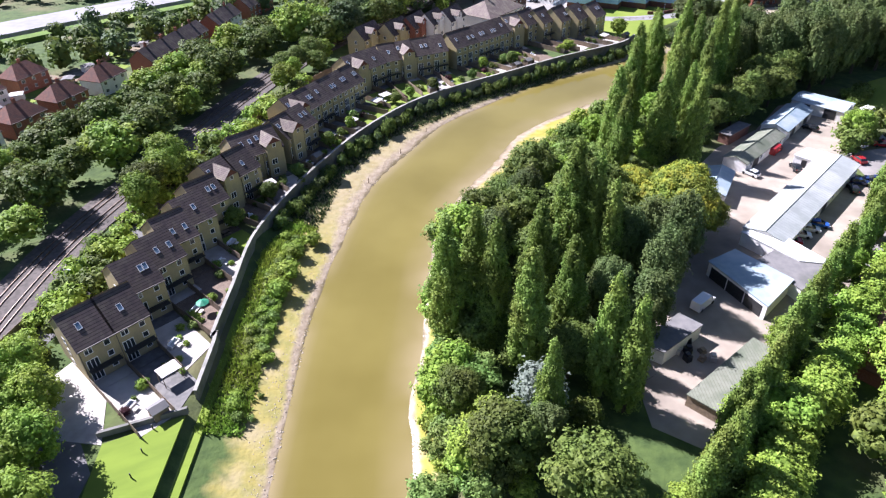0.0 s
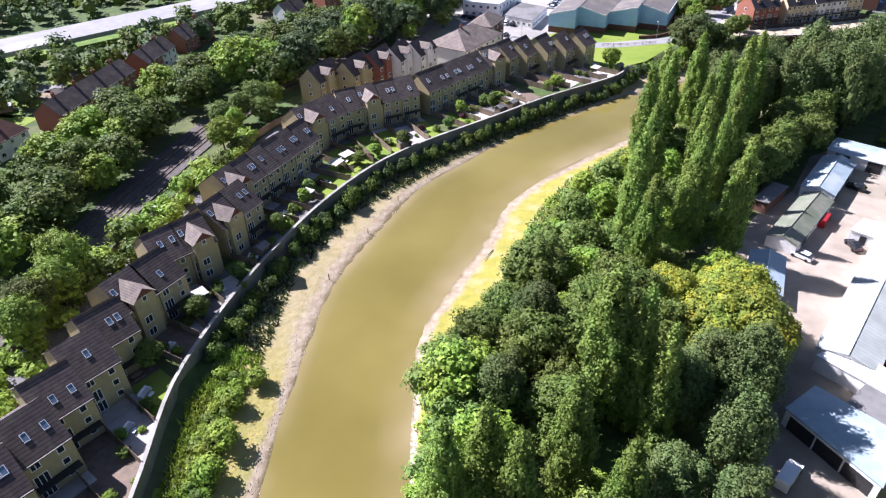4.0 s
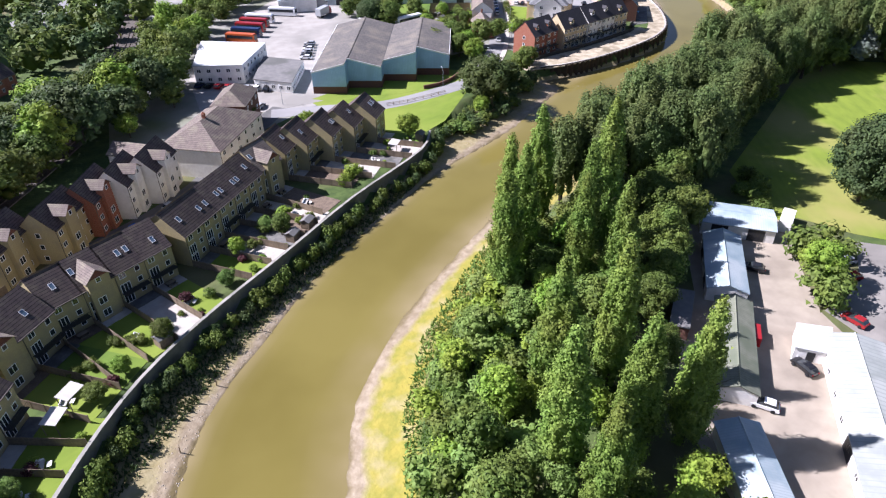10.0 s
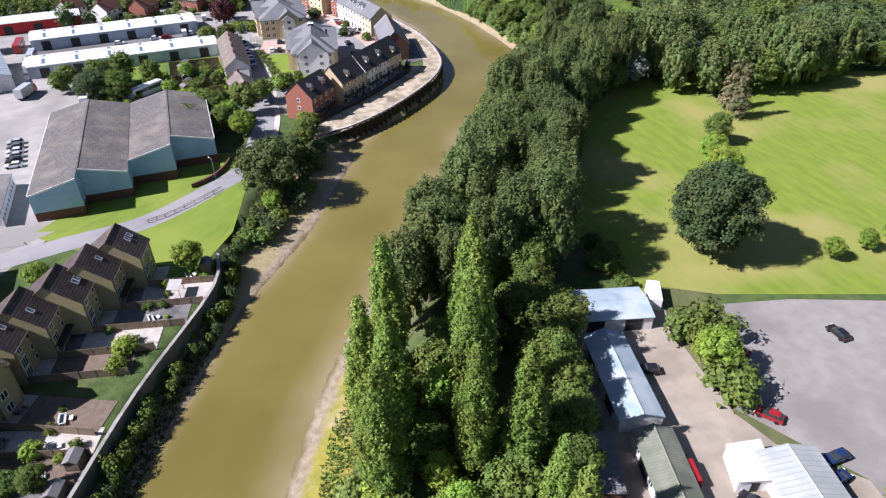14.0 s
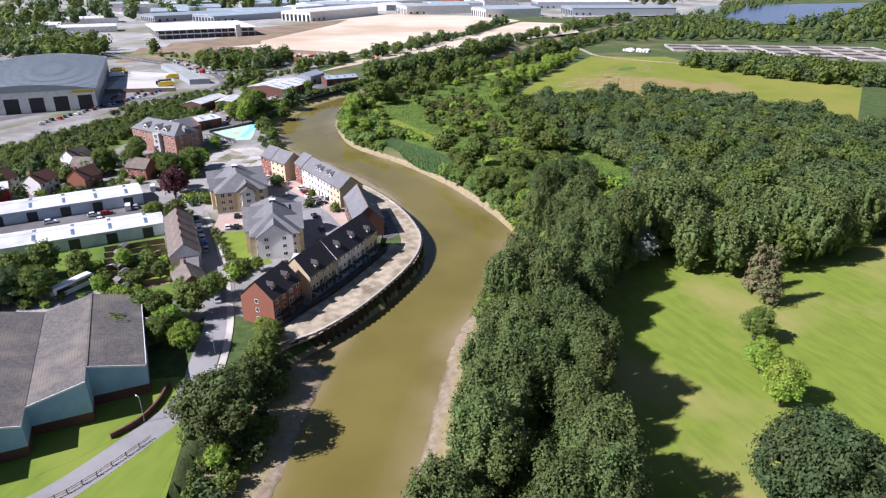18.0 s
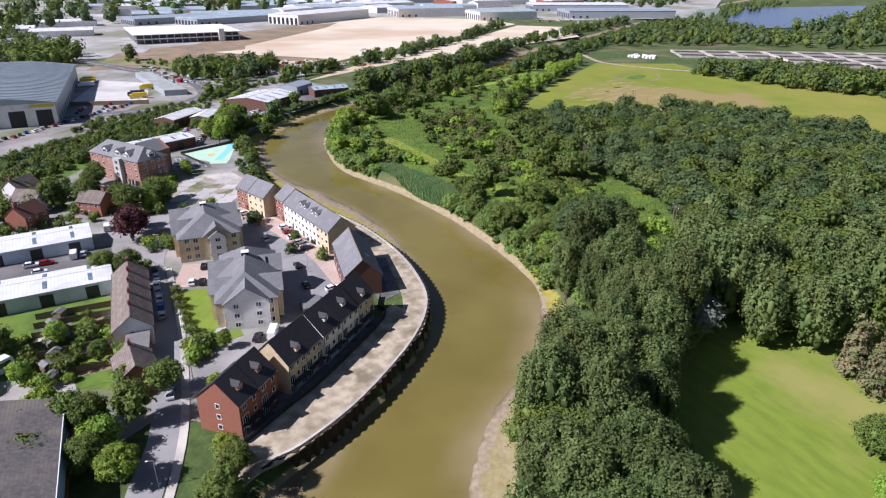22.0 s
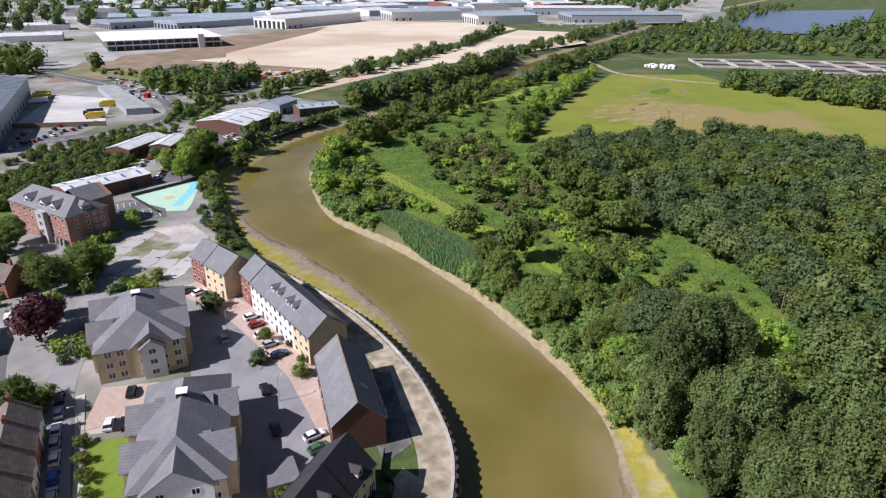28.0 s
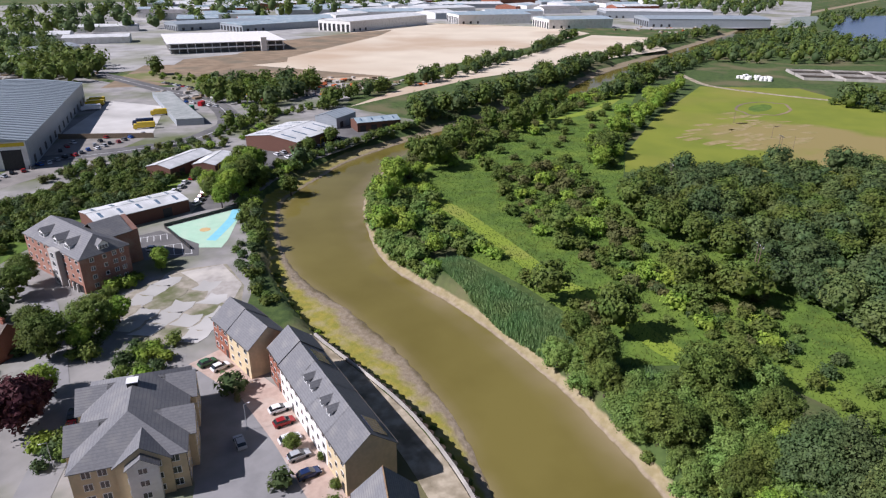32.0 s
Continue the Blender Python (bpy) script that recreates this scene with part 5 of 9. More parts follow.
# The garage's dark panels stand for the shade inside its open bays.
flat_building([(50.3, 98.0), (56.6, 101.6), (63.3, 92.0), (55.7, 84.8)], 3.1, WHITE, BLUEROOF, "white garage block with three open bays", "garage", "garage_block", doors=((3, 0.2, 4.0, 2.5), (3, 0.5, 4.0, 2.5), (3, 0.8, 4.0, 2.5)))
flat_building([(59.6, 98.4), (65.0, 102.0), (72.2, 95.9), (63.9, 89.6)], 2.7, WHITE, FELT, "white outbuilding with dark grey flat roof", "building", "flat_roofed_store")
flat_building([(31.5, 77.0), (40.0, 83.6), (43.0, 80.6), (35.0, 74.5)], 2.8, WHITE, FELT, "low store with dark felt roof", "shed", "felt_roofed_store")
flat_building([(36.0, 66.0), (50.4, 77.6), (53.2, 73.6), (39.4, 62.6)], 2.4, WOOD, GREENROOF, "low shed with green mossy roof", "shed", "mossy_shed")
house(64, 71.5, 76, 82, 8.5, 2.7, 5.2, BRICK, REDROOF, "brown-roofed bungalow among trees", "bungalow", "", 1, 4, name="bungalow", hip=3.0)
house(73, 63, 80, 69, 7.5, 2.7, 5.0, BRICK, REDROOF, "brown-roofed bungalow among trees", "bungalow", "", 1, 3, name="bungalow", hip=3.0)


# the stepped warehouse
def warehouse(x, y, heading, w, fronts, depth, low, high):
    ob = thing("warehouse", x, y, LZ, heading, "pale blue clad warehouse with grey ribbed roof and stepped front", "warehouse")
    for k, f in enumerate(fronts):
        a, b = k * w, (k + 1) * w
        za, zb = (low, high) if k % 2 == 0 else (high, low)
        br = 2.3
        part("plinth", Shape().box(a, f, -0.5, b, depth, br).mesh("plinth", DARKBRICK), ob, label="dark brick plinth")
        part("cladding", Shape().add([(a, f - 0.06, br), (b, f - 0.06, br), (b, depth, br), (a, depth, br), (a, f - 0.06, za), (b, f - 0.06, zb), (b, depth, zb), (a, depth, za)], [(0, 1, 5, 4), (1, 2, 6, 5), (2, 3, 7, 6), (3, 0, 4, 7), (0, 3, 2, 1), (4, 5, 6, 7)]).mesh("cladding", BLUEWALL), ob, label="pale blue ribbed cladding")
        part("roof", Shape().slab((a, f - 0.3, za + 0.14), (b, f - 0.3, zb + 0.14), (b, depth, zb + 0.14), (a, depth, za + 0.14), 0.13).mesh("roof", ASBESTOS), ob, label="weathered grey ribbed roof")
        part("fascia", Shape().slab((a, f - 0.42, za + 0.2), (b, f - 0.42, zb + 0.2), (b, f - 0.28, zb + 0.2), (a, f - 0.28, za + 0.2), 0.4).mesh("fascia", FRAME), ob)
    for k in (1, 3):
        part("ridge_flashing", Shape().box(k * w - 0.22, fronts[k] - 0.2, high + 0.1, k * w + 0.22, depth, high + 0.22).mesh("ridge_flashing", ASBESTOS), ob)
    part("valley_gutter", Shape().box(2 * w - 0.25, fronts[2], low + 0.02, 2 * w + 0.25, depth, low + 0.16).mesh("valley_gutter", DARKMETAL), ob, label="dark valley gutter")
    part("fascia", Shape().box(4 * w + 0.03, fronts[-1], low - 0.2, 4 * w + 0.16, depth, low + 0.2).mesh("fascia", FRAME), ob)
    part("fascia", Shape().box(-0.16, 0, low - 0.2, -0.03, depth, low + 0.2).mesh("fascia", FRAME), ob)


warehouse(56.0, 289.9, -29.5, 10.4, (0, 5.0, 11.0, 16.5), 50, 6.8, 9.4)
flat_building([(41, 302.5), (50.4, 293.4), (60, 311.5), (49.4, 322)], 3.3, WHITE, FELT, "single-storey white office with dark flat roof", "office", "office", windows=2.2)
flat_building([(25.5, 316), (39.5, 309.5), (52, 328), (33, 341)], 6.0, WHITE, WHITEROOF, "two-storey white office building with pale roof", "office", "office_building", windows=3)
shed(88.5, 413, 80.5, 383, 16, 5.0, 7.2, WHITE, GREYROOF, "white coach depot shed with grey roof", "coach_shed", "shed", doors=3)
house(13.5, 252.0, 28.0, 270.0, 15.5, 7.6, 11.6, WHITE, TILELIGHT, "three-storey white flats with hipped tiled roof", "apartment block", "", 3, 6, name="apartment_block", hip=7.0, extras=(("chimney", 9),))
house(27.0, 271.0, 33.0, 282.0, 9.0, 8.8, 11.6, DARKBRICK, TILELIGHT, "dark brick stair block with white front", "apartment block", "", 3, 3, name="apartment_block", hip=3.5)
house(-2.0, 272.0, 9.0, 262.0, 7.0, 3.0, 5.0, WHITE, TILELIGHT, "low tiled wing beside the flats", "house", "", 1, 3, name="tiled_wing")
for k, (a, b, wm) in enumerate((((-28.6, 224.6), (-22.8, 234.0), BUFF), ((-18.8, 229.0), (-13.0, 238.4), BUFF), ((-11.6, 236.2), (-6.4, 245.6), BRICK), ((-4.9, 240.4), (-0.3, 249.4), WHITE), ((1.6, 244.6), (7.2, 253.6), WHITE))):
    house(*a, *b, 7.4, 8.2, 11.8, wm, TILE, "tall narrow town house with gabled front", "house", "rear town houses", 3, 4, ends=(True, True), name="town_house", extras=(("gable", 3.0, 3.2, 1.0, TILELIGHT, REDTILE if k < 3 else WHITE),))

# riverside flats and houses beyond the bend
for k in range(2):
    house(132.2 + 6.05 * k, 287.8 + 1.7 * k, 138.25 + 6.05 * k, 289.5 + 1.7 * k, 9.4, 7.5, 11.8, BRICK, DARKSLATE, "red brick riverside house with dark slate roof and dormer", "house", "dark-roofed riverside row", 3, 2, "terrace", True, ends=(k == 0, False), extras=(("dormer", 2.2, 0.35), ("balcony", 0.4, 5.4, 2.6)))
for k in range(2):
    house(147.2 + 5.9 * k, 290.3 + 1.2 * k, 153.1 + 5.9 * k, 291.5 + 1.2 * k, 9.0, 7.3, 11.9, CREAM, DARKSLATE, "cream rendered house with dark slate roof", "house", "dark-roofed riverside row", 3, 3, "terrace", True, extras=(("balcony", 0.4, 5.2, 2.6),) + ((("dormer", 3.8, 0.2),) if k == 0 else ()))
for k in range(3):
    house(159.2 + 7.5 * k, 292.6 + 1.67 * k, 166.7 + 7.5 * k, 294.27 + 1.67 * k, 9.6, 7.5, 12.2, WHITE if k < 2 else CREAM, DARKSLATE, "white rendered riverside house with dark slate roof" if k < 2 else "cream rendered house with dark slate roof", "house", "dark-roofed riverside row", 3, 3, "terrace", True, ends=(False, k == 2), extras=(("dormer", 3.0, 0.35 if k < 2 else 0.15), ("balcony", 0.5, 6.4, 2.6)))
house(190.4, 303.0, 205.4, 321.7, 9.8, 6.2, 10.6, DARKBRICK, SLATE, "brown brick house with grey slate roof", "house", "", 2, 6, ends=(False, False), name="gabled_house", cap=RIDGE, extras=(("light", 7, 0.5),))
for k, (wm, n) in enumerate(((CREAM, "cream"), (WHITE, "white"), (WHITE, "white"), (WHITE, "white"), (BRICK, "red brick"))):
    t0, t1 = k * 0.25, (k + 1) * 0.25 if k < 4 else 1.21
    house(209.1 + 10.8 * t0, 328.2 + 31.4 * t0, 209.1 + 10.8 * t1, 328.2 + 31.4 * t1, 9.4, 7.4 + (0.3 if k == 4 else 0), 11.2 + (0.3 if k == 4 else 0), wm, SLATE, f"{n} three-storey town house with grey slate roof", "house", "slate-roofed town houses", 3, 3, "terrace", True, ends=(False, k == 4), extras=((("dormer", 2.0, 0.4, 1), ("dormer", 5.0, 0.4, 1)) if k in (1, 2) else (("solar", 1.0, 5.0),) if k in (0, 3) else ()), name="town_house")
house(219.3, 369.6, 220.8, 379.8, 9.6, 7.4, 11.2, CREAM, SLATE, "cream three-storey town house with grey slate roof", "house", "slate-roofed town houses", 3, 3, ends=(False, False), name="town_house")
house(220.8, 379.8, 221.8, 387.0, 9.6, 7.6, 11.4, BRICK, SLATE, "red brick three-storey town house with grey slate roof", "house", "slate-roofed town houses", 3, 3, ends=(False, True), name="town_house")


def apartment(x0, y0, x1, y1, D, wings, wall_mat, bay_mat, label):
    """Three storeys under a hipped slate roof with gabled cross wings: (along, width, reach, material)."""
    L = round(math.hypot(x1 - x0, y1 - y0), 2)
    ob = house(x0, y0, x1, y1, D, 7.6, 12.2, wall_mat, SLATE, label, "apartment block", "slate-roofed flats", 3, 8, hip=D * 0.42, name="apartment_block")
    for i, (along, w, reach, m, side) in enumerate(wings):
        top = 7.6 + w * 0.36
        if side == "front":
            base = pose(0, along, 0, 0, 0, 90)
        else:
            base = pose(along, 0, 0, 0, 0, 0 if side == "right" else 180)
        far = -(D / 2 + reach) if side != "front" else reach
        if side == "front":
            base = pose(0, along, 0, 0, 0, -90)
            far = -reach
        wall = Shape().add([(-w / 2, far, -0.5), (w / 2, far, -0.5), (w / 2, 2, -0.5), (-w / 2, 2, -0.5), (-w / 2, far, 7.6), (w / 2, far, 7.6), (w / 2, 2, 7.6), (-w / 2, 2, 7.6), (0, far, top - 0.1), (0, 2, top - 0.1)],
                           [(0, 1, 5, 8, 4), (1, 2, 6, 5), (3, 0, 4, 7), (2, 3, 7, 9, 6), (4, 8, 9, 7), (5, 6, 9, 8)])
        wing = part("wing", wall.mesh("wing", m), ob, base)
        o = 0.4
        r = Shape().slab((0, far - o, top), (0, 5, top), (-w / 2 - o, 5, 7.6 - o * 0.7), (-w / 2 - o, far - o, 7.6 - o * 0.7), 0.14)
        part("wing_roof", r.mesh("wing_roof", SLATE), ob, base)
        r = Shape().slab((0, 5, top), (0, far - o, top), (w / 2 + o, far - o, 7.6 - o * 0.7), (w / 2 + o, 5, 7.6 - o * 0.7), 0.14)
        part("wing_roof", r.mesh("wing_roof", SLATE), ob, base)
        for st in range(3):
            for q in ((-w / 4 - 0.6, w / 4 - 0.6) if w > 5 else (-0.75,)):
                window(wing, pose(q, far, st * 2.5 + 0.9), 1.3 if w > 5 else 1.5, 1.25)
    for st in range(3):
        for q in (-D / 2 + 1.2, -D / 2 + 3.2, D / 2 - 5.4, D / 2 - 3.0):
            window(ob, pose(0, q + 1.3, st * 2.5 + 0.85, 0, 0, -90), 1.45, 1.45)
    part("roof_vent", Shape().box(-0.9, -0.9, -2.2, 0.9, 0.9, 0.5).mesh("roof_vent", DARKMETAL), ob, pose(L * 0.62, 0, 12.2))
    part("vent_cap", Shape().box(-1.0, -1.0, 0.5, 1.0, 1.0, 0.62).mesh("vent_cap", FRAME), ob, pose(L * 0.62, 0, 12.2))
    return ob


apartment(182.0, 356.6, 195.8, 378.6, 17.6, ((-2.2, 4.6, 1.7, WHITE, "front"), (-2.2, 8.4, 0.5, CREAM, "front"), (9, 8, 1.2, CREAM, "right"), (20, 8, 1.2, CREAM, "right"), (9, 8, 1.2, CREAM, "left"), (20, 8, 1.2, CREAM, "left")), CREAM, WHITE, "three-storey cream flats with grey hipped slate roof")
apartment(161.6, 315.0, 180.2, 337.2, 14.6, ((0, 10.5, 0.9, WHITE, "front"), (8, 8, 1.2, CREAM, "right"), (20, 8, 1.5, CREAM, "right"), (9, 7, 1.5, CREAM, "left"), (19, 8, 2.0, CREAM, "left")), CREAM, WHITE, "three-storey white and cream flats with grey slate roof")
flat_building([(172.4, 307.6), (177, 304.6), (180, 309.6), (175.6, 312.4)], 2.4, WOOD, SLATE, "small timber bin store", "shed", "bin_store")

# the brick flats, street houses and units behind
flats = house(216.2, 438.0, 214.4, 470.0, 13.6, 10.2, 14.4, FLATBRICK, SLATE, "four-storey red brick flats with slate roof and dormers", "apartment block", "", 4, 9, ends=(True, True), name="brick_apartment_block", hip=4.0)
for x in (8.0, 14.0, 22.5):
    dormer(flats, pose(x + 1.5, 5.5, 11.0, 0, 0, 180), WHITE, SLATE, 3.0, 1.35, 1.15, 3.9)
dormer(flats, pose(0.7, 1.0, 10.9, 0, 0, -90), WHITE, SLATE, 2.8, 1.35, 1.1, 2.9)
for st in range(4):
    for q in (-4.8, -2.6, 3.6):
        window(flats, pose(0, q + 0.6, st * 2.48 + 0.95, 0, 0, -90), 1.2, 1.3)
wing = part("rear_wing", gable_walls(9.0, 12.0, 10.2, 13.6, FLATBRICK), flats, pose(15.0, -6.0, 0, 0, 0, -90), "red brick rear wing")
part("wing_roof", gable_roof(9.0, 12.0, 10.2, 13.6, SLATE), flats, pose(15.0, -4.0, 0, 0, 0, -90))
for k in range(4):
    for q in (-3.4, 2.2):
        window(wing, pose(9.0, q, 0.9 + 2.5 * k, 0, 0, 90), 1.2, 1.25)
stair = part("stair_bay", Shape().box(-2.2, 0, -0.4, 2.2, 1.5, 10.4).mesh("stair_bay", PALECON), flats, pose(12.0, 6.8, 0), "pale glazed stair bay")
for k in range(4):
    window(stair, pose(0.9, 1.5, 0.6 + 2.5 * k, 0, 0, 180), 1.8, 1.6)
for k in range(3):
    part("porch_pier", cached("pier", lambda: Shape().box(-0.2, -0.2, -0.3, 0.2, 0.2, 2.4).mesh("porch_pier", PALECON)), flats, pose(3.0 + 2.2 * k, 7.4, 0))
# A thin dark sheet on the wall stands for the shade of the opening.
part("undercroft", cached("undercroft", lambda: Shape().box(0, -0.05, 0.1, 6.5, 0.06, 2.2).mesh("undercroft", DARKMETAL)), flats, pose(1.0, 6.84, 0), "dark sheet standing for the shaded opening under the flats")
shed(231, 485, 263, 482.5, 14, 4.6, 5.6, DARKBRICK, WHITEROOF, "long dark unit with pale roof", "industrial_unit", "building", lights=5)
shed(275.6, 521, 302, 531, 12, 4.8, 6.2, DARKBRICK, WHITEROOF, "brick unit with white sloping roof", "industrial_unit", "building")
gold_unit = shed(291, 512, 308, 523, 10, 4.4, 5.4, DARKBRICK, WHITEROOF, "brick unit with pale roof", "industrial_unit", "building")
wide_unit = shed(333, 522, 366, 531, 30, 6.0, 8.0, DARKBRICK, WHITEROOF, "wide brick unit with white roof and yellow doors", "industrial_unit", "building", lights=4, doors=4)
for unit, half, spots in ((wide_unit, 15.0, (8.0, 21.0)), (gold_unit, 5.0, (4.5, 11.0))):
    for x in spots:
        part("door_surround", cached("door_surround", lambda: Shape().box(-1.9, -0.22, 0, -1.4, 0.0, 4.1).box(1.4, -0.22, 0, 1.9, 0.0, 4.1).box(-1.9, -0.22, 3.4, 1.9, 0.0, 4.1).mesh("door_surround", YELLOWPAINT)), unit, pose(x, -half, 0), "bright yellow door surround")
shed(383, 540, 402, 545, 14, 6.0, 8.0, STEELWALL, GREYROOF, "grey clad unit with pale roof", "industrial_unit", "building")
shed(390, 525, 412, 514, 13, 5.0, 6.4, DARKBRICK, BLUEROOF, "brick unit with blue-grey roof", "industrial_unit", "building", lights=4, doors=4)
shed(112, 424, 168, 399, 14, 4.2, 5.2, UNITWALL, WHITEROOF, "long pale-walled unit with white roof", "industrial_unit", "building", lights=6, doors=6)
shed(98, 393, 155.5, 365, 13, 4.2, 5.2, UNITWALL, WHITEROOF, "long pale-walled unit with white roof", "industrial_unit", "building", lights=6, doors=6)
shed(110, 455, 140, 442, 11, 4.5, 6.0, REDPAINT, WHITEROOF, "red-walled bus shed with pale roof", "industrial_unit", "building", doors=3)
for k in range(5):
    t0, t1 = k / 5, (k + 1) / 5
    house(157.0 - 17 * t0, 358.0 - 29 * t0, 157.0 - 17 * t1, 358.0 - 29 * t1, 8.4, 5.2, 8.4, BRICK if k % 2 else WHITE, TILELIGHT, "two-storey street house with brown tiled roof", "house", "street terrace", 2, 2, ends=(False, k == 4), extras=(("chimney", 0.5),), name="street_house")
flat_building([(139.6, 331.0), (143.0, 327.2), (138.0, 319.8), (134.6, 323.6)], 4.0, BRICK, FELT, "low brick annex with brown flat roof", "building", "street_annex")
house(134.6, 321.0, 130.4, 311.6, 7.6, 4.4, 7.2, BRICK, TILELIGHT, "small brick house with tiled roof on the street", "house", "street terrace", 2, 2, ends=(False, True), extras=(("chimney", 1.2),), name="street_house")
for x, y, a, wm in ((150, 438, 25, WHITE), (163, 430, 25, BRICK), (171, 444, 115, WHITE), (141, 452, 30, WHITE), (184, 424, 110, BRICK), (176, 462, 20, WHITE)):
    c, s_ = math.cos(radians(a)) * 5, math.sin(radians(a)) * 5
    house(x - c, y - s_, x + c, y + s_, 8, 5.0, 8.2, wm, REDROOF if x < 165 else TILELIGHT, "older two-storey house among gardens", "house", "", 2, 3, name="detached_house", extras=(("chimney", 1.0),))


def big_box(x0, y0, x1, y1, D, eave, ridge, wall_mat, roof_mat, label, bays=6, name="distribution_warehouse"):
    """A very large shed: curved roof of several strips, and tall dark doors along the front end."""
    L = round(math.hypot(x1 - x0, y1 - y0), 2)
    ob = thing(name, x0, y0, LZ, math.degrees(math.atan2(y1 - y0, x1 - x0)), label, "warehouse")
    part("wall", Shape().box(0, -D / 2, -0.5, L, D / 2, eave).mesh("wall", wall_mat), ob)
    n = 8
    pr = [(-D / 2 - 0.5 + (D + 1) * i / n, eave + 0.1 + (ridge - eave) * math.sin(math.pi * i / n)) for i in range(n + 1)]
    v = [(x, y, z) for x in (-0.6, L + 0.6) for y, z in pr] + [(x, y, eave) for x in (-0.6, L + 0.6) for y in (-D / 2 - 0.5, D / 2 + 0.5)]
    f = [(i, n + 1 + i, n + 2 + i, i + 1) for i in range(n)] + [tuple(range(n, -1, -1)) + (2 * n + 2, 2 * n + 3)[:0], tuple(range(n + 1, 2 * n + 2))]
    part("roof", mesh_from("roof", v[:2 * n + 2], f, roof_mat), ob)
    for side in (0, 1) if name == "distribution_warehouse" else (0,):
        for k in range(bays):
            y = -D / 2 + D * (k + 0.5) / bays
            w, hh = D / bays * 0.6, eave * 0.7
            part("door", cached(("bb", w, hh), lambda: Shape().box(-w / 2, -0.1, 0, w / 2, 0.05, hh).mesh("door", DARKMETAL)), ob, pose(0 if side == 0 else L, y, 0, 0, 0, -90 if side == 0 else 90))
    for k in range(int(L / 12) if name == "distribution_warehouse" else 3):
        part("dock_door", cached(("dock", 3.4), lambda: Shape().box(-1.7, -0.1, 0.8, 1.7, 0.05, 4.4).mesh("dock_door", DARKMETAL)), ob, pose(8 + k * 12, -D / 2, 0))
    return ob


depot = big_box(214, 597, 296, 733, 78, 12.5, 16.5, STEELWALL, GREYROOF, "huge grey distribution warehouse with ribbed curved roof")
part("front_panel", Shape().box(-0.06, -38.5, 0, 0, 38.5, 12.3).mesh("front_panel", WHITE), depot, label="white front cladding")
part("sign_band", Shape().box(-0.14, -38.0, 10.2, -0.06, -26.0, 11.8).mesh("sign_band", YELLOWPAINT), depot, label="yellow sign band")
for k in range(31):
    part("roof_rib", cached("roof_rib", lambda: mesh_from("roof_rib", [(x, -39.5 + 79 * i / 8, 12.66 + 4.0 * math.sin(math.pi * i / 8) + dz) for dz in (0.0, 0.14) for x in (0, 1.7) for i in range(9)],
         [(18 + i, 27 + i, 28 + i, 19 + i) for i in range(8)] + [(i, 18 + i, 19 + i, i + 1) for i in range(8)] + [(9 + i, 10 + i, 28 + i, 27 + i) for i in range(8)], RIBROOF)), depot, pose(1.5 + 5.05 * k, 0, 0))
# far sheds along the skyline
for x0, y0, x1, y1, D, e, wm, rm, lab in (
        (785, 985, 962, 1000, 60, 14, WHITE, WHITEROOF, "large white distribution shed with a blue corner"), (1017, 960, 1117, 890, 70, 14, WHITE, BLUEROOF, "white distribution shed with tall windows"),
        (1040, 808, 1124, 748, 64, 13, WHITE, BLUEROOF, "white distribution shed with tall windows"), (1185, 712, 1306, 569, 80, 12, STEELWALL, GREYROOF, "long grey distribution shed by the basin"),
        (1320, 850, 1440, 700, 80, 12, STEELWALL, WHITEROOF, "long pale distribution shed behind the site"), (690, 1090, 830, 1080, 60, 9, STEELWALL, BLUEROOF, "long unit with blue-grey roof"),
        (640, 1160, 830, 1130, 50, 9, STEELWALL, GREYROOF, "long grey roofed works unit"), (734, 1385, 870, 1286, 60, 9, WHITE, WHITEROOF, "pale-roofed works building on the horizon"),
        (400, 985, 440, 1000, 26, 7, WHITE, STEELWALL, "small white shed by the building site"), (1130, 1170, 1270, 1130, 70, 10, WHITE, WHITEROOF, "large white distribution shed on the horizon")):
    big_box(x0, y0, x1, y1, D, e, e + 2.5, wm, rm, lab, 7, "industrial_shed")


def far_shed(x, y, heading, L, D, e, wall_mat, roof_mat, label):
    """A plain gabled works shed, far off."""
    ob = thing("works_shed", x, y, LZ, heading, label, "shed", "works sheds on the skyline")
    part("wall", gable_walls(L, D, e, e + D * 0.08, wall_mat), ob)
    part("roof", gable_roof(L, D, e, e + D * 0.08, roof_mat, over=0.5), ob)


far_rnd = random.Random(77)
# White roofs prevail here; the extra white also carries the haze of distance.
for k in range(104):
    u, w_ = far_rnd.random(), far_rnd.random()
    x, y = 560 + 1150 * u + 330 * w_, 1180 - 330 * u + 560 * w_
    far_shed(x, y, far_rnd.choice((-34, -30, 56, -38, 5)), far_rnd.choice((60, 80, 110, 140)), far_rnd.choice((28, 36, 50)), far_rnd.uniform(7, 11), far_rnd.choice((WHITE, WHITE, STEELWALL, BRICK)), far_rnd.choice((WHITEROOF, WHITEROOF, WHITEROOF, BLUEROOF, BLUEROOF, FELT)), far_rnd.choice(("pale works shed on the skyline", "low grey works shed on the skyline")))
for x, y, a, L, D in ((360, 905, 20, 34, 20), (330, 960, -20, 50, 26), (250, 1010, 30, 60, 30), (150, 900, 60, 50, 24), (120, 800, 60, 60, 26), (470, 1090, -30, 70, 30), (420, 1180, -30, 90, 34), (540, 1230, -30, 80, 30)):
    far_shed(x, y, a, L, D, 7.0, WHITE, WHITEROOF if L > 40 else GREYROOF, "white works shed behind the site")


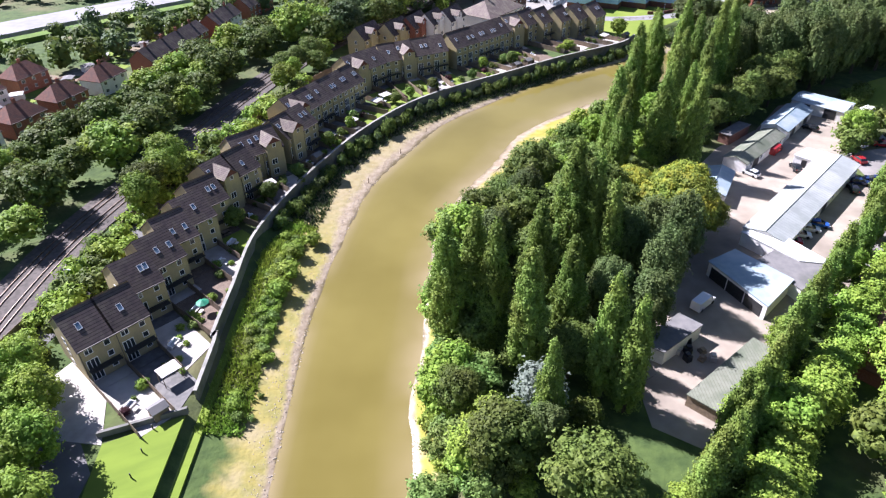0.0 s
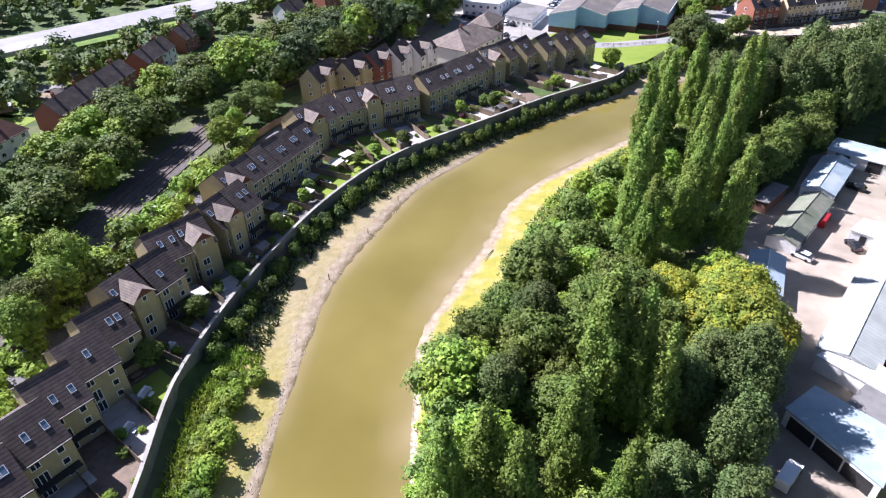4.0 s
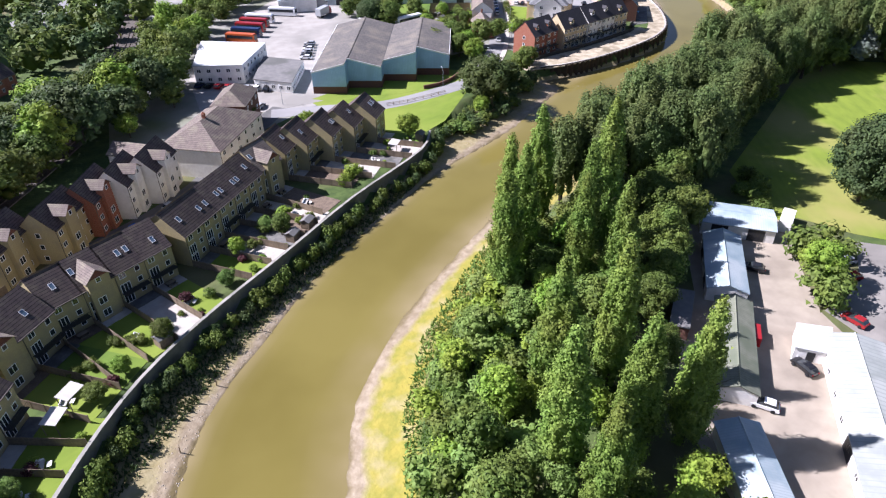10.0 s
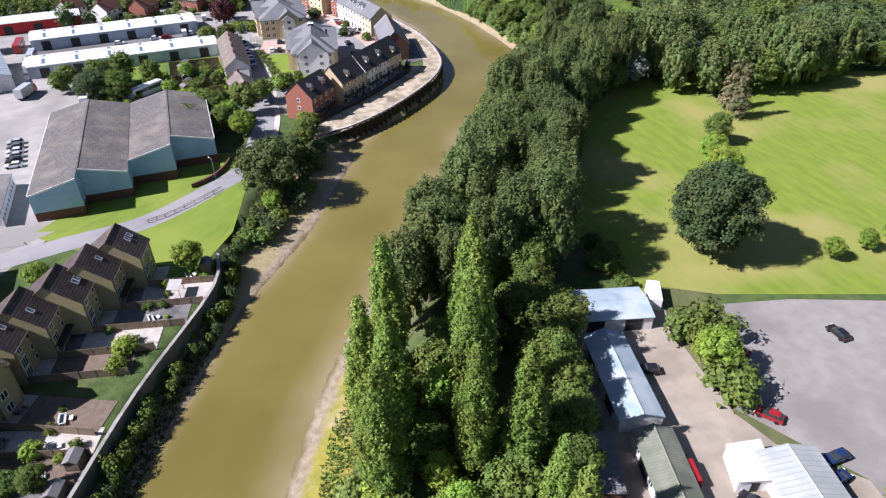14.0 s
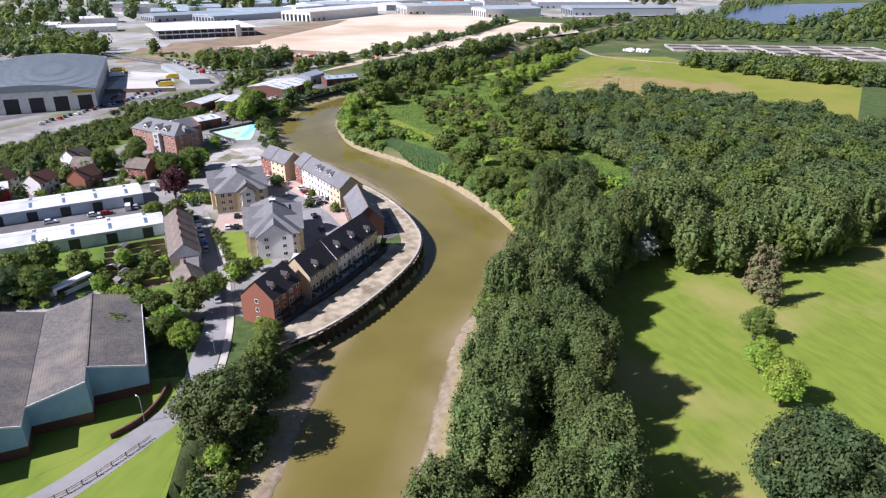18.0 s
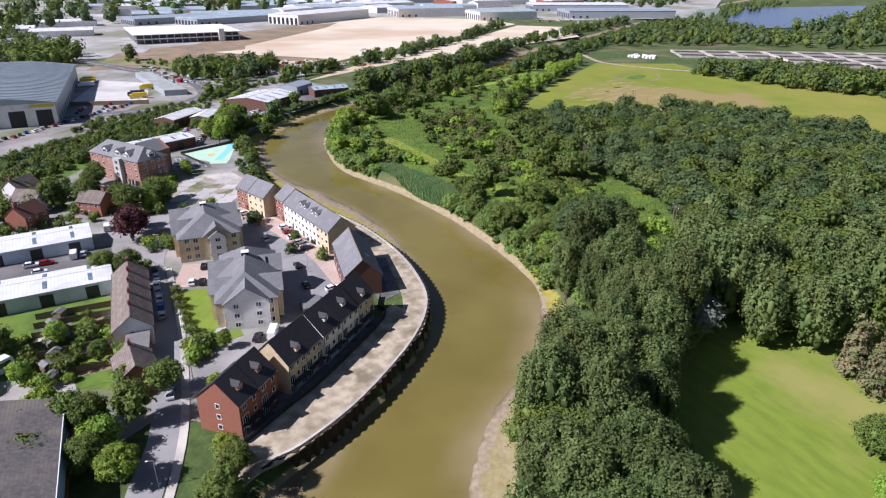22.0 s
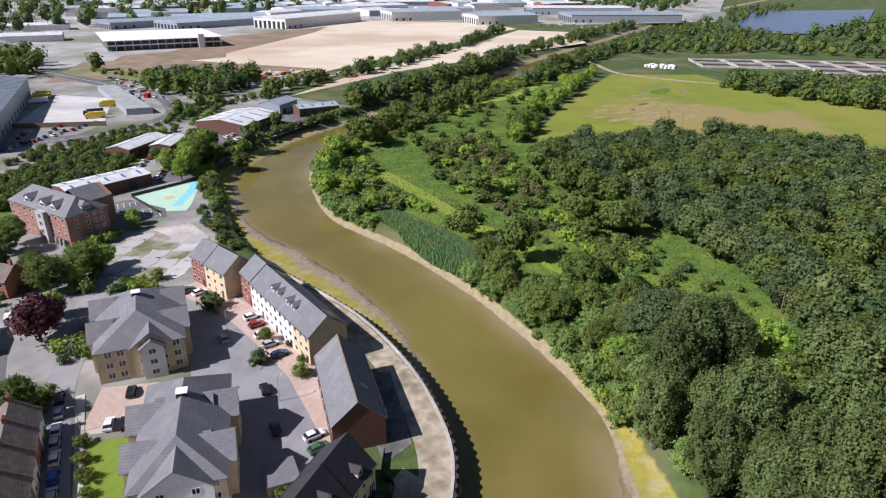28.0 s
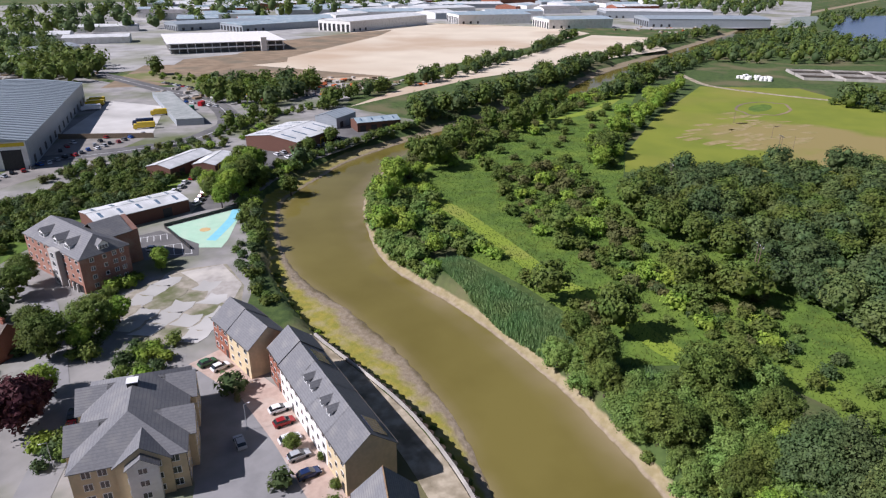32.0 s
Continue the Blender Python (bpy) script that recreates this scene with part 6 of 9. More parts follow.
def car_deck(x, y, heading, L, D):
    """An open car park of three decks on columns."""
    ob = thing("car_deck", x, y, LZ, heading, "open white multi-level car deck on columns", "car park")
    part("deck", Shape().box(0, -D / 2, 0, L, D / 2, 0.5).mesh("deck", FELT), ob, pose(0, 0, 4.4))
    part("roof", Shape().box(-1, -D / 2 - 1, 0, L + 1, D / 2 + 1, 0.7).mesh("roof", WHITE), ob, pose(0, 0, 9.6), "bright white flat roof deck")
    part("parapet", Shape().box(0, -D / 2 - 0.3, 0.3, L, -D / 2, 1.5).mesh("parapet", FRAME), ob, pose(0, 0, 4.4))
    for k in range(15):
        for side in (-1, 1):
            part("column", cached("dcol", lambda: Shape().box(-0.35, -0.35, -0.3, 0.35, 0.35, 9.6).mesh("column", FRAME)), ob, pose(2 + (L - 4) * k / 14, side * (D / 2 - 1.2), 0))
    # Added dark block: gives the open levels their deep shade.
    part("core", Shape().box(0, 0, 0, L - 4, D - 8, 9.8).mesh("core", FELT), ob, pose(2, -D / 2 + 6, 0), "dark solid block standing for the shade between the decks")
    part("stair_tower", Shape().box(L - 26, -D / 2 - 4, -0.3, L - 20, -D / 2 + 4, 14).mesh("stair_tower", WHITE), ob, label="white stair tower")


car_deck(520, 957, -26, 117, 112)

# ---- roads, yards, lawns ----
area("yard", [(30, 62), (36, 58), (58, 78), (75, 93), (101, 127), (99, 140), (101, 147), (112, 161), (118, 166), (120, 172), (108, 182), (99, 178), (86, 162), (72, 152), (62, 140), (56, 122), (48, 104), (40, 90), (30, 78)], YARD, LZ + 0.05, 0.3, "pale dusty concrete yard", "yard")
area("car_park", [(101, 128), (102, 147), (116, 150), (126.5, 158.2), (136.4, 148.5), (150, 131), (150, 100), (90, 84), (76, 90), (84, 108)], CARPARK, LZ + 0.07, 0.3, "worn grey tarmac car park", "car park")
area("park_field", [(129, 160), (124, 170), (117, 172), (128, 192), (160, 208), (214, 236), (262, 200), (300, 150), (420, 60), (420, -60), (160, -60), (152, 98), (152, 132), (138, 149)], PARK, LZ + 0.04, 0.3, "bright mown park grass", "grass")
area("depot_yard", [(22, 290), (40, 283), (60, 283), (82, 330), (118, 312), (126, 330), (104, 352), (116, 400), (110, 432), (92, 426), (62, 392), (46, 362), (36, 342), (24, 322)], DEPOT, LZ + 0.05, 0.3, "pale concrete depot yard", "yard")
area("warehouse_lawn", [(54, 286), (60, 279.5), (69.9, 280.6), (74.3, 278), (80.5, 276.5), (88.3, 276.2), (98, 278.4), (105, 285), (101, 288), (82, 291), (66, 290)], LAWN, LZ + 0.06, 0.3, "bright mown lawn below the warehouse", "lawn")
area("drive_verge", [(52, 287), (59, 262), (70, 246), (82, 252), (98, 268), (107, 284), (100, 291), (80, 292)], LAWN, LZ + 0.04, 0.3, "mown verge beside the drive", "lawn")
ribbon("retaining_wall", smooth([(87.5, 276.6), (93, 276.6), (98.6, 278.8), (104, 283)]), 0.4, DARKBRICK, LZ + 1.2, 1.5, "dark low retaining wall beside the lawn", "wall")
area("riverside_lawn", [(60, 258), (73.1, 270.6), (77.4, 269.6), (84.6, 270), (92, 270.6), (97, 270), (92, 262), (82, 254), (71, 246.5)], LAWN, LZ + 0.06, 0.3, "mown riverside lawn", "lawn")
area("end_lawn", [(-50, 61), (-39.5, 66), (-39.5, 30), (-48, 30), (-49, 52)], LAWN, LZ + 0.06, 0.3, "mown lawn beside the path", "lawn")
area("end_turning", [(-60, 40), (-49.5, 40), (-49.5, 56), (-53, 61), (-60, 66)], TARMAC, LZ + 0.08, 0.3, "grey tarmac turning place", "road")
area("end_paving", [(-66, 70), (-58, 62), (-50, 60.8), (-53, 70), (-62, 78)], CONCRETE, LZ + 0.09, 0.3, "pale paving beside the end house", "pavement")
area("flood_path", [(-38.6, 30), (-36.8, 30), (-36.8, 70), (-37.6, 96), (-38.6, 96), (-38.6, 70)], LAWN, 2.35, 0.5, "narrow grass path below the flood wall", "path")
ribbon("riverside_drive", smooth([(40, 281), (56, 276), (72, 270.8), (92, 272.5), (104, 276), (116, 287), (128, 299), (146, 327), (166, 363), (180, 382), (186, 400), (196, 428), (200, 450), (190, 480)]), 6.2, ROADMAT, LZ + 0.08, 0.3, "grey asphalt street", "road")
ribbon("pavement", smooth([(109, 274.5), (120, 285), (132, 299), (150, 326), (170, 361)]), 1.6, CONCRETE, LZ + 0.18, 0.3, "pale kerbed pavement", "pavement")
ribbon("lane", smooth([(180, 382), (196, 387), (206, 392)]), 6.0, ROADMAT, LZ + 0.085, 0.3, "grey asphalt side street", "road")
ribbon("close_road", smooth([(172, 300), (182, 308), (190, 320), (197, 334), (203, 350), (207, 366), (209, 384)]), 6.5, ROADMAT, LZ + 0.09, 0.3, "asphalt close between the houses", "road")
area("close_court", [(166, 307), (180, 303), (192, 312), (204, 338), (212, 366), (212, 384), (204, 388), (197, 374), (190, 352), (184, 344), (182, 334)], ROADMAT, LZ + 0.07, 0.3, "asphalt court beside the flats", "road")
area("pink_paving", [(186, 306), (189, 304), (204, 325), (206, 330), (216, 361), (218, 386), (209, 386), (209, 366), (205, 350), (199, 331)], BLOCKPAVE, LZ + 0.1, 0.3, "pink block-paved parking bays", "paving")
area("flat_parking", [(163, 349), (172, 341), (182, 352), (174, 360)], BLOCKPAVE, LZ + 0.09, 0.3, "block-paved parking in front of the flats", "paving")
area("flat_lawn", [(150, 316), (158, 313), (170, 339), (163, 346), (156, 334)], LAWN, LZ + 0.1, 0.3, "mown lawn beside the flats", "lawn")
prom = [p for p in EDGE_LINE if p.x > 126 and p.y < 380]
ribbon("promenade", [p + Vector((-2.5, 3.0)) if p.x < 185 else p + Vector((-4.2, 1.2)) for p in prom], 6.5, PATHMAT, LZ + 0.06, 0.3, "rough pale riverside promenade", "path")
area("promenade_ground", [(131, 275.2), (139, 273.6), (156, 274), (181, 279.6), (190, 284), (191, 293.6), (186.5, 293.2), (184, 290.6), (158, 284.6), (146, 283.2), (132, 281.8)], PATHMAT, LZ + 0.055, 0.3, "rough pale riverside ground", "path")
ribbon("deck_fence", smooth([(132.6, 281.9), (146, 283.3), (158, 284.7), (184, 290.7), (187, 295.2), (192, 298.6)]), 0.14, DARKMETAL, LZ + 1.3, 1.5, "dark fence between terrace decks and promenade", "fence")
# House shade is painted into the dark tone of this yard and the decks.
area("house_terrace", [(190, 297), (197, 296), (213, 314), (207, 321), (198, 309)], DARKPAVE, LZ + 0.064, 0.3, "yard behind the brick house, darkened for house shade", "paving")
area("terrace_decks", [(132.6, 282.0), (146, 283.4), (158, 284.8), (184, 290.8), (182, 296), (158, 291), (132, 287)], DARKPAVE, LZ + 0.05, 0.3, "paved decks before the riverside row, darkened for house shade", "paving")
area("town_ground", [(-6, 250), (60, 284), (100, 300), (128, 302), (134, 290), (186, 300), (206, 320), (216, 340), (224, 372), (226, 392), (238, 404), (252, 424), (268, 446), (290, 474), (322, 492), (430, 512), (430, 575), (500, 640), (380, 740), (372, 830), (300, 1000), (150, 1000), (60, 640), (20, 430), (0, 330)], ESTATE, LZ + 0.025, 0.3, "worn grey town ground with weedy patches", "ground")
area("estate_ground", [(380, 830), (500, 820), (960, 1040), (1070, 790), (1130, 660), (1330, 500), (2300, 700), (2400, 1900), (500, 2000), (300, 1010)], HAZEGROUND, LZ + 0.025, 0.3, "grey ground of the works estate, lightened for haze", "ground")
area("waste_ground", [(212, 428), (232, 434), (245, 426), (240, 410), (232, 400), (213, 393), (206, 404)], WASTE, LZ + 0.05, 0.3, "cracked pale waste ground with weeds", "waste ground")
area("waste_tarmac", [(233, 431), (244, 426.5), (240, 411), (231, 403), (228.5, 411), (232.5, 421)], CONCRETE, LZ + 0.07, 0.3, "smooth pale grey worn concrete on the waste ground", "waste ground")
waste_rnd = random.Random(41)
waste_poly = [(212, 428), (232, 434), (245, 426), (240, 410), (232, 400), (213, 393), (206, 404)]
for i in range(8):
    for j in range(8):
        u, v_ = 204 + 6.0 * i, 389 + 6.2 * j
        x, y = 225 + (u - 225) * 0.91 - (v_ - 413) * 0.42, 413 + (u - 225) * 0.42 + (v_ - 413) * 0.91
        if not inside(waste_poly, x, y) or x > 233 or waste_rnd.random() < 0.2:
            continue
        q = [(x + 2.9 * a * waste_rnd.uniform(0.75, 1.03) - 2.9 * b * 0.42, y + 2.9 * a * 0.42 + 2.9 * b * waste_rnd.uniform(0.75, 1.0)) for a, b in ((-1, -1), (0.2, -1.2), (1.3, -0.9), (0.8, 0.1), (1.1, 1), (-0.2, 0.7), (-1.2, 1.1))]
        area("concrete_slab", q, waste_rnd.choice((PALECON, WASTE, PALECON)), LZ + 0.075 + 0.003 * waste_rnd.randrange(9), 0.1, "pale cracked concrete slab on the waste ground", "slab")
area("playground", [(248.5, 467.4), (278, 464.6), (256, 442), (251, 438), (244.6, 445.4)], PLAY, LZ + 0.06, 0.3, "mint green playground surface", "playground")
ribbon("playground_stripe", smooth([(274.5, 464.5), (268, 457.5), (259, 450.5), (252, 445.6)]), 3.2, PLAYBLUE, LZ + 0.08, 0.05, "pale blue painted stripe on the playground", "painted stripe")
for x, y, r in ((256, 455.4, 1.9),):
    area("playground_spot", [(x + r * math.cos(a * 0.785), y + r * math.sin(a * 0.785)) for a in range(8)], PLAYORANGE, LZ + 0.09, 0.05, "orange painted playground spot", "painted spot")
area("flats_parking", [(228, 449), (243, 438), (248, 446), (246, 466), (234, 468)], TARMAC, LZ + 0.07, 0.3, "tarmac parking beside the brick flats", "car park")
area("units_yard", [(262, 474), (300, 505), (312, 520), (330, 508), (345, 502), (296, 484), (280, 468)], TARMAC, LZ + 0.05, 0.3, "tarmac yard of the brick units", "yard")
area("units_yard_far", [(318, 500), (352, 505), (420, 512), (420, 530), (376, 548), (320, 520)], TARMAC, LZ + 0.06, 0.3, "tarmac yard of the far units", "yard")
area("street_gardens", [(60, 330), (120, 330), (133, 310), (150, 345), (150, 360), (100, 385), (90, 360)], MEADOW, LZ + 0.03, 0.3, "overgrown back gardens", "garden")
for k in range(14):
    u, w_ = k % 7, k // 7
    x, y = 146 - 2.5 * u - 8 * w_, 350 - 4.4 * u + 4.2 * w_
    area("garden_bed", [(x, y), (x - 6, y + 3.2), (x - 7.4, y + 0.6), (x - 1.4, y - 2.6)], (SOIL, MEADOW, DARKPAVE, CONCRETE, LAWN)[k % 5], LZ + 0.07, 0.3, "small plot in the back gardens", "garden")
area("works_yard", [(100, 400), (160, 372), (170, 392), (112, 420)], TARMAC, LZ + 0.06, 0.3, "tarmac yard between the long units", "yard")
ribbon("railway_bed", smooth([(-82, -40), (-81, 60), (-80, 110), (-72, 149), (-61, 195), (-46, 236), (-21, 277), (-4, 312), (4, 350), (14, 400), (34, 470), (66, 540), (70, 600)]), 11, BALLAST, LZ + 0.3, 0.5, "dark stone railway bed", "railway")
rail_line = smooth([(-82, -40), (-81, 60), (-80, 110), (-72, 149), (-61, 195), (-46, 236), (-21, 277), (-4, 312), (4, 350), (14, 400)], 8)
for off in (-3.0, -1.56, 1.2, 2.64):
    line = []
    for a, b in zip(rail_line[:-1], rail_line[1:]):
        d = (b - a).normalized()
        line.append(a + Vector((-d.y, d.x)) * off)
    ribbon("rail", line, 0.16, RUST, LZ + 0.52, 0.2, "rusty steel rail", "rail", "structure")
ribbon("main_road", smooth([(-330, 120), (-240, 200), (-180, 265), (-126, 312), (-70, 360), (0, 440), (40, 520), (60, 640), (40, 800), (-40, 1000), (-60, 1400)]), 20, ROADMAT, LZ + 2.2, 2.4, "wide pale dual carriageway", "road")
ribbon("main_road_verge", smooth([(-325, 105), (-235, 185), (-170, 250), (-116, 297), (-58, 346), (10, 428)]), 6, MEADOW, LZ + 1.8, 2.0, "grassy road verge", "verge")
ribbon("road_line", smooth([(235, 594), (306, 571), (340, 580), (360, 598), (382, 650), (386, 722), (390, 829)]), 0.35, WHITEPAINT, LZ + 0.09, 0.03, "worn white line along the estate road", "road marking")
ribbon("estate_road", smooth([(60, 586), (160, 590), (235, 594), (306, 571), (340, 580), (360, 598), (382, 650), (386, 722), (390, 829), (380, 920)]), 13, TARMAC, LZ + 0.08, 0.3, "asphalt estate road", "road")
area("service_yard", [(281, 632), (342, 705), (356, 662), (310, 593)], PALECON, LZ + 0.1, 0.3, "white concrete lorry yard", "yard")
area("lorry_park", [(170, 560), (230, 572), (278, 622), (306, 592), (262, 566), (200, 548)], CARPARK, LZ + 0.06, 0.3, "tarmac yard by the warehouse", "yard")
ribbon("yard_wall", [(277, 624), (310, 590)], 0.4, WOOD, LZ + 2.6, 2.8, "long brown yard wall", "wall")
area("building_site", [(500, 815), (960, 1035), (1060, 790), (1000, 704), (530, 634), (470, 672)], SAND, LZ + 0.05, 0.3, "broad bare sand-coloured building site", "building site")
area("site_strip", [(432, 574), (575, 584), (880, 546), (1000, 620), (980, 690), (760, 640), (560, 612)], SAND, LZ + 0.06, 0.3, "bare strip beside the old railway", "building site")
area("estate_verge", [(398, 810), (402, 722), (398, 650), (412, 620), (436, 628), (446, 695), (438, 752), (424, 808)], VERGE, LZ + 0.09, 0.3, "rough green verge beside the estate road", "verge")
area("hedge_ground", [(100, 466), (180, 464), (230, 494), (266, 496), (314, 540), (300, 556), (218, 536), (100, 506)], MEADOW, LZ + 0.055, 0.3, "rough green strip under the hedgerows", "verge")
area("site_edge", [(456, 830), (485, 785), (540, 776), (560, 800), (777, 890), (856, 940), (758, 945), (643, 930), (542, 860), (485, 862)], SOIL, LZ + 0.1, 0.3, "churned brown soil along the building site", "building site")
area("site_soil", [(360, 760), (480, 690), (540, 640), (500, 800), (440, 850)], SOIL, LZ + 0.06, 0.3, "stripped brown soil", "building site")
area("dry_field", [(412, 377), (440, 390), (527, 412), (660, 432), (700, 372), (640, 308), (620, 200), (445, 188), (470, 287), (440, 320)], FIELD, LZ + 0.05, 0.3, "dry yellow-green meadow", "field")
ring = [(602 + 25 * math.cos(a * 0.449) * (1 + 0.12 * math.sin(3 * a)), 371 + 15 * math.sin(a * 0.449)) for a in range(15)]
ribbon("dry_hollow", smooth(ring), 1.7, SOIL, LZ + 0.12, 0.2, "dry bare ring round a hollow in the meadow", "hollow")
area("meadow_hollow", [(602 + 15 * math.cos(a * 0.449), 373 + 6 * math.sin(a * 0.449)) for a in range(14)], MEADOW, LZ + 0.09, 0.2, "rough green hollow in the meadow", "hollow")
streak_rnd = random.Random(12)
for k in range(46):
    x, y = 488 + streak_rnd.uniform(0, 86), 330 + streak_rnd.uniform(0, 56)
    w_, h_ = streak_rnd.uniform(3, 9), streak_rnd.uniform(0.8, 2.2)
    area("dry_patch", [(x - w_, y - h_ + 2), (x, y - 1.6 * h_), (x + w_, y - h_ - 2), (x + w_ * 0.7, y + h_ - 2), (x - w_ * 0.2, y + h_ * 1.3), (x - w_ * 0.9, y + h_ + 2)], DRYSOIL, LZ + 0.08 + 0.004 * (k % 9), 0.1, "bare dry patch in the meadow", "bare patch")
area("scrub_meadow", [(262, 256), (268, 247), (308, 244), (318, 266), (344, 298), (364, 346), (404, 374), (440, 390), (520, 428), (640, 470), (440, 470), (364, 456), (340, 440), (318, 412), (297, 378), (290, 350), (280, 322), (270, 312), (288, 292), (284, 272)], MEADOW, LZ + 0.05, 0.3, "rough green meadow", "meadow")
ribbon("meadow_track", smooth([(282, 296), (284, 307), (295, 330), (298, 345), (311, 372), (324, 400), (334, 428), (350, 446), (430, 462), (540, 452), (690, 490)]), 6.5, TRACK, LZ + 0.1, 0.2, "bright mown track", "track")
ribbon("field_track", smooth([(722, 476), (690, 450), (668, 428), (660, 390), (662, 340)]), 5.0, PATHMAT, LZ + 0.1, 0.2, "pale gravel track", "track")
area("solar_farm", [(1116, 406), (1240, 453), (1640, 512), (1920, 300), (1500, 290), (1166, 343)], SOLARFARM, LZ + 1.6, 0.3, "blue rows of a solar farm", "solar farm")
for i in range(7):
    for j in range(4):
        if j > 1 and i < 3:
            continue
        x, y = 792 + 0.48 * 31 * i - 0.877 * 27 * j, 404 - 0.877 * 31 * i - 0.48 * 27 * j
        ob = thing("settling_tank", x, y, LZ, -61.3, "long open concrete settling tank with dark water", "tank", "settling tanks")
        part("basin", cached("basin", lambda: Shape().box(0.6, -23.4, -0.3, 28.4, -0.6, 0.8).mesh("basin", SLUDGE)), ob)
        for k in range(4):
            part("wall", cached(("tankwall", k), lambda: Shape().box(*((0, -24, -0.3, 29, -23.3, 2.0), (0, -0.7, -0.3, 29, 0, 2.0), (0, -23.3, -0.3, 0.7, -0.7, 2.0), (28.3, -23.3, -0.3, 29, -0.7, 2.0))[k]).mesh("wall", CONCRETE)), ob)
bale_rnd = random.Random(8)
for k in range(26):
    ob = tagged(new("wrapped_bale", cached("bale", lambda: Shape().tube(0, 0, 0, 1.9, 1.5, 1.4, 9).tube(0, 0, 1.9, 2.1, 1.4, 0.9, 9).mesh("wrapped_bale", WHITE))), "white wrapped bale in a heap by the tanks", "bale", "bales by the tanks")
    ob.matrix_basis = pose(727 + bale_rnd.uniform(-9, 9), 412 + bale_rnd.uniform(-14, 12), LZ, 0, 0, bale_rnd.uniform(0, 90))
area("far_water", [(1282, 530), (1400, 545), (1563, 580), (1654, 550), (1378, 503)], WATER, LZ + 0.1, 0.2, "distant basin of water", "water")
for x, y, w_, h_ in ((131, 116, 8, 5), (115, 118, 6, 2.5), (121, 108, 7, 3)):
    area("tarmac_patch", [(x - w_ / 2, y - h_ / 2), (x + w_ * 0.4, y - h_ * 0.6), (x + w_ / 2, y + h_ * 0.4), (x - w_ * 0.4, y + h_ / 2)], ROADMAT, LZ + 0.075, 0.02, "asphalt-coloured patch on the tarmac", "patch")
for x0, y0, x1, y1, n_, dx, dy in ((236.5, 465.5, 245.8, 461.6, 6, -2.3, -4.3), (233.4, 456.0, 244.6, 450.6, 6, -2.0, -4.2), (234.6, 447.4, 242.4, 440.6, 5, 1.9, 4.0)):
    ribbon("bay_line", [(x0, y0), (x1, y1)], 0.2, WHITEPAINT, LZ + 0.086, 0.03, "white parking bay line", "road marking")
    for k in range(n_):
        x, y = x0 + (x1 - x0) * k / (n_ - 1), y0 + (y1 - y0) * k / (n_ - 1)
        ribbon("bay_line", [(x, y), (x + dx, y + dy)], 0.2, WHITEPAINT, LZ + 0.088, 0.03, "white parking bay line", "road marking")

# ---- the suburb beyond the railway ----
for k, (x, y, a) in enumerate(((-124, 158, 62), (-118.5, 172, 66), (-113.5, 187, 68), (-108, 203, 70), (-99.5, 220, 76), (-97.3, 229, 76), (-95.1, 238, 76), (-92.9, 247, 76), (-88.5, 262, 76), (-86.3, 271, 76), (-82, 287, 72), (-79, 297, 72), (-140, 190, 66), (-135, 206, 66), (-150, 172, 60), (-46, 318, 50), (-32, 340, 45))):
    half = 5.6 if k < 4 or k > 11 else 4.5
    c, s_ = math.cos(radians(a)) * half, math.sin(radians(a)) * half
    house(x - c, y - s_, x + c, y + s_, 8.5, 5.0, 8.4, BRICK if k % 3 else WHITE, REDROOF if k < 4 or 11 < k < 15 else TILE, "suburban house with tiled roof and chimney", "house", "suburban houses", 2, 3, hip=3.0 if k < 4 or 11 < k < 15 else 0.0, name="suburban_house", extras=(("chimney", half),), back=k < 4)
for k in range(18):
    x, y = -126 + 1.9 * k + (k % 3) * 4 - 6, 176 + 6.2 * k
    area("suburb_garden", [(x, y), (x - 13, y + 4.5), (x - 15, y - 1), (x - 2, y - 5.4)], (LAWN, SOIL, DARKPAVE, LAWN, MEADOW)[k % 5], LZ + 0.07, 0.3, "long back garden of a suburban house", "garden")
    if k % 2:
        far_shed(x - 8, y, 20 + 40 * (k % 3), 3.6, 2.6, 2.1, WOOD if k % 4 == 1 else WHITE, FELT if k % 3 else WHITEROOF, "small garden shed behind the houses")

# ---- planting ----
bank = [p for p in RIGHT_LINE]


def strip(line, lo, hi, a, b):
    """The area between two offsets to the right of a line, from index a to b of it."""
    left, right = [], []
    for i in range(a, b):
        d = (line[i + 1] - line[i]).normalized()
        nrm = Vector((d.y, -d.x))
        left.append(tuple(line[i] + nrm * lo))
        right.append(tuple(line[i] + nrm * hi))
    return left + right[::-1]


# wood between the river and the yard
plant([(7, 50), (4, 96), (40, 96), (34, 88), (27, 72), (27, 50)], 6.0, (("midoak", 7), ("midlime", 1)), 11, 0.36, 0.56, stuff="undergrowth")
plant([(8, 98), (9, 118), (54, 122), (44, 102), (40, 97)], 6.4, (("oak", 5), ("row", 1)), 56, 0.7, 0.95)
for x, y, k in ((19.5, 129, 1.05), (18, 111, 1.0), (27, 119, 0.95), (13, 120, 0.8), (33, 124, 0.9)):
    tree("oak", x, y, k)
for x, y, k in ((4, 107, 1.25), (3, 66, 0.95), (8, 113, 1.0), (4.5, 98, 1.0)):
    tree("willow", x, y, k)
plant([(8, 118), (24, 152), (40, 172), (58, 186), (74, 197), (100, 186), (84, 168), (68, 156), (58, 142), (52, 120)], 5.4, (("midoak", 5), ("midlime", 2), ("midwillow", 3)), 51, 0.42, 0.74, stuff="undergrowth", low=3.4)
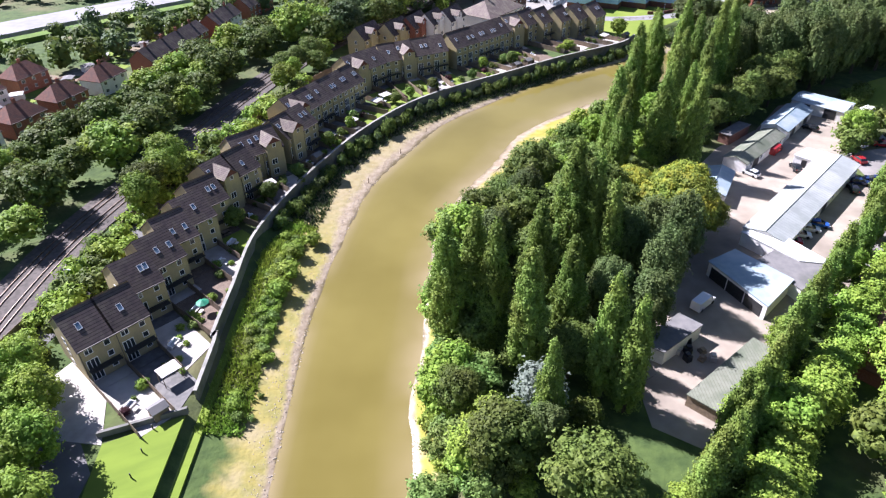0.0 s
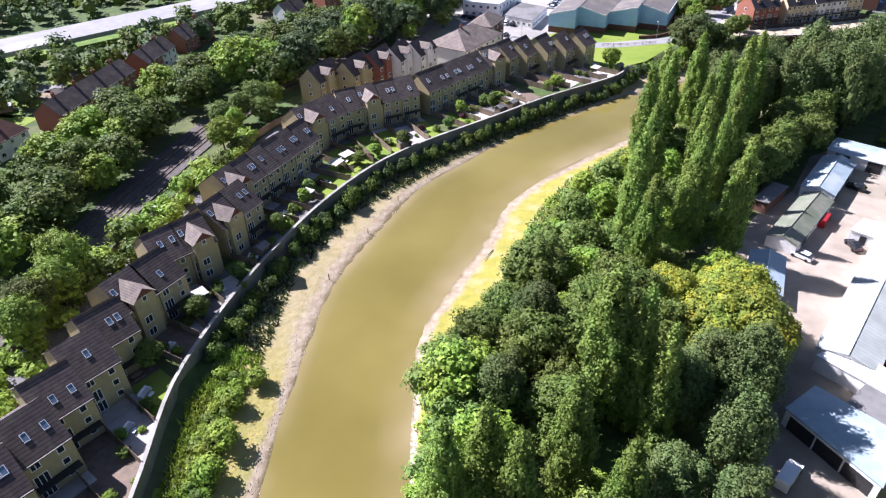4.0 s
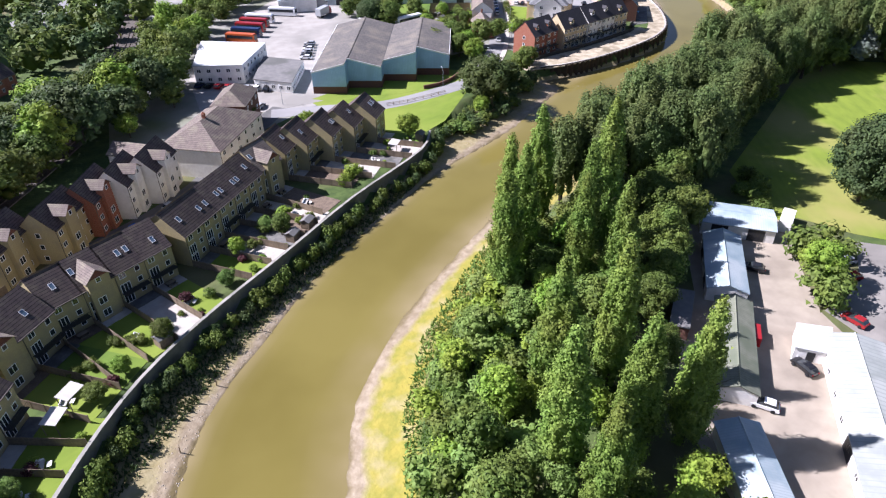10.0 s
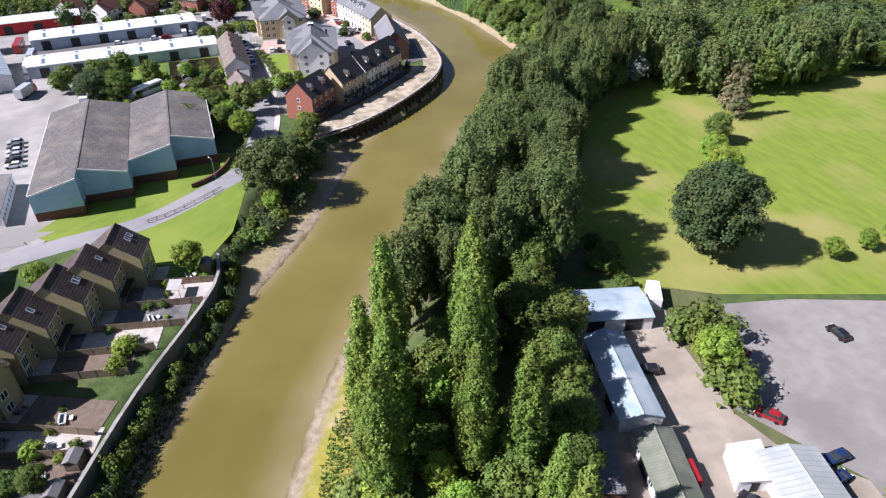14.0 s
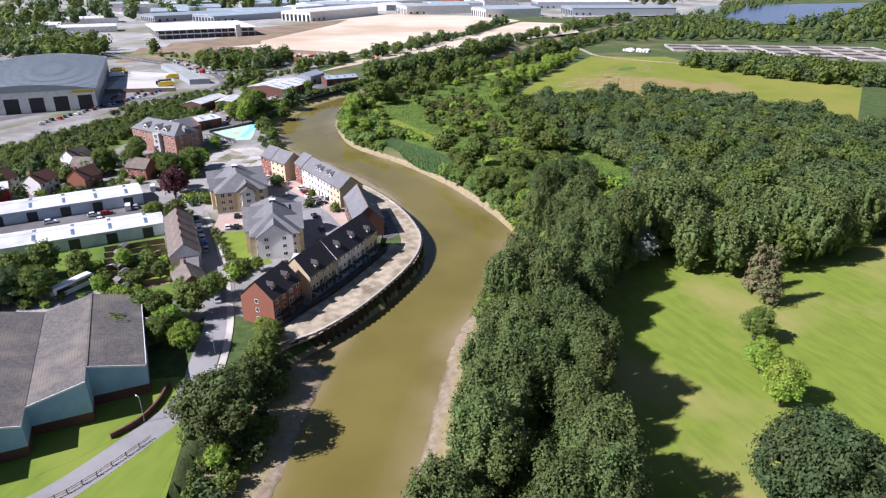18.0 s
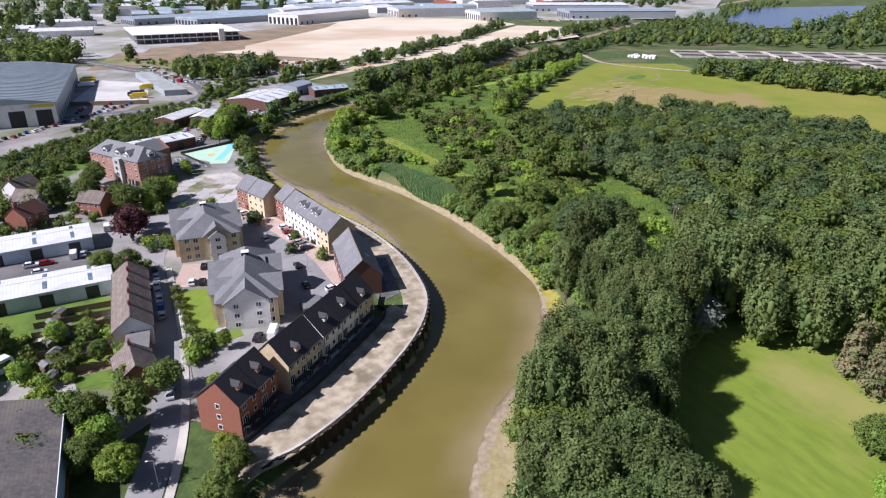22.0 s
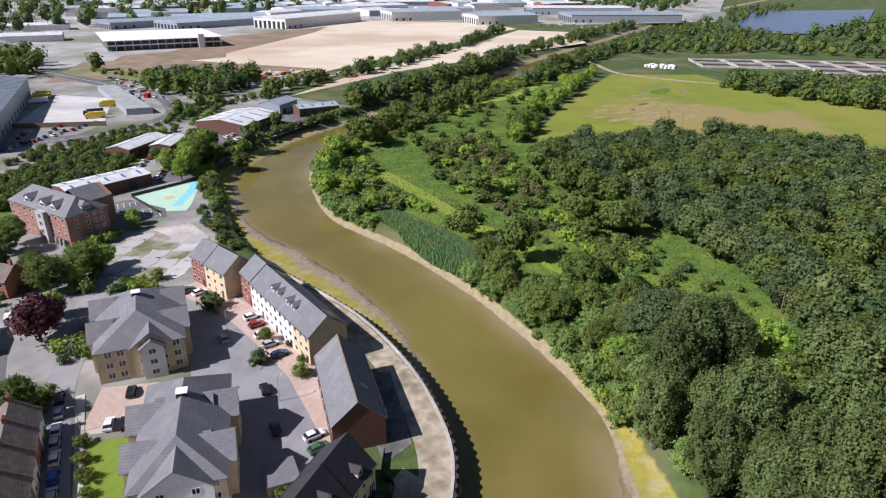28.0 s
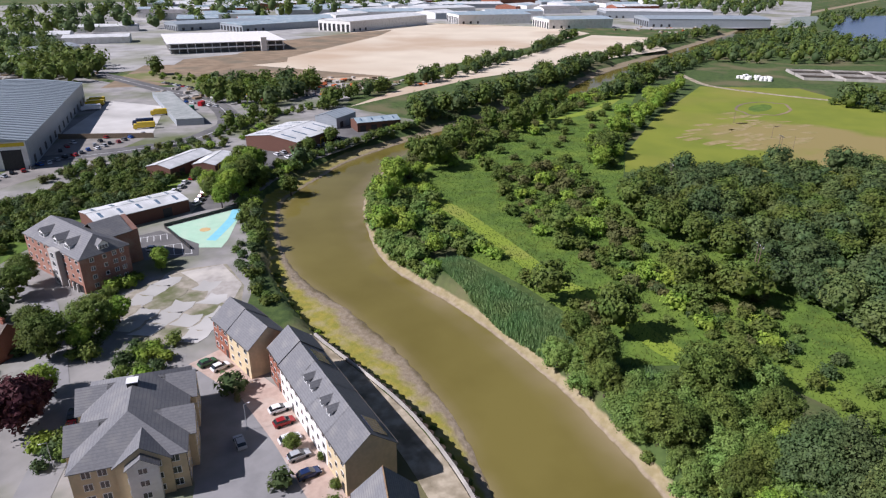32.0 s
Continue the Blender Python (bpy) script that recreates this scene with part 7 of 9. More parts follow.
plant([(3, 118), (14, 140), (26, 160), (42, 177), (60, 191), (80, 206), (72, 184), (56, 166), (40, 150), (26, 130), (14, 116)], 3.3, (("farwillow", 4), ("farbushlime", 3), ("farbush", 3)), 12, 0.5, 0.95, stuff="bank_shrubs", low=1.5)
plant([(-3, 50), (6, 50), (9, 122), (0, 120), (-3, 90)], 3.9, (("midwillow", 4), ("midlime", 1)), 13, 0.55, 0.9, stuff="undergrowth", low=0.7)
plant([(-4, 50), (2, 50), (4, 124), (-1, 122)], 2.6, (("farwillow", 2), ("farbushlime", 2), ("farbush", 1)), 64, 0.35, 0.65, stuff="bank_shrubs", low=0.6)
for kind, x, y, k in (("oak", 6.6, 54.6, 1.0), ("oak", 18.6, 48.3, 1.0), ("oak", 2.5, 64.6, 0.75), ("oak", 19.3, 72.2, 0.8), ("row", 12, 56, 0.6), ("silver", 13, 64, 0.9)):
    tree(kind, x, y, k)
# dense row along the bank and the wood behind it
plant([(83.2, 207.4), (99.2, 213.4), (121.2, 222.4), (151.2, 235.2), (171.2, 240.2), (188, 240.4), (203, 240), (215, 245), (224, 248), (222, 228), (205, 223), (187, 222), (170, 217), (154, 211), (133.2, 199.4), (111.2, 188.4), (97.2, 189.4), (83.2, 197.4)], 5.4, (("row", 6), ("oak", 1)), 14, 0.85, 1.15)
plant([(214, 222), (220, 212), (230, 197), (246, 186), (258, 174), (284, 168), (270, 206), (256, 240), (236, 250), (226, 240)], 6.6, (("midrow", 5), ("midoak", 2), ("farsilver", 0.8)), 52, 0.85, 1.1, stuff="woodland")
plant([(226, 266), (236, 266), (262, 247), (246, 244), (230, 244), (214, 247), (221, 256)], 5.5, (("willow", 3), ("lime", 2), ("row", 1)), 15, 0.8, 1.15, low=1.6)
plant([(258, 306), (287, 290), (264, 274), (246, 266), (234, 272), (246, 298)], 5.2, (("willow", 5), ("oak", 2), ("lime", 1)), 53, 0.7, 1.05, low=1.6)
tree("broad", 253, 269, 0.95)
for x, y, k in ((142, 168, 1.12),):
    tree("broad", x, y, k, None, 1.1)
for x, y, k in ((119, 175, 0.9), (122, 179, 1.0), (126, 182, 1.1), (121, 183, 0.9), (128, 187, 1.0)):
    tree("bush", x, y, k)
tree("bush", 113, 158, 2.2)
tree("lime", 108.5, 153, 0.75)
tree("bush", 104.5, 149, 2.0)
tree("lime", 172, 176, 0.9)
tree("lime", 182, 182, 0.7)
tree("oak", 196, 186, 0.7)
tree("dead", 222, 192, 1.0)
tree("dead", 217, 187, 1.05)
tree("dead", 226, 190, 0.8)
for x, y in ((156, 146), (164, 141), (170, 138)):
    tree("lime", x, y, 0.45)
for x, y, k in ((84, 168.5, 0.8), (79.5, 164, 0.75), (95.6, 177.5, 0.85), (87.5, 173, 0.85), (72.5, 160, 0.7), (92, 183, 0.9), (100, 184, 0.8), (105, 190, 0.9), (76, 170, 0.7), (66, 150, 0.6)):
    tree("oak", x, y, k, None, 1.15)
# a hedge of upright trees along the yard's far side
hedge = smooth([(30, 46), (35, 51.4), (42, 60.6), (52, 71.5), (64, 85), (81, 102), (98, 124)], 6)
for i, p in enumerate(hedge):
    WOODS.setdefault(("yard_trees", LEAF_LIME.name), []).append(("midlime", p.x + 5 + TREES.uniform(-1, 1), p.y - 4 + TREES.uniform(-1, 1), LZ, TREES.uniform(0.5, 0.75), 1.0, TREES.uniform(0, 6), 0))
    tree("hedgepoplar" if i % 4 else "lime", p.x + TREES.uniform(-1, 1), p.y + TREES.uniform(-1, 1), TREES.uniform(0.5, 0.68), None, 0.95)
plant([(52, 34), (90, 60), (110, 90), (90, 92), (66, 70), (56, 52)], 6.2, (("midoak", 2), ("midlime", 3)), 17, 0.6, 0.9, stuff="yard_trees")
# the big wood, the scrub and the meadow's bushes
plant([(299, 252), (315, 272), (334, 304), (354, 350), (394, 364), (440, 330), (468, 288), (446, 190), (420, 120), (330, 130), (284, 168), (270, 206), (264, 238)], 6.0, (("far", 4), ("farrow", 3), ("fardark", 6), ("farsilver", 0.1)), 18, 0.8, 1.2, (0.8, 1.1), stuff="woodland")
plant([(377, 422), (400, 400), (384, 378), (340, 340), (330, 301), (311, 284), (294, 282), (299, 308), (315, 343), (329, 380)], 4.9, (("farbush", 4), ("farbrown", 3), ("farbushlime", 2), ("far", 0.6)), 19, 0.45, 1.25, (0.7, 1.2), stuff="scrub")
plant([(325, 443), (356, 450), (318, 404), (307, 384), (301, 366), (286, 380), (283, 400), (300, 424)], 4.2, (("farwillow", 4), ("farbushlime", 2), ("farbush", 2), ("farlime", 1)), 20, 0.6, 1.15, stuff="scrub")
plant([(276, 318), (284, 338), (290, 352), (296, 352), (288, 330), (280, 314)], 4.6, (("farbush", 2), ("farbrown", 2), ("far", 0.5)), 54, 0.6, 1.1, stuff="scrub")
plant([(360, 440), (440, 452), (540, 446), (520, 430), (440, 404), (400, 400)], 12, (("farbush", 3), ("farbrown", 2), ("farbushlime", 1)), 55, 0.6, 1.2, stuff="scrub")
plant([(340, 442), (364, 460), (410, 476), (440, 480), (520, 480), (600, 480), (700, 496), (690, 478), (600, 466), (500, 458), (420, 450), (360, 438)], 5.6, (("farbush", 4), ("farbushlime", 1), ("farbrown", 2), ("far", 1.5)), 21, 0.7, 1.3, stuff="scrub")
plant([(412, 380), (440, 394), (530, 416), (655, 440), (655, 446), (520, 430), (430, 404), (404, 388)], 5.5, (("farlime", 2), ("farbush", 3)), 22, 0.6, 1.0, stuff="scrub")
plant([(420, 392), (428, 400), (436, 398), (430, 388)], 5, (("far", 1),), 23, 0.75, 0.9, stuff="distant_trees")
plant([(282, 440), (296, 478), (330, 492), (430, 508), (430, 512), (320, 498), (284, 478), (262, 440), (256, 428), (260, 428)], 4.0, (("farbush", 3), ("farwillow", 2), ("farbushlime", 1), ("farbushdark", 1)), 24, 0.5, 0.9, stuff="scrub")
plant([(239, 392), (247, 412), (259, 432), (254, 436), (242, 414), (235, 392)], 2.9, (("farbush", 2), ("farbushdark", 2), ("farwillow", 1)), 25, 0.45, 0.75, stuff="scrub")
plant([(430, 512), (440, 508), (560, 514), (690, 536), (690, 552), (560, 536), (430, 526)], 7.0, (("farsmall", 3), ("farsmalldark", 2), ("farbush", 1)), 26, 0.8, 1.2, stuff="distant_trees")
plant([(430, 590), (580, 598), (780, 640), (960, 700), (960, 712), (780, 652), (570, 612), (430, 602)], 9.0, (("farsmall", 3), ("farsmalldark", 2), ("farbush", 1)), 27, 0.6, 1.1, stuff="distant_trees")
plant([(560, 466), (700, 490), (900, 508), (1100, 520), (1100, 502), (900, 488), (700, 470), (560, 456)], 8.5, (("farsmall", 2), ("farsmalldark", 2)), 85, 0.6, 0.95, stuff="distant_trees")
plant([(690, 546), (900, 562), (1150, 578), (1150, 594), (900, 582), (690, 562)], 8.5, (("farsmall", 2), ("farsmalldark", 2)), 86, 0.6, 0.95, stuff="distant_trees")
plant([(790, 486), (1150, 500), (1180, 440), (1090, 385), (975, 225), (925, 240), (895, 350), (830, 430)], 13.0, (("dist", 2), ("distrow", 2)), 28, 0.7, 1.15, stuff="distant_trees")
plant([(1160, 520), (1290, 530), (1380, 500), (1700, 560), (1900, 520), (1900, 460), (1300, 470), (1200, 470)], 22.0, (("dist", 2), ("distrow", 2)), 29, 0.6, 1.0, stuff="distant_trees")
plant([(645, 345), (625, 290), (613, 255), (612, 190), (660, 170), (692, 230), (684, 290), (668, 330)], 8.0, (("farsmall", 3), ("farsmalldark", 2), ("farbush", 1)), 30, 0.8, 1.2, stuff="distant_trees")
shore_idx = [i for i, p in enumerate(RIGHT_LINE[:-1]) if 224 < p.x < 266]
plant(strip(RIGHT_LINE, 2.6, 10.0, shore_idx[0], shore_idx[-1]), 4.2, (("willow", 5), ("oak", 2), ("lime", 1)), 64, 0.5, 0.85, low=0.5)
low_idx = [i for i, p in enumerate(RIGHT_LINE[:-1]) if 222 < p.x < 345]
for run_idx, seed in (([i for i in low_idx if RIGHT_LINE[i].y < 312], 61), ([i for i in low_idx if RIGHT_LINE[i].y > 376], 90)):
    plant(strip(RIGHT_LINE, 2.0, 8.5, run_idx[0], run_idx[-1]), 2.5, (("farwillow", 3), ("farbush", 3), ("farbushlime", 1)), seed, 0.4, 0.9, stuff="bank_shrubs", low=0.6)
plant([(82, 249), (100, 259), (116, 269), (128, 273), (133, 269), (118, 259), (102, 250), (88, 243)], 3.4, (("farbush", 2), ("farbushdark", 3), ("farwillow", 1)), 62, 0.5, 1.0, stuff="bank_shrubs", low=0.6)
plant([(-280, 300), (-150, 320), (-70, 392), (-8, 470), (16, 560), (-60, 640), (-280, 640)], 7.5, (("dist", 3), ("distrow", 1)), 63, 0.55, 0.95, stuff="distant_trees")
for k, (poly, gap) in enumerate((([(196, 384), (206, 390), (212, 396), (204, 402), (194, 392)], 3.0), ([(176, 412), (196, 420), (200, 430), (180, 432), (170, 420)], 4.2), ([(196, 404), (206, 414), (210, 424), (200, 420), (192, 408)], 3.4), ([(207, 428), (218, 432), (226, 436), (212, 434)], 3.4), ([(150, 312), (152, 318), (147, 320), (143, 312)], 2.6), ([(158, 352), (166, 366), (163, 367), (155, 353)], 2.4), ([(172, 376), (180, 372), (184, 380), (178, 384)], 2.8), ([(140, 424), (168, 412), (176, 424), (150, 440)], 4.6))):
    plant(poly, gap, (("farbush", 3), ("farbushlime", 2), ("farbushdark", 1)), 70 + k, 0.4, 0.85, stuff="town_shrubs")
plant([(14, 326), (32, 344), (42, 366), (58, 396), (90, 430), (80, 444), (48, 420), (26, 384), (14, 350)], 6.5, (("midoak", 3), ("midlime", 2)), 65, 0.6, 0.95, stuff="town_shrubs")
plant([(104, 322), (126, 318), (135, 308), (128, 302), (112, 298), (102, 308)], 7.0, (("midoak", 4), ("midlime", 1)), 67, 0.45, 0.75, stuff="town_shrubs")
plant([(98, 372), (130, 356), (146, 344), (134, 322), (120, 330), (100, 340)], 4.6, (("farbush", 3), ("farbushlime", 2), ("farbushdark", 2)), 68, 0.35, 0.8, stuff="town_shrubs")
plant([(94, 366), (104, 360), (114, 352), (122, 346), (118, 354), (104, 372)], 6.0, (("midoak", 2), ("midlime", 1)), 66, 0.6, 0.85, stuff="town_shrubs")
plant([(268, 250), (296, 252), (302, 272), (326, 302), (340, 340), (318, 352), (300, 326), (292, 300), (288, 276)], 6.0, (("farbush", 3), ("farbushdark", 2), ("farwillow", 2), ("farbrown", 1)), 85, 0.35, 0.75, stuff="scrub")
# left side: trees beyond the railway and on its bank
plant([(-100, 60), (-74, 60), (-66, 62), (-64, 44), (-70, 20), (-100, 20)], 7.4, (("midlime", 3), ("midoak", 2)), 31, 0.9, 1.2, (0.8, 1.0), stuff="railway_trees")
for x, y, k in ((-61, 67, 0.8), (-66, 73, 0.8), (-57, 57, 0.9), (-64, 59, 1.0), (-53, 47, 0.95), (-61, 49, 1.0), (-47, 43, 0.8), (-68, 66, 0.9)):
    tree("lime", x, y, k)
plant([(-92, 100), (-86, 108), (-80, 150), (-66, 200), (-52, 240), (-60, 262), (-80, 236), (-88, 200), (-101, 160), (-108, 120)], 7.8, (("midoak", 4), ("midlime", 3)), 32, 0.85, 1.2, (0.75, 0.95), stuff="railway_trees")
plant([(-72, 128), (-66, 124), (-60, 134), (-66, 142)], 5.5, (("lime", 2), ("oak", 1)), 33, 0.75, 1.0)
plant([(-58, 240), (-40, 238), (-22, 262), (-6, 282), (20, 306), (20, 322), (-20, 300), (-50, 270)], 7.4, (("midoak", 4), ("middark", 4), ("midlime", 1)), 34, 1.0, 1.35, (0.8, 1.0), stuff="railway_trees")
plant([(-50, 196), (-44, 206), (-36, 222), (-40, 228), (-52, 212)], 5.0, (("lime", 2), ("oak", 2)), 35, 0.6, 0.9)
plant([(-74, 70), (-68, 70), (-64, 110), (-60, 140), (-48, 178), (-40, 200), (-44, 204), (-54, 180), (-66, 146), (-72, 110)], 3.4, (("farbushlime", 3), ("farbush", 2), ("farbushlime", 1)), 36, 0.6, 1.1, stuff="scrub")
plant([(-150, 120), (-118, 140), (-122, 150), (-150, 150)], 7.0, (("far", 1), ("farlime", 1)), 37, 0.7, 1.0, stuff="distant_trees")
plant([(-180, 220), (-150, 200), (-118, 230), (-96, 262), (-60, 310), (-70, 330), (-120, 282), (-170, 240)], 8.0, (("farsmall", 3), ("farsmalldark", 2), ("farbush", 1)), 38, 0.6, 0.9, stuff="distant_trees")
plant([(-60, 330), (0, 360), (30, 420), (10, 440), (-60, 380)], 9.0, (("farsmall", 3), ("farsmalldark", 2), ("farbush", 1)), 39, 0.8, 1.1, stuff="distant_trees")
# town trees
for kind, x, y, k in (("greyoak", 101, 262, 1.2), ("greyoak", 113, 269, 0.75), ("lime", 96, 256, 0.55), ("oak", 120, 272, 0.65), ("oak", 126, 276, 0.6), ("lime", 128, 280, 0.5), ("oak", 118, 308, 0.7), ("oak", 112, 298, 0.65), ("lime", 114, 291, 0.7), ("oak", 108, 314, 0.7), ("broad", 100, 350, 0.62), ("oak", 106, 344, 0.8), ("lime", 68, 246, 0.62), ("oak", 32, 276, 0.6), ("lime", 46, 264, 0.5), ("copper", 176, 389, 1.3), ("copper", 180.5, 393, 0.9), ("lime", 184, 398, 0.6), ("oak", 160, 363, 0.75), ("oak", 157, 371, 0.6), ("oak", 201, 455, 0.75), ("oak", 196, 449, 0.75), ("oak", 190, 412, 0.85), ("lime", 196, 410, 0.6), ("oak", 184, 430, 0.9), ("oak", 200, 414, 0.85), ("oak", 191, 421, 0.75), ("oak", 176, 440, 0.9), ("lime", 208, 416, 0.6), ("oak", 158, 374, 0.55), ("lime", 152, 312, 0.4), ("bush", 148, 316, 1.2), ("oak", 206, 346, 0.3), ("dead", 208, 366, 0.25), ("lime", 140, 300, 0.35), ("oak", 5, 296, 0.8), ("oak", 16, 300, 0.7), ("lime", 2, 284, 0.6), ("lime", 130, 345, 0.5), ("bush", 120, 350, 1.3), ("bush", 136, 342, 1.2), ("lime", 118, 336, 0.45), ("bush", 126, 332, 1.4), ("oak", 132, 330, 0.45), ("oak", 98, 430, 0.8), ("lime", 90, 440, 0.8)):
    tree(kind, x, y, k)
plant([(110, 470), (180, 470), (228, 500), (262, 500), (310, 540), (300, 552), (220, 530), (110, 500)], 3.7, (("farbush", 4), ("farbushdark", 2), ("farbrown", 0.5)), 40, 0.65, 1.05, stuff="scrub")
plant([(120, 430), (190, 440), (196, 470), (150, 470)], 8.0, (("farsmall", 3), ("farsmalldark", 2), ("farbush", 1)), 41, 0.5, 0.8, stuff="distant_trees")
plant([(268, 466), (284, 474), (312, 500), (306, 506), (276, 486)], 5.5, (("oak", 2), ("lime", 2)), 42, 0.65, 0.95)
plant([(400, 610), (470, 640), (480, 668), (430, 700), (380, 660)], 9.0, (("farsmall", 3), ("farsmalldark", 2), ("farbush", 1)), 43, 0.8, 1.1, stuff="distant_trees")
plant([(330, 780), (400, 830), (420, 900), (340, 900)], 14.0, (("dist", 1),), 44, 1.1, 1.5, stuff="distant_trees")
plant([(60, 620), (180, 700), (280, 820), (320, 1000), (200, 1100), (60, 900)], 15.0, (("dist", 4), ("distrow", 1)), 45, 0.5, 0.95, stuff="distant_trees")
plant([(-300, 700), (-60, 700), (0, 1200), (-300, 1200)], 22.0, (("dist", 4), ("distrow", 1)), 46, 0.6, 1.1, stuff="distant_trees")
plant([(400, 1120), (1900, 1400), (1900, 1600), (300, 1700), (200, 1300)], 40.0, (("dist", 2), ("distrow", 2)), 47, 1.4, 2.2, stuff="distant_trees")
plant([(1500, 640), (2000, 700), (2000, 1200), (1650, 1000)], 36.0, (("dist", 2), ("distrow", 2)), 48, 1.4, 2.0, stuff="distant_trees")
plant([(800, 180), (965, 215), (1110, 340), (1170, 318), (1500, 265), (1950, 270), (1950, 60), (800, 0)], 24.0, (("dist", 2), ("distrow", 2)), 49, 1.1, 1.8, stuff="distant_trees")
plant([(470, -60), (800, -60), (800, 130), (640, 165), (470, 160), (420, 60)], 13.0, (("dist", 2), ("distrow", 2)), 50, 0.9, 1.3, stuff="distant_trees")
# roadside scrub and tree belts of the estate
plant([(338, 562), (360, 578), (392, 584), (424, 576), (430, 590), (392, 597), (358, 590), (334, 572)], 4.6, (("farbush", 3), ("farbushlime", 1), ("farsmall", 0.8), ("farwillow", 1)), 86, 0.5, 0.95, stuff="scrub")
plant([(250, 545), (281, 548), (300, 556), (330, 560), (336, 567), (300, 568), (270, 566), (250, 560)], 4.4, (("farbush", 2), ("farbushdark", 3), ("farbrown", 1)), 87, 0.5, 0.9, stuff="scrub")
plant([(394, 690), (404, 668), (416, 640), (426, 628), (434, 640), (420, 668), (406, 694)], 5.6, (("midwillow", 3), ("midlime", 1)), 88, 0.7, 1.0, stuff="distant_trees")
plant([(318, 486), (352, 496), (410, 498), (460, 503), (460, 509), (408, 505), (348, 503), (314, 494)], 4.2, (("farbushdark", 3), ("farbush", 3), ("farsmalldark", 0.5)), 89, 0.6, 1.1, stuff="scrub")
for kind, x, y, k in (("midwillow", 291, 491, 1.1), ("midoak", 297, 480, 0.7), ("midoak", 304, 471, 0.7), ("midoak", 283, 504, 0.5), ("midoak", 342, 505, 0.6), ("midoak", 361, 512, 0.65)):
    tree(kind, x, y, k)
plant([(406, 790), (416, 722), (420, 640), (436, 640), (446, 700), (436, 760), (420, 800)], 8.0, (("farbush", 3), ("farbushlime", 2), ("farbrown", 1)), 81, 0.4, 0.8, stuff="scrub")
plant([(384, 624), (392, 604), (370, 574), (344, 557), (322, 552), (300, 552), (312, 544), (352, 556), (392, 590), (398, 618)], 5.0, (("farbush", 3), ("farbushlime", 2), ("farbrown", 1)), 82, 0.5, 0.9, stuff="scrub")
plant([(236, 552), (262, 541), (284, 540), (300, 548), (282, 556), (262, 562)], 4.6, (("farbush", 3), ("farbushdark", 2), ("farbrown", 1)), 83, 0.5, 0.95, stuff="scrub")
plant([(456, 1233), (500, 1244), (444, 1053), (399, 898), (370, 836), (330, 853), (300, 900), (360, 1100)], 12.0, (("dist", 2), ("distrow", 3)), 84, 0.8, 1.3, stuff="distant_trees")
for x, y, k in ((420, 791, 1.3), (453, 644, 0.8), (416, 632, 0.6), (480, 596, 0.8), (372, 827, 1.1), (380, 824, 1.1)):
    tree("farsmall", x, y, k)
# the strip of shrubs under the flood wall
s_line = [p for p in EDGE_LINE if 60 < p.y and p.x < 96]
for i, p in enumerate(s_line):
    d = (s_line[min(i + 1, len(s_line) - 1)] - s_line[max(i - 1, 0)]).normalized()
    nrm = Vector((d.y, -d.x))
    wide = p.y < 118
    for k in range(9 if wide else 5):
        q = p + nrm * (TREES.uniform(5.2, 9.2) if wide else TREES.uniform(1.2, 3.6)) + d * TREES.uniform(-3, 3)
        # On the narrow bank, darker leaf kinds also stand for the wall's shade.
        kind = TREES.choice(("farbush", "farbushlime", "farwillow", "farbushlime") if wide else ("farbush", "farbushdark", "farbushdark", "farbush", "farbush"))
        WOODS.setdefault(("bank_shrubs", KINDS[kind][5].name), []).append((kind, q.x, q.y, height_at(q.x, q.y), TREES.uniform(0.18, 0.4) if wide else TREES.uniform(0.22, 0.5), TREES.uniform(0.8, 1.2) if wide else TREES.uniform(1.2, 2.0), TREES.uniform(0, 6.28), TREES.randrange(2)))
g_line = [p for p in EDGE_LINE if 112 < p.y < 222]
for i in range(1, len(g_line) - 1, 3):
    d = (g_line[i + 1] - g_line[i - 1]).normalized()
    q = g_line[i] + Vector((-d.y, d.x)) * TREES.uniform(2.6, 6.5)
    tree(TREES.choice(("oak", "willow", "oak")), q.x, q.y, TREES.uniform(0.3, 0.42), LZ)
for x, y, k in ((-31, 104, 1.3), (-32, 98, 1.2), (-31, 111, 1.1), (-28, 116, 1.0)):
    tree("limebush", x, y, k)
# along the promenade's mud and the inner shore
for p in [q for q in EDGE_LINE if q.x > 214 and 320 < q.y < 420]:
    for k in range(2):
        x, y = p.x + TREES.uniform(0.4, 2.2), p.y + TREES.uniform(-3, 3)
        kind = TREES.choice(("farbush", "farbushlime", "farbush"))
        WOODS.setdefault(("bank_shrubs", KINDS[kind][5].name), []).append((kind, x, y, height_at(x, y), TREES.uniform(0.15, 0.4), 0.9, TREES.uniform(0, 6.28), TREES.randrange(2)))


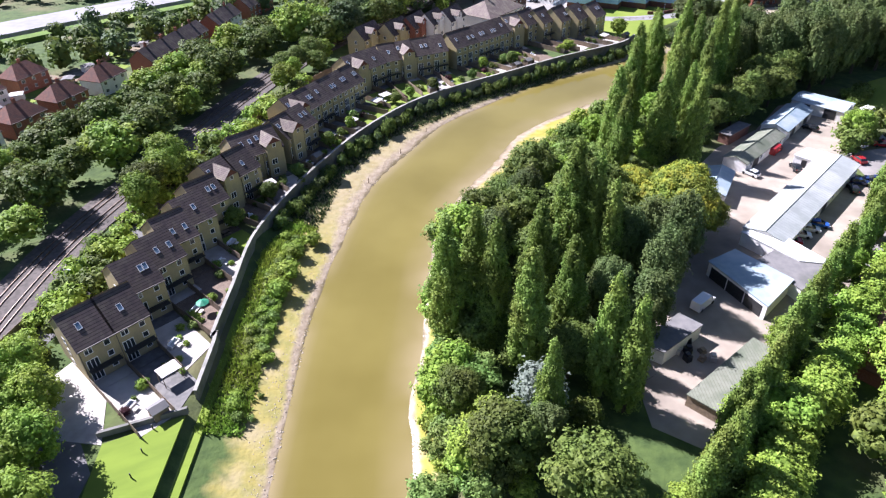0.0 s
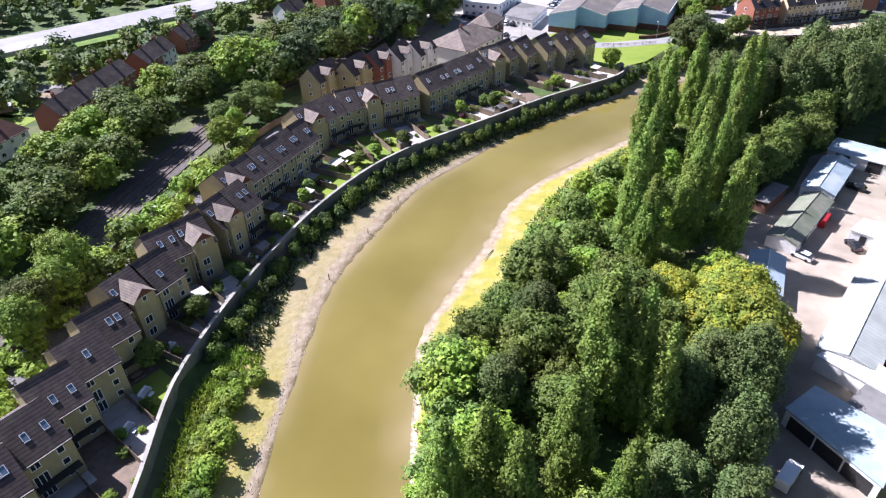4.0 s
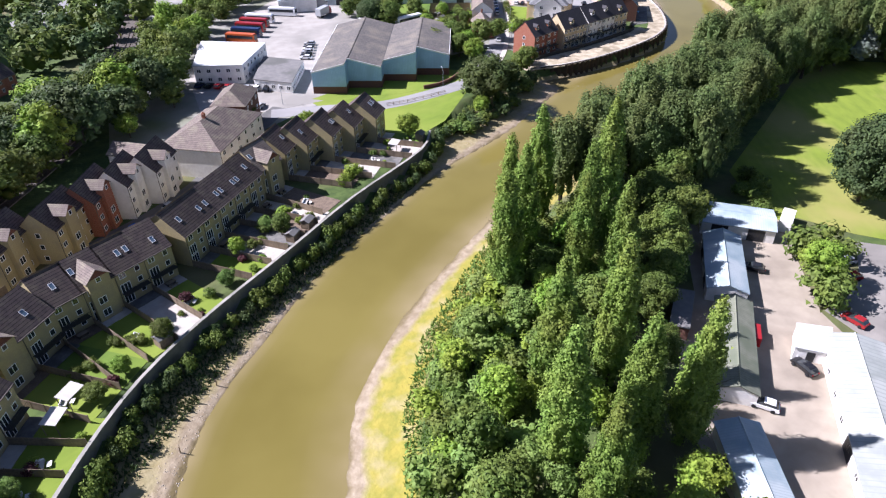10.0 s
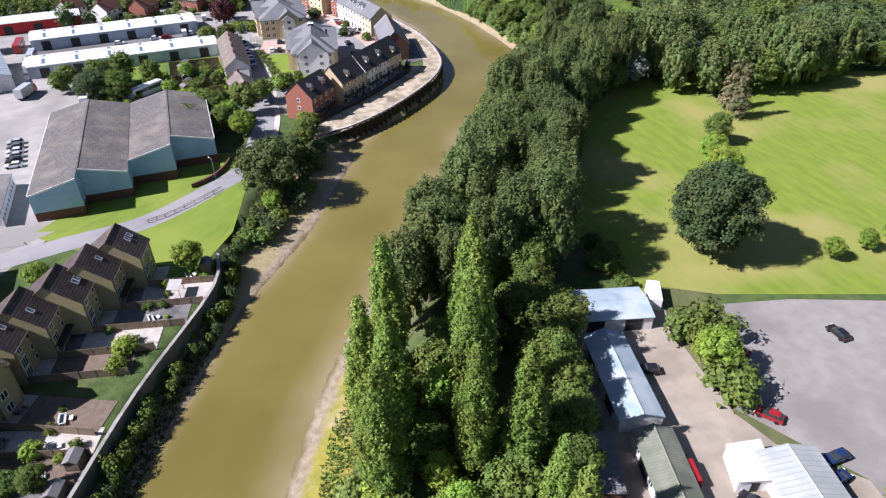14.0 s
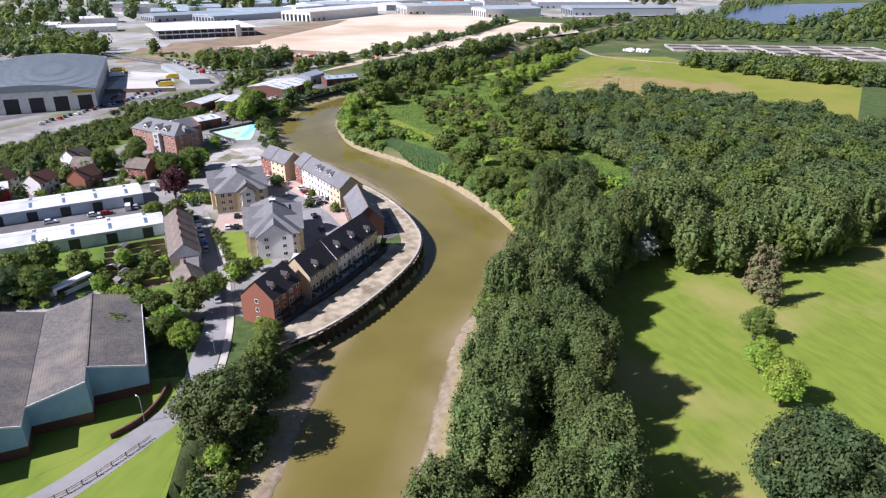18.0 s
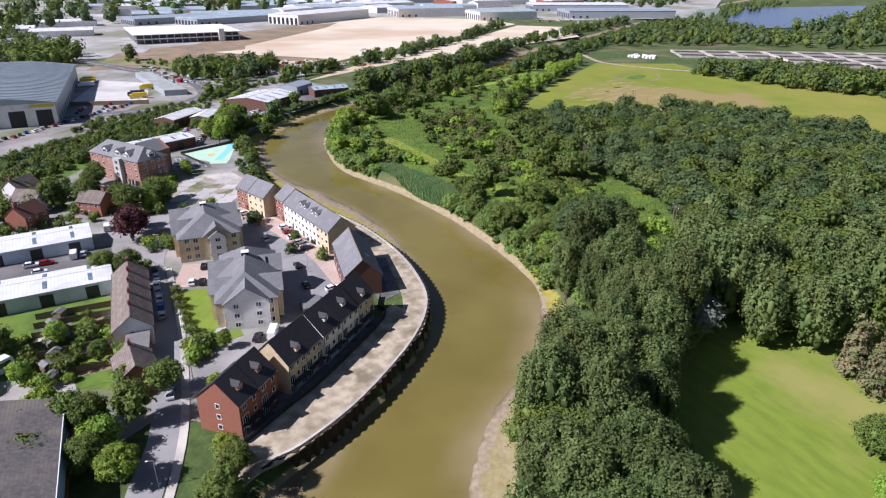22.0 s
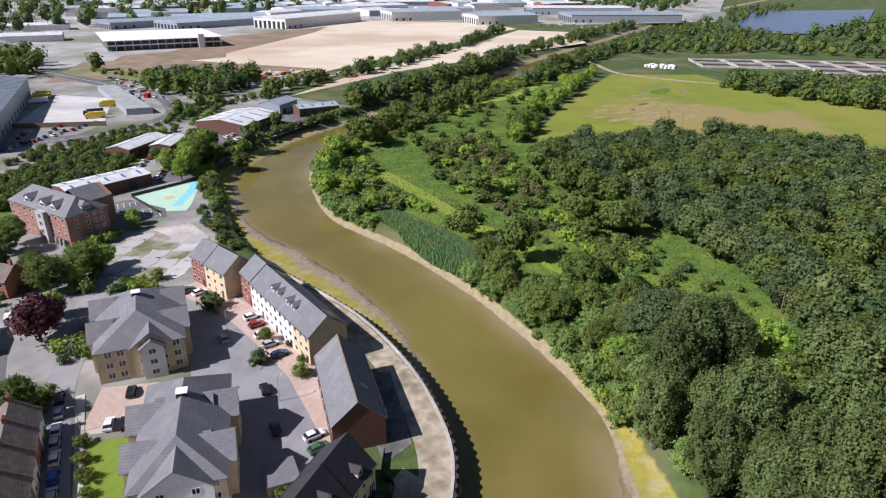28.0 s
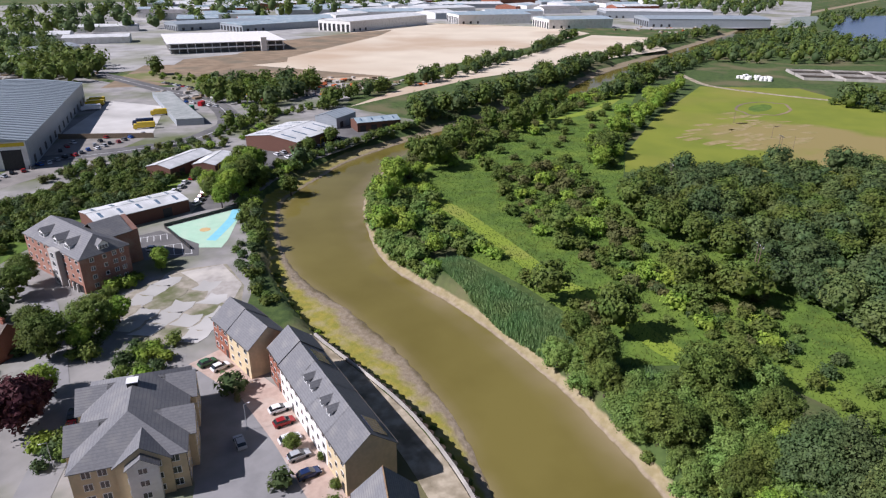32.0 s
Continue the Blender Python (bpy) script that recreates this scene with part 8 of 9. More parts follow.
# ---- reeds ----
def blades(name, poly, n, h, seed, material, label):
    rng = np.random.default_rng(seed)
    xs, ys = [p[0] for p in poly], [p[1] for p in poly]
    pts = []
    while len(pts) < n:
        x, y = rng.uniform(min(xs), max(xs)), rng.uniform(min(ys), max(ys))
        if inside(poly, x, y):
            pts.append((x, y))
    z, _ = ground_height([p[0] for p in pts], [p[1] for p in pts])
    v, f = [], []
    for (x, y), zz in zip(pts, z):
        a, w_, hh = rng.uniform(0, math.tau), rng.uniform(0.12, 0.3), h * rng.uniform(0.6, 1.2)
        lx, ly = rng.normal(0, 0.35, 2)
        o = len(v)
        v += [(x - w_ * math.cos(a), y - w_ * math.sin(a), zz - 0.1), (x + w_ * math.cos(a), y + w_ * math.sin(a), zz - 0.1), (x + lx, y + ly, zz + hh)]
        f.append((o, o + 1, o + 2))
    return tagged(new(name, mesh_from(name, v, f, material)), label, "plants", "", "stuff")


blades("reed_bed", [(285.5, 379), (292, 374), (284, 347), (277, 325), (268, 308), (262.6, 319), (270, 344)], 26000, 2.0, 3, REED, "dense green reed bed on the bank")
blades("reed_patch", [(268, 314), (273, 306), (264, 292), (256, 300)], 3500, 2.0, 13, REED, "small patch of green reeds on the bank")
blades("meadow_grass", [(262, 256), (268, 247), (308, 244), (318, 266), (344, 298), (364, 346), (404, 374), (440, 390), (520, 428), (440, 468), (364, 456), (340, 440), (318, 412), (297, 378), (290, 350), (280, 322), (270, 312), (288, 292), (284, 272)], 42000, 0.55, 14, GRASSBLADE, "rough tall grass of the meadow")
blades("shore_reeds", [(12, 132), (17, 130), (28, 150), (44, 168), (62, 184), (76, 192), (78, 204), (60, 196), (38, 178), (27, 163), (22, 151)], 7000, 0.8, 4, LEAF_WILLOW, "pale rough growth above the mud")
blades("bank_growth", [(-38, 64), (-31, 64), (-31, 112), (-28, 122), (-34, 126), (-38, 112)], 7000, 0.8, 5, LEAF_LIME, "rough grass and weeds below the flood wall")
blades("bank_weeds", [(-28, 122), (-25, 145), (-14, 168), (10, 192), (40, 214), (66, 232), (68, 236), (40, 220), (6, 196), (-18, 170), (-32, 142), (-36, 124)], 7000, 0.7, 6, LEAF_DARK, "dark weeds on the shaded river bank")

# ---- stones on the shore ----
rng = np.random.default_rng(9)
v, f = [], []
shore_left = [p for p in LEFT_LINE if 30 < p.y and p.x < 96]
for i in range(len(shore_left) - 1):
    a, b = shore_left[i], shore_left[i + 1]
    d = (b - a).normalized()
    nrm = Vector((-d.y, d.x))
    for k in range(int((b - a).length * 9)):
        q = a.lerp(b, rng.uniform()) + nrm * abs(rng.normal(1.6, 1.5))
        r = rng.uniform(0.08, 0.24)
        z0 = 0.0
        o = len(v)
        ang = rng.uniform(0, math.tau)
        for j in range(5):
            v.append((q.x + r * math.cos(ang + j * 1.257) * rng.uniform(0.7, 1.3), q.y + r * math.sin(ang + j * 1.257) * rng.uniform(0.7, 1.3), -9.0))
        v.append((q.x, q.y, -8.0 + r * 0.45))
        f += [(o + j, o + (j + 1) % 5, o + 5) for j in range(5)]
hv = np.array(v)
zz, _ = ground_height(hv[:, 0], hv[:, 1])
hv[:, 2] = np.where(hv[:, 2] < -8.5, zz - 0.05, zz + hv[:, 2] + 8.0)
tagged(new("shore_stones", mesh_from("shore_stones", hv, f, STONE)), "loose pale stones along the muddy shore", "stones", "", "stuff")


# ---- gardens of the riverside terrace ----
GRAVEL = mat("garden_gravel", (0.5, 0.46, 0.4), (0.4, 0.36, 0.31), 0.8, 0.95, bump=0.3, bscale=8, coords="World")
DECK = mat("timber_deck", (0.2, 0.15, 0.105), (0.15, 0.11, 0.08), 1.0, 0.85, stripes=(0, 0.15, (0.07, 0.05, 0.04)))
CLOTH = mat("pale_canvas", (0.5, 0.48, 0.44), (0.42, 0.4, 0.36), 0.8, 0.9)
POOLBLUE = mat("pale_blue_plastic", (0.16, 0.42, 0.6), (0.2, 0.5, 0.66), 1.0, 0.4)
ORANGE = mat("orange_canvas", (0.62, 0.16, 0.04), (0.55, 0.13, 0.035), 1.0, 0.85)


def fence(a, b, h=1.7, z=LZ, label="weathered timber garden fence", material=None, gap=2.5, group="garden fences"):
    """Posts and boarded panels between two points."""
    d = Vector((b[0] - a[0], b[1] - a[1]))
    if d.length < 0.8:
        return
    ob = thing("fence", a[0], a[1], z, math.degrees(math.atan2(d.y, d.x)), label, "fence", group)
    n = max(1, round(d.length / gap))
    w = round(d.length / n, 2)
    for i in range(n + 1):
        part("post", cached(("fpost", h), lambda: Shape().box(-0.06, -0.06, -0.3, 0.06, 0.06, h + 0.1).mesh("post", WOOD)), ob, pose(w * i, 0, 0))
        if i < n:
            part("panel", cached(("fpan", w, h), lambda: Shape().box(0.06, -0.025, 0.05, w - 0.06, 0.025, h).mesh("panel", material or WOOD)), ob, pose(w * i, 0, 0))
    return ob


def garden_table(x, y, turn):
    ob = thing("garden_table_set", x, y, LZ + 0.1, turn, "dark garden table with bench seats", "garden table")
    part("tabletop", cached("gt", lambda: Shape().box(-0.9, -0.45, 0.7, 0.9, 0.45, 0.76).mesh("tabletop", WOOD)), ob)
    for q in (-0.75, 0.75):
        part("leg", cached("gl", lambda: Shape().box(-0.05, -0.4, 0, 0.05, 0.4, 0.7).mesh("leg", DARKMETAL)), ob, pose(q, 0, 0))
    for q in (-0.85, 0.85):
        part("bench", cached("gb", lambda: Shape().box(-0.9, -0.18, 0.38, 0.9, 0.18, 0.45).box(-0.7, -0.1, 0, -0.6, 0.1, 0.38).box(0.6, -0.1, 0, 0.7, 0.1, 0.38).mesh("bench", WOOD)), ob, pose(0, q, 0))


def lounger_set(x, y, turn):
    """A pale garden sofa of two seats with a low table."""
    ob = thing("garden_sofa", x, y, LZ + 0.1, turn, "pale garden sofa with a low table on the patio", "garden sofa")
    part("seat", cached("gss", lambda: Shape().box(-1.0, -0.4, 0.1, 1.0, 0.4, 0.42).mesh("seat", CLOTH)), ob)
    part("backrest", cached("gsb", lambda: Shape().box(-1.0, 0.4, 0.1, 1.0, 0.58, 0.85).mesh("backrest", FRAME)), ob)
    for q in (-1.12, 1.0):
        part("armrest", cached("gsa", lambda: Shape().box(0, -0.4, 0, 0.12, 0.58, 0.62).mesh("armrest", FRAME)), ob, pose(q, 0, 0))
    part("low_table", cached("gst", lambda: Shape().box(-0.5, -1.4, 0.32, 0.5, -0.8, 0.4).box(-0.4, -1.2, 0, -0.3, -1.0, 0.32).box(0.3, -1.2, 0, 0.4, -1.0, 0.32).mesh("low_table", WHITE)), ob)


def parasol(x, y, material, label):
    ob = thing("parasol", x, y, LZ + 0.1, TREES.uniform(0, 90), label, "parasol")
    part("pole", cached("pp", lambda: Shape().tube(0, 0, 0, 2.5, 0.03, 0.03, 6).mesh("pole", DARKMETAL)), ob)
    v = [(1.2 * math.cos(math.tau * i / 8), 1.2 * math.sin(math.tau * i / 8), 2.1) for i in range(8)] + [(0, 0, 2.65)]
    part("canopy", cached(("pc", material.name), lambda: mesh_from("canopy", v, [(i, (i + 1) % 8, 8) for i in range(8)], material)), ob)


def canopy(x, y, turn, w=3.4, d=2.4, material=None):
    ob = thing("garden_canopy", x, y, LZ + 0.1, turn, "pale flat garden canopy on four posts", "canopy")
    part("roof", cached(("gcr", w, d), lambda: Shape().slab((-w / 2, -d / 2, 2.4), (w / 2, -d / 2, 2.4), (w / 2, d / 2, 2.6), (-w / 2, d / 2, 2.6), 0.1).mesh("roof", material or CLOTH)), ob)
    for a in (-1, 1):
        for b in (-1, 1):
            part("post", cached("gcp", lambda: Shape().box(-0.05, -0.05, -0.1, 0.05, 0.05, 2.35).mesh("post", WOOD)), ob, pose(a * (w / 2 - 0.15), b * (d / 2 - 0.15), 0))


def trampoline(x, y):
    ob = thing("trampoline", x, y, LZ + 0.1, 0, "round blue-edged garden trampoline", "trampoline")
    k = [(math.cos(math.tau * i / 16), math.sin(math.tau * i / 16)) for i in range(16)]
    part("rim", cached("tr", lambda: Shape().add([(r * c, r * s, z) for r, z in ((1.15, 0.75), (1.5, 0.75), (1.5, 0.65), (1.15, 0.65)) for c, s in k], [(16 * j + i, 16 * ((j + 1) % 4) + i, 16 * ((j + 1) % 4) + (i + 1) % 16, 16 * j + (i + 1) % 16) for j in range(4) for i in range(16)]).mesh("rim", POOLBLUE)), ob)
    part("mat", cached("tm", lambda: Shape().tube(0, 0, 0.69, 0.71, 1.15, 1.15, 16).mesh("mat", DARKMETAL)), ob)
    for i in range(4):
        part("leg", cached("tl", lambda: Shape().box(-0.04, -0.04, -0.1, 0.04, 0.04, 0.66).mesh("leg", DARKMETAL)), ob, pose(1.3 * math.cos(i * 1.571 + 0.4), 1.3 * math.sin(i * 1.571 + 0.4), 0))


def garden_shed(x, y, turn, material=None):
    ob = thing("garden_shed", x, y, LZ, turn, "small wooden garden shed", "shed")
    part("wall", gable_walls(2.4, 2.0, 1.9, 2.4, material or WOOD), ob)
    part("roof", gable_roof(2.4, 2.0, 1.9, 2.4, FELT, over=0.15), ob)
    part("door", cached("gsd", lambda: Shape().box(0, -0.04, 0, 0.8, 0.02, 1.7).mesh("door", WOOD)), ob, pose(0.8, -1.0, 0))


yard_rnd = random.Random(21)
for i, (ax, ay, bx, by, D) in enumerate(PLOTS):
    L = math.hypot(bx - ax, by - ay)
    u = Vector(((bx - ax) / L, (by - ay) / L))
    out = Vector((u.y, -u.x))
    f0, f1 = Vector((ax, ay)) + out * (D / 2 + 0.1), Vector((bx, by)) + out * (D / 2 + 0.1)

    def reach(p):
        k = 0.0
        while k < 16 and bool(within_line(np.array([p.x + out.x * (k + 0.9)]), np.array([p.y + out.y * (k + 0.9)]), EDGE_LINE + WEST)[0]):
            k += 0.5
        return k
    r0, r1 = reach(f0), reach(f1)
    if min(r0, r1) < 2.5:
        continue
    sub = 2.6
    area("patio", [f0 + u * 0.1, f1 - u * 0.1, f1 - u * 0.1 + out * sub, f0 + u * 0.1 + out * sub], yard_rnd.choice((DARKPAVE, CONCRETE, DECK, GRAVEL, TARMAC)), LZ + 0.12 + 0.004 * (i % 7), 0.3, "paved patio behind the house", "patio")
    area("garden_plot", [f0 + u * 0.1 + out * (sub + 0.05), f1 - u * 0.1 + out * (sub + 0.05), f1 - u * 0.1 + out * r1, f0 + u * 0.1 + out * r0], yard_rnd.choice((LAWN, MEADOW, DARKPAVE, CONCRETE, DECK, LAWN, GRAVEL)), LZ + 0.085 + 0.004 * (i % 7), 0.3, "small back garden plot", "garden")
    fence(f0 + out * 0.2, f0 + out * r0)
    mid = (f0 + f1) / 2
    deep = (r0 + r1) / 2
    turn = math.degrees(math.atan2(u.y, u.x))
    pick = yard_rnd.random()
    q = mid + out * (deep * yard_rnd.uniform(0.45, 0.7)) + u * yard_rnd.uniform(-0.8, 0.8)
    if yard_rnd.random() < 0.55:
        lounger_set(mid.x + out.x * deep * 0.6 - u.x * 1.2, mid.y + out.y * deep * 0.6 - u.y * 1.2, turn + 25)
    if pick < 0.3:
        garden_table(mid.x + out.x * 1.6, mid.y + out.y * 1.6, turn)
    elif pick < 0.42:
        parasol(q.x, q.y, CLOTH if pick < 0.34 else GREENPAINT, "open garden parasol on a pole")
    elif pick < 0.45 and deep > 6:
        trampoline(q.x, q.y)
    elif pick < 0.64 and deep > 5:
        canopy(q.x, q.y, turn)
    elif pick < 0.75 and deep > 6:
        garden_shed(mid.x + out.x * (deep - 1.6), mid.y + out.y * (deep - 1.6), turn)
    for k in range(yard_rnd.randrange(2, 4)):
        e = yard_rnd.choice((0.12, 0.88))
        q = f0.lerp(f1, e if k else yard_rnd.uniform(0.2, 0.8)) + out * (deep * yard_rnd.uniform(0.4, 0.94))
        tree(yard_rnd.choice(("bush", "limebush", "bush", "redbush" if k == 2 else "limebush")), q.x, q.y, yard_rnd.uniform(0.25, 0.62), LZ)
tree("lime", -9, 190, 0.32)
tree("lime", -25, 168, 0.34)
tree("redbush", 3, 204, 0.7)
tree("lime", 15, 214, 0.38)
tree("willow", 22, 221, 0.35)
tree("limebush", 27, 224, 0.9)
tree("limebush", 47, 234, 1.1)
tree("limebush", 44, 231, 0.9)

# the lane and fence between the terrace and the railway
lane_line = smooth([(-74, 70), (-71, 84), (-68, 100), (-66, 116), (-63.5, 132), (-59, 148), (-54, 164), (-45, 186), (-38, 204), (-30, 216), (-14, 226), (0, 232), (18, 246)])
ribbon("rear_lane", lane_line, 5.5, TARMAC, LZ + 0.07, 0.3, "grey lane behind the terrace", "road")
edge_f = [p + Vector((-3.6, 1.0)) for p in lane_line if p.y < 225]
for a, b in zip(edge_f[:-1:2], edge_f[2::2]):
    fence(a, b, 2.0, LZ, "tall brown timber fence by the railway", gap=2.4, group="railway fence")
ribbon("forecourts", smooth([(-65, 84), (-62, 100), (-60.5, 116), (-58, 132), (-52, 150), (-46, 168), (-36, 192), (-28, 206)]), 5.0, BLOCKPAVE, LZ + 0.06, 0.3, "paved forecourts behind the houses", "paving")
ribbon("rear_close", smooth([(-24, 222), (-12, 230), (2, 238), (14, 248), (24, 262), (36, 276), (44, 284)]), 6.0, TARMAC, LZ + 0.074, 0.3, "asphalt close behind the terrace", "road")
for k in range(9):
    a = Vector((-42.5, 30 + 4.2 * k))
    b = tagged(new("bollard", cached("bollard", lambda: Shape().tube(0, 0, -0.3, 0.95, 0.11, 0.09, 8).mesh("bollard", DARKMETAL))), "short dark wooden bollard on the lawn", "bollard", "lawn bollards")
    b.matrix_basis = pose(-41.5 - 0.4 * k * (k < 5) - 2.0 * (k >= 5), a.y, LZ + 0.06)


# ---- vehicles ----
CARPAINT = {"white": (0.78, 0.78, 0.78), "silver": (0.42, 0.43, 0.44), "black": (0.016, 0.016, 0.018), "grey": (0.11, 0.115, 0.12), "red": (0.3, 0.018, 0.02), "blue": (0.02, 0.09, 0.36), "navy": (0.015, 0.03, 0.09), "yellow": (0.72, 0.5, 0.02), "green": (0.05, 0.13, 0.06), "orange": (0.5, 0.1, 0.025)}
PAINTS = {k: mat("car_paint_" + k, v, rough=0.25, spec=0.6) for k, v in CARPAINT.items()}
LAMP = mat("lamp_lens", (0.7, 0.7, 0.7), rough=0.1, spec=0.8)
TAIL = mat("tail_lens", (0.35, 0.01, 0.01), rough=0.2, spec=0.6)


def prism(profile, w0, w1, name, material):
    """A side profile of (x, z, share of the width) drawn across the car."""
    n = len(profile)
    v = [(x, -w0 / 2 * k, z) for x, z, k in profile] + [(x, w0 / 2 * k, z) for x, z, k in profile]
    return mesh_from(name, v, [tuple(range(n)), tuple(range(2 * n - 1, n - 1, -1))] + [((i + 1) % n, i, n + i, n + (i + 1) % n) for i in range(n)], material)


def wheel(parent, x, y, r=0.32):
    def make():
        n, s = 12, Shape()
        k = [(math.cos(math.tau * i / n) * r, math.sin(math.tau * i / n) * r) for i in range(n)]
        s.add([(c, -0.1, q) for c, q in k] + [(c, 0.1, q) for c, q in k], [tuple(range(n)), tuple(range(2 * n - 1, n - 1, -1))] + [((i + 1) % n, i, n + i, n + (i + 1) % n) for i in range(n)])
        return s.mesh("wheel", TYRE)
    part("wheel", cached(("wheel", r), make), parent, pose(x, y, r))


def car(x, y, heading, colour="silver", z=LZ + 0.09, kind="car"):
    ob = thing("car", x, y, z, heading, f"parked {colour} {'hatchback car' if kind == 'car' else 'estate car'} on the tarmac", "car")
    paint = PAINTS[colour]
    e = 0.25 if kind != "car" else 0.0
    body = [(-2.1 - e, 0.28, 0.92), (-2.15 - e, 0.6, 0.98), (-2.05 - e, 0.92, 0.94), (-1.1, 0.98, 1), (0.9, 0.95, 1), (1.85, 0.8, 0.95), (2.12, 0.6, 0.9), (2.1, 0.3, 0.88)]
    cabin = [(-1.95 - e, 0.95, 0.9), (-1.55 - e, 1.42, 0.78), (0.1, 1.46, 0.8), (1.05, 0.95, 0.9)]
    roof = [(-1.5 - e, 1.42, 0.77), (-1.3 - e, 1.5, 0.74), (-0.1, 1.51, 0.75), (0.15, 1.46, 0.79)]
    part("body", cached(("cb", colour, kind), lambda: prism(body, 1.78, 1.7, "body", paint)), ob)
    part("glazing", cached(("cg", kind), lambda: prism(cabin, 1.72, 1.6, "glazing", GLASS)), ob)
    part("roof", cached(("cr", colour, kind), lambda: prism(roof, 1.74, 1.6, "roof", paint)), ob)
    if y > 385:
        part("underbody", cached("ub", lambda: Shape().box(-1.8, -0.78, -0.02, 1.8, 0.78, 0.4).mesh("underbody", TYRE)), ob)
        return ob
    for a in (-1.3, 1.32):
        for b in (-0.82, 0.82):
            wheel(ob, a, b)
    if y > 170 and (x < 140 or y > 345):
        return ob
    for b in (-0.62, 0.62):
        part("headlight", cached("hl", lambda: Shape().box(-0.05, -0.17, -0.06, 0.04, 0.17, 0.06).mesh("headlight", LAMP)), ob, pose(2.06, b, 0.66))
        part("tail_light", cached("tl2", lambda: Shape().box(-0.04, -0.12, -0.1, 0.05, 0.12, 0.1).mesh("tail_light", TAIL)), ob, pose(-2.12 - e, b, 0.75))
    return ob


def van(x, y, heading, colour="white", z=LZ + 0.09, L=5.4):
    ob = thing("van", x, y, z, heading, f"parked {colour} panel van", "van")
    p = [(-L / 2, 0.35, 1), (-L / 2, 2.15, 0.94), (L / 2 - 1.7, 2.2, 0.92), (L / 2 - 0.9, 1.2, 0.96), (L / 2, 0.95, 0.92), (L / 2, 0.35, 0.92)]
    part("body", cached(("vb", colour, L), lambda: prism(p, 1.95, 1.9, "body", PAINTS[colour])), ob)
    part("windscreen", cached("vw", lambda: prism([(-0.75, 0.5, 0.9), (-0.72, 0.54, 0.9), (0.02, -0.36, 0.94), (-0.02, -0.4, 0.94)], 1.9, 1.9, "windscreen", GLASS)), ob, pose(L / 2 - 0.95, 0, 1.66))
    for a in (-L / 2 + 1.0, L / 2 - 0.9):
        for b in (-0.88, 0.88):
            wheel(ob, a, b, 0.36)


def lorry(x, y, heading, colour="white", cab="white", L=9.0, name="lorry", z=LZ + 0.09):
    ob = thing(name, x, y, z, heading, f"parked {colour} box lorry", "lorry")
    part("box", cached(("lb", colour, L), lambda: Shape().box(-L / 2, -1.25, 0.9, L / 2 - 2.0, 1.25, 3.7).mesh("box", PAINTS[colour])), ob)
    part("cab", cached(("lc", cab, L), lambda: prism([(L / 2 - 1.9, 0.5, 1), (L / 2 - 1.9, 2.9, 0.96), (L / 2 - 0.3, 2.8, 0.96), (L / 2, 1.6, 1), (L / 2, 0.5, 1)], 2.4, 2.4, "cab", PAINTS[cab])), ob)
    part("chassis", cached(("lch", L), lambda: Shape().box(-L / 2, -0.5, 0.5, L / 2 - 0.2, 0.5, 0.9).mesh("chassis", DARKMETAL)), ob)
    for a in (-L / 2 + 1.2, -L / 2 + 2.4, L / 2 - 1.1):
        for b in (-1.05, 1.05):
            wheel(ob, a, b, 0.48)


def coach(x, y, heading, colour="white", z=LZ + 0.09):
    ob = thing("coach", x, y, z, heading, f"parked {colour} touring coach", "coach")
    part("body", cached(("co", colour), lambda: prism([(-5.9, 0.35, 1), (-6.0, 3.1, 0.96), (-5.7, 3.4, 0.88), (5.5, 3.4, 0.88), (5.9, 3.0, 0.96), (6.0, 0.35, 1)], 2.5, 2.4, "body", PAINTS[colour])), ob)
    for b in (-1, 1):
        part("side_window", cached("cow", lambda: Shape().box(-5.3, -0.03, 1.7, 5.2, 0.03, 2.75).mesh("side_window", GLASS)), ob, pose(0, b * 1.235, 0))
    part("windscreen", cached("cos", lambda: Shape().box(-0.03, -1.1, 1.3, 0.04, 1.1, 2.95).mesh("windscreen", GLASS)), ob, pose(5.95, 0, 0))
    for a in (-3.6, 3.8):
        for b in (-1.1, 1.1):
            wheel(ob, a, b, 0.48)


for x, y, h, c in ((92.4, 138.6, 128, "black"), (79.8, 124.4, 120, "black"), (74.4, 137.0, 125, "white"), (100.5, 161.5, 130, "black"), (108.5, 151.5, 100, "silver"), (103.5, 142.6, 95, "red"), (131, 139, 60, "black"), (94.5, 128.5, 80, "black"), (101.5, 132.5, 150, "navy"), (79.6, 114.0, -20, "blue"), (76.9, 112.4, -20, "white"), (74.1, 110.4, -20, "white"), (71.3, 108.4, -20, "red"), (97.8, 131.3, -20, "navy"), (86.3, 139.3, 85, "black"), (117.5, 154.4, 165, "silver"), (113.8, 150.6, 165, "red")):
    car(x, y, h, c)
van(85.2, 148.4, 44, "red")
van(46.5, 89, 40, "white")
for (x, y), c in zip(((212.1, 357), (210.2, 353.0), (207.8, 348.2), (206.0, 343.4), (204.2, 338.4), (188.4, 312.2), (186.4, 309.0)), ("white", "red", "white", "silver", "navy", "white", "green")):
    car(x - 0.5, y, -18, c, LZ + 0.1)
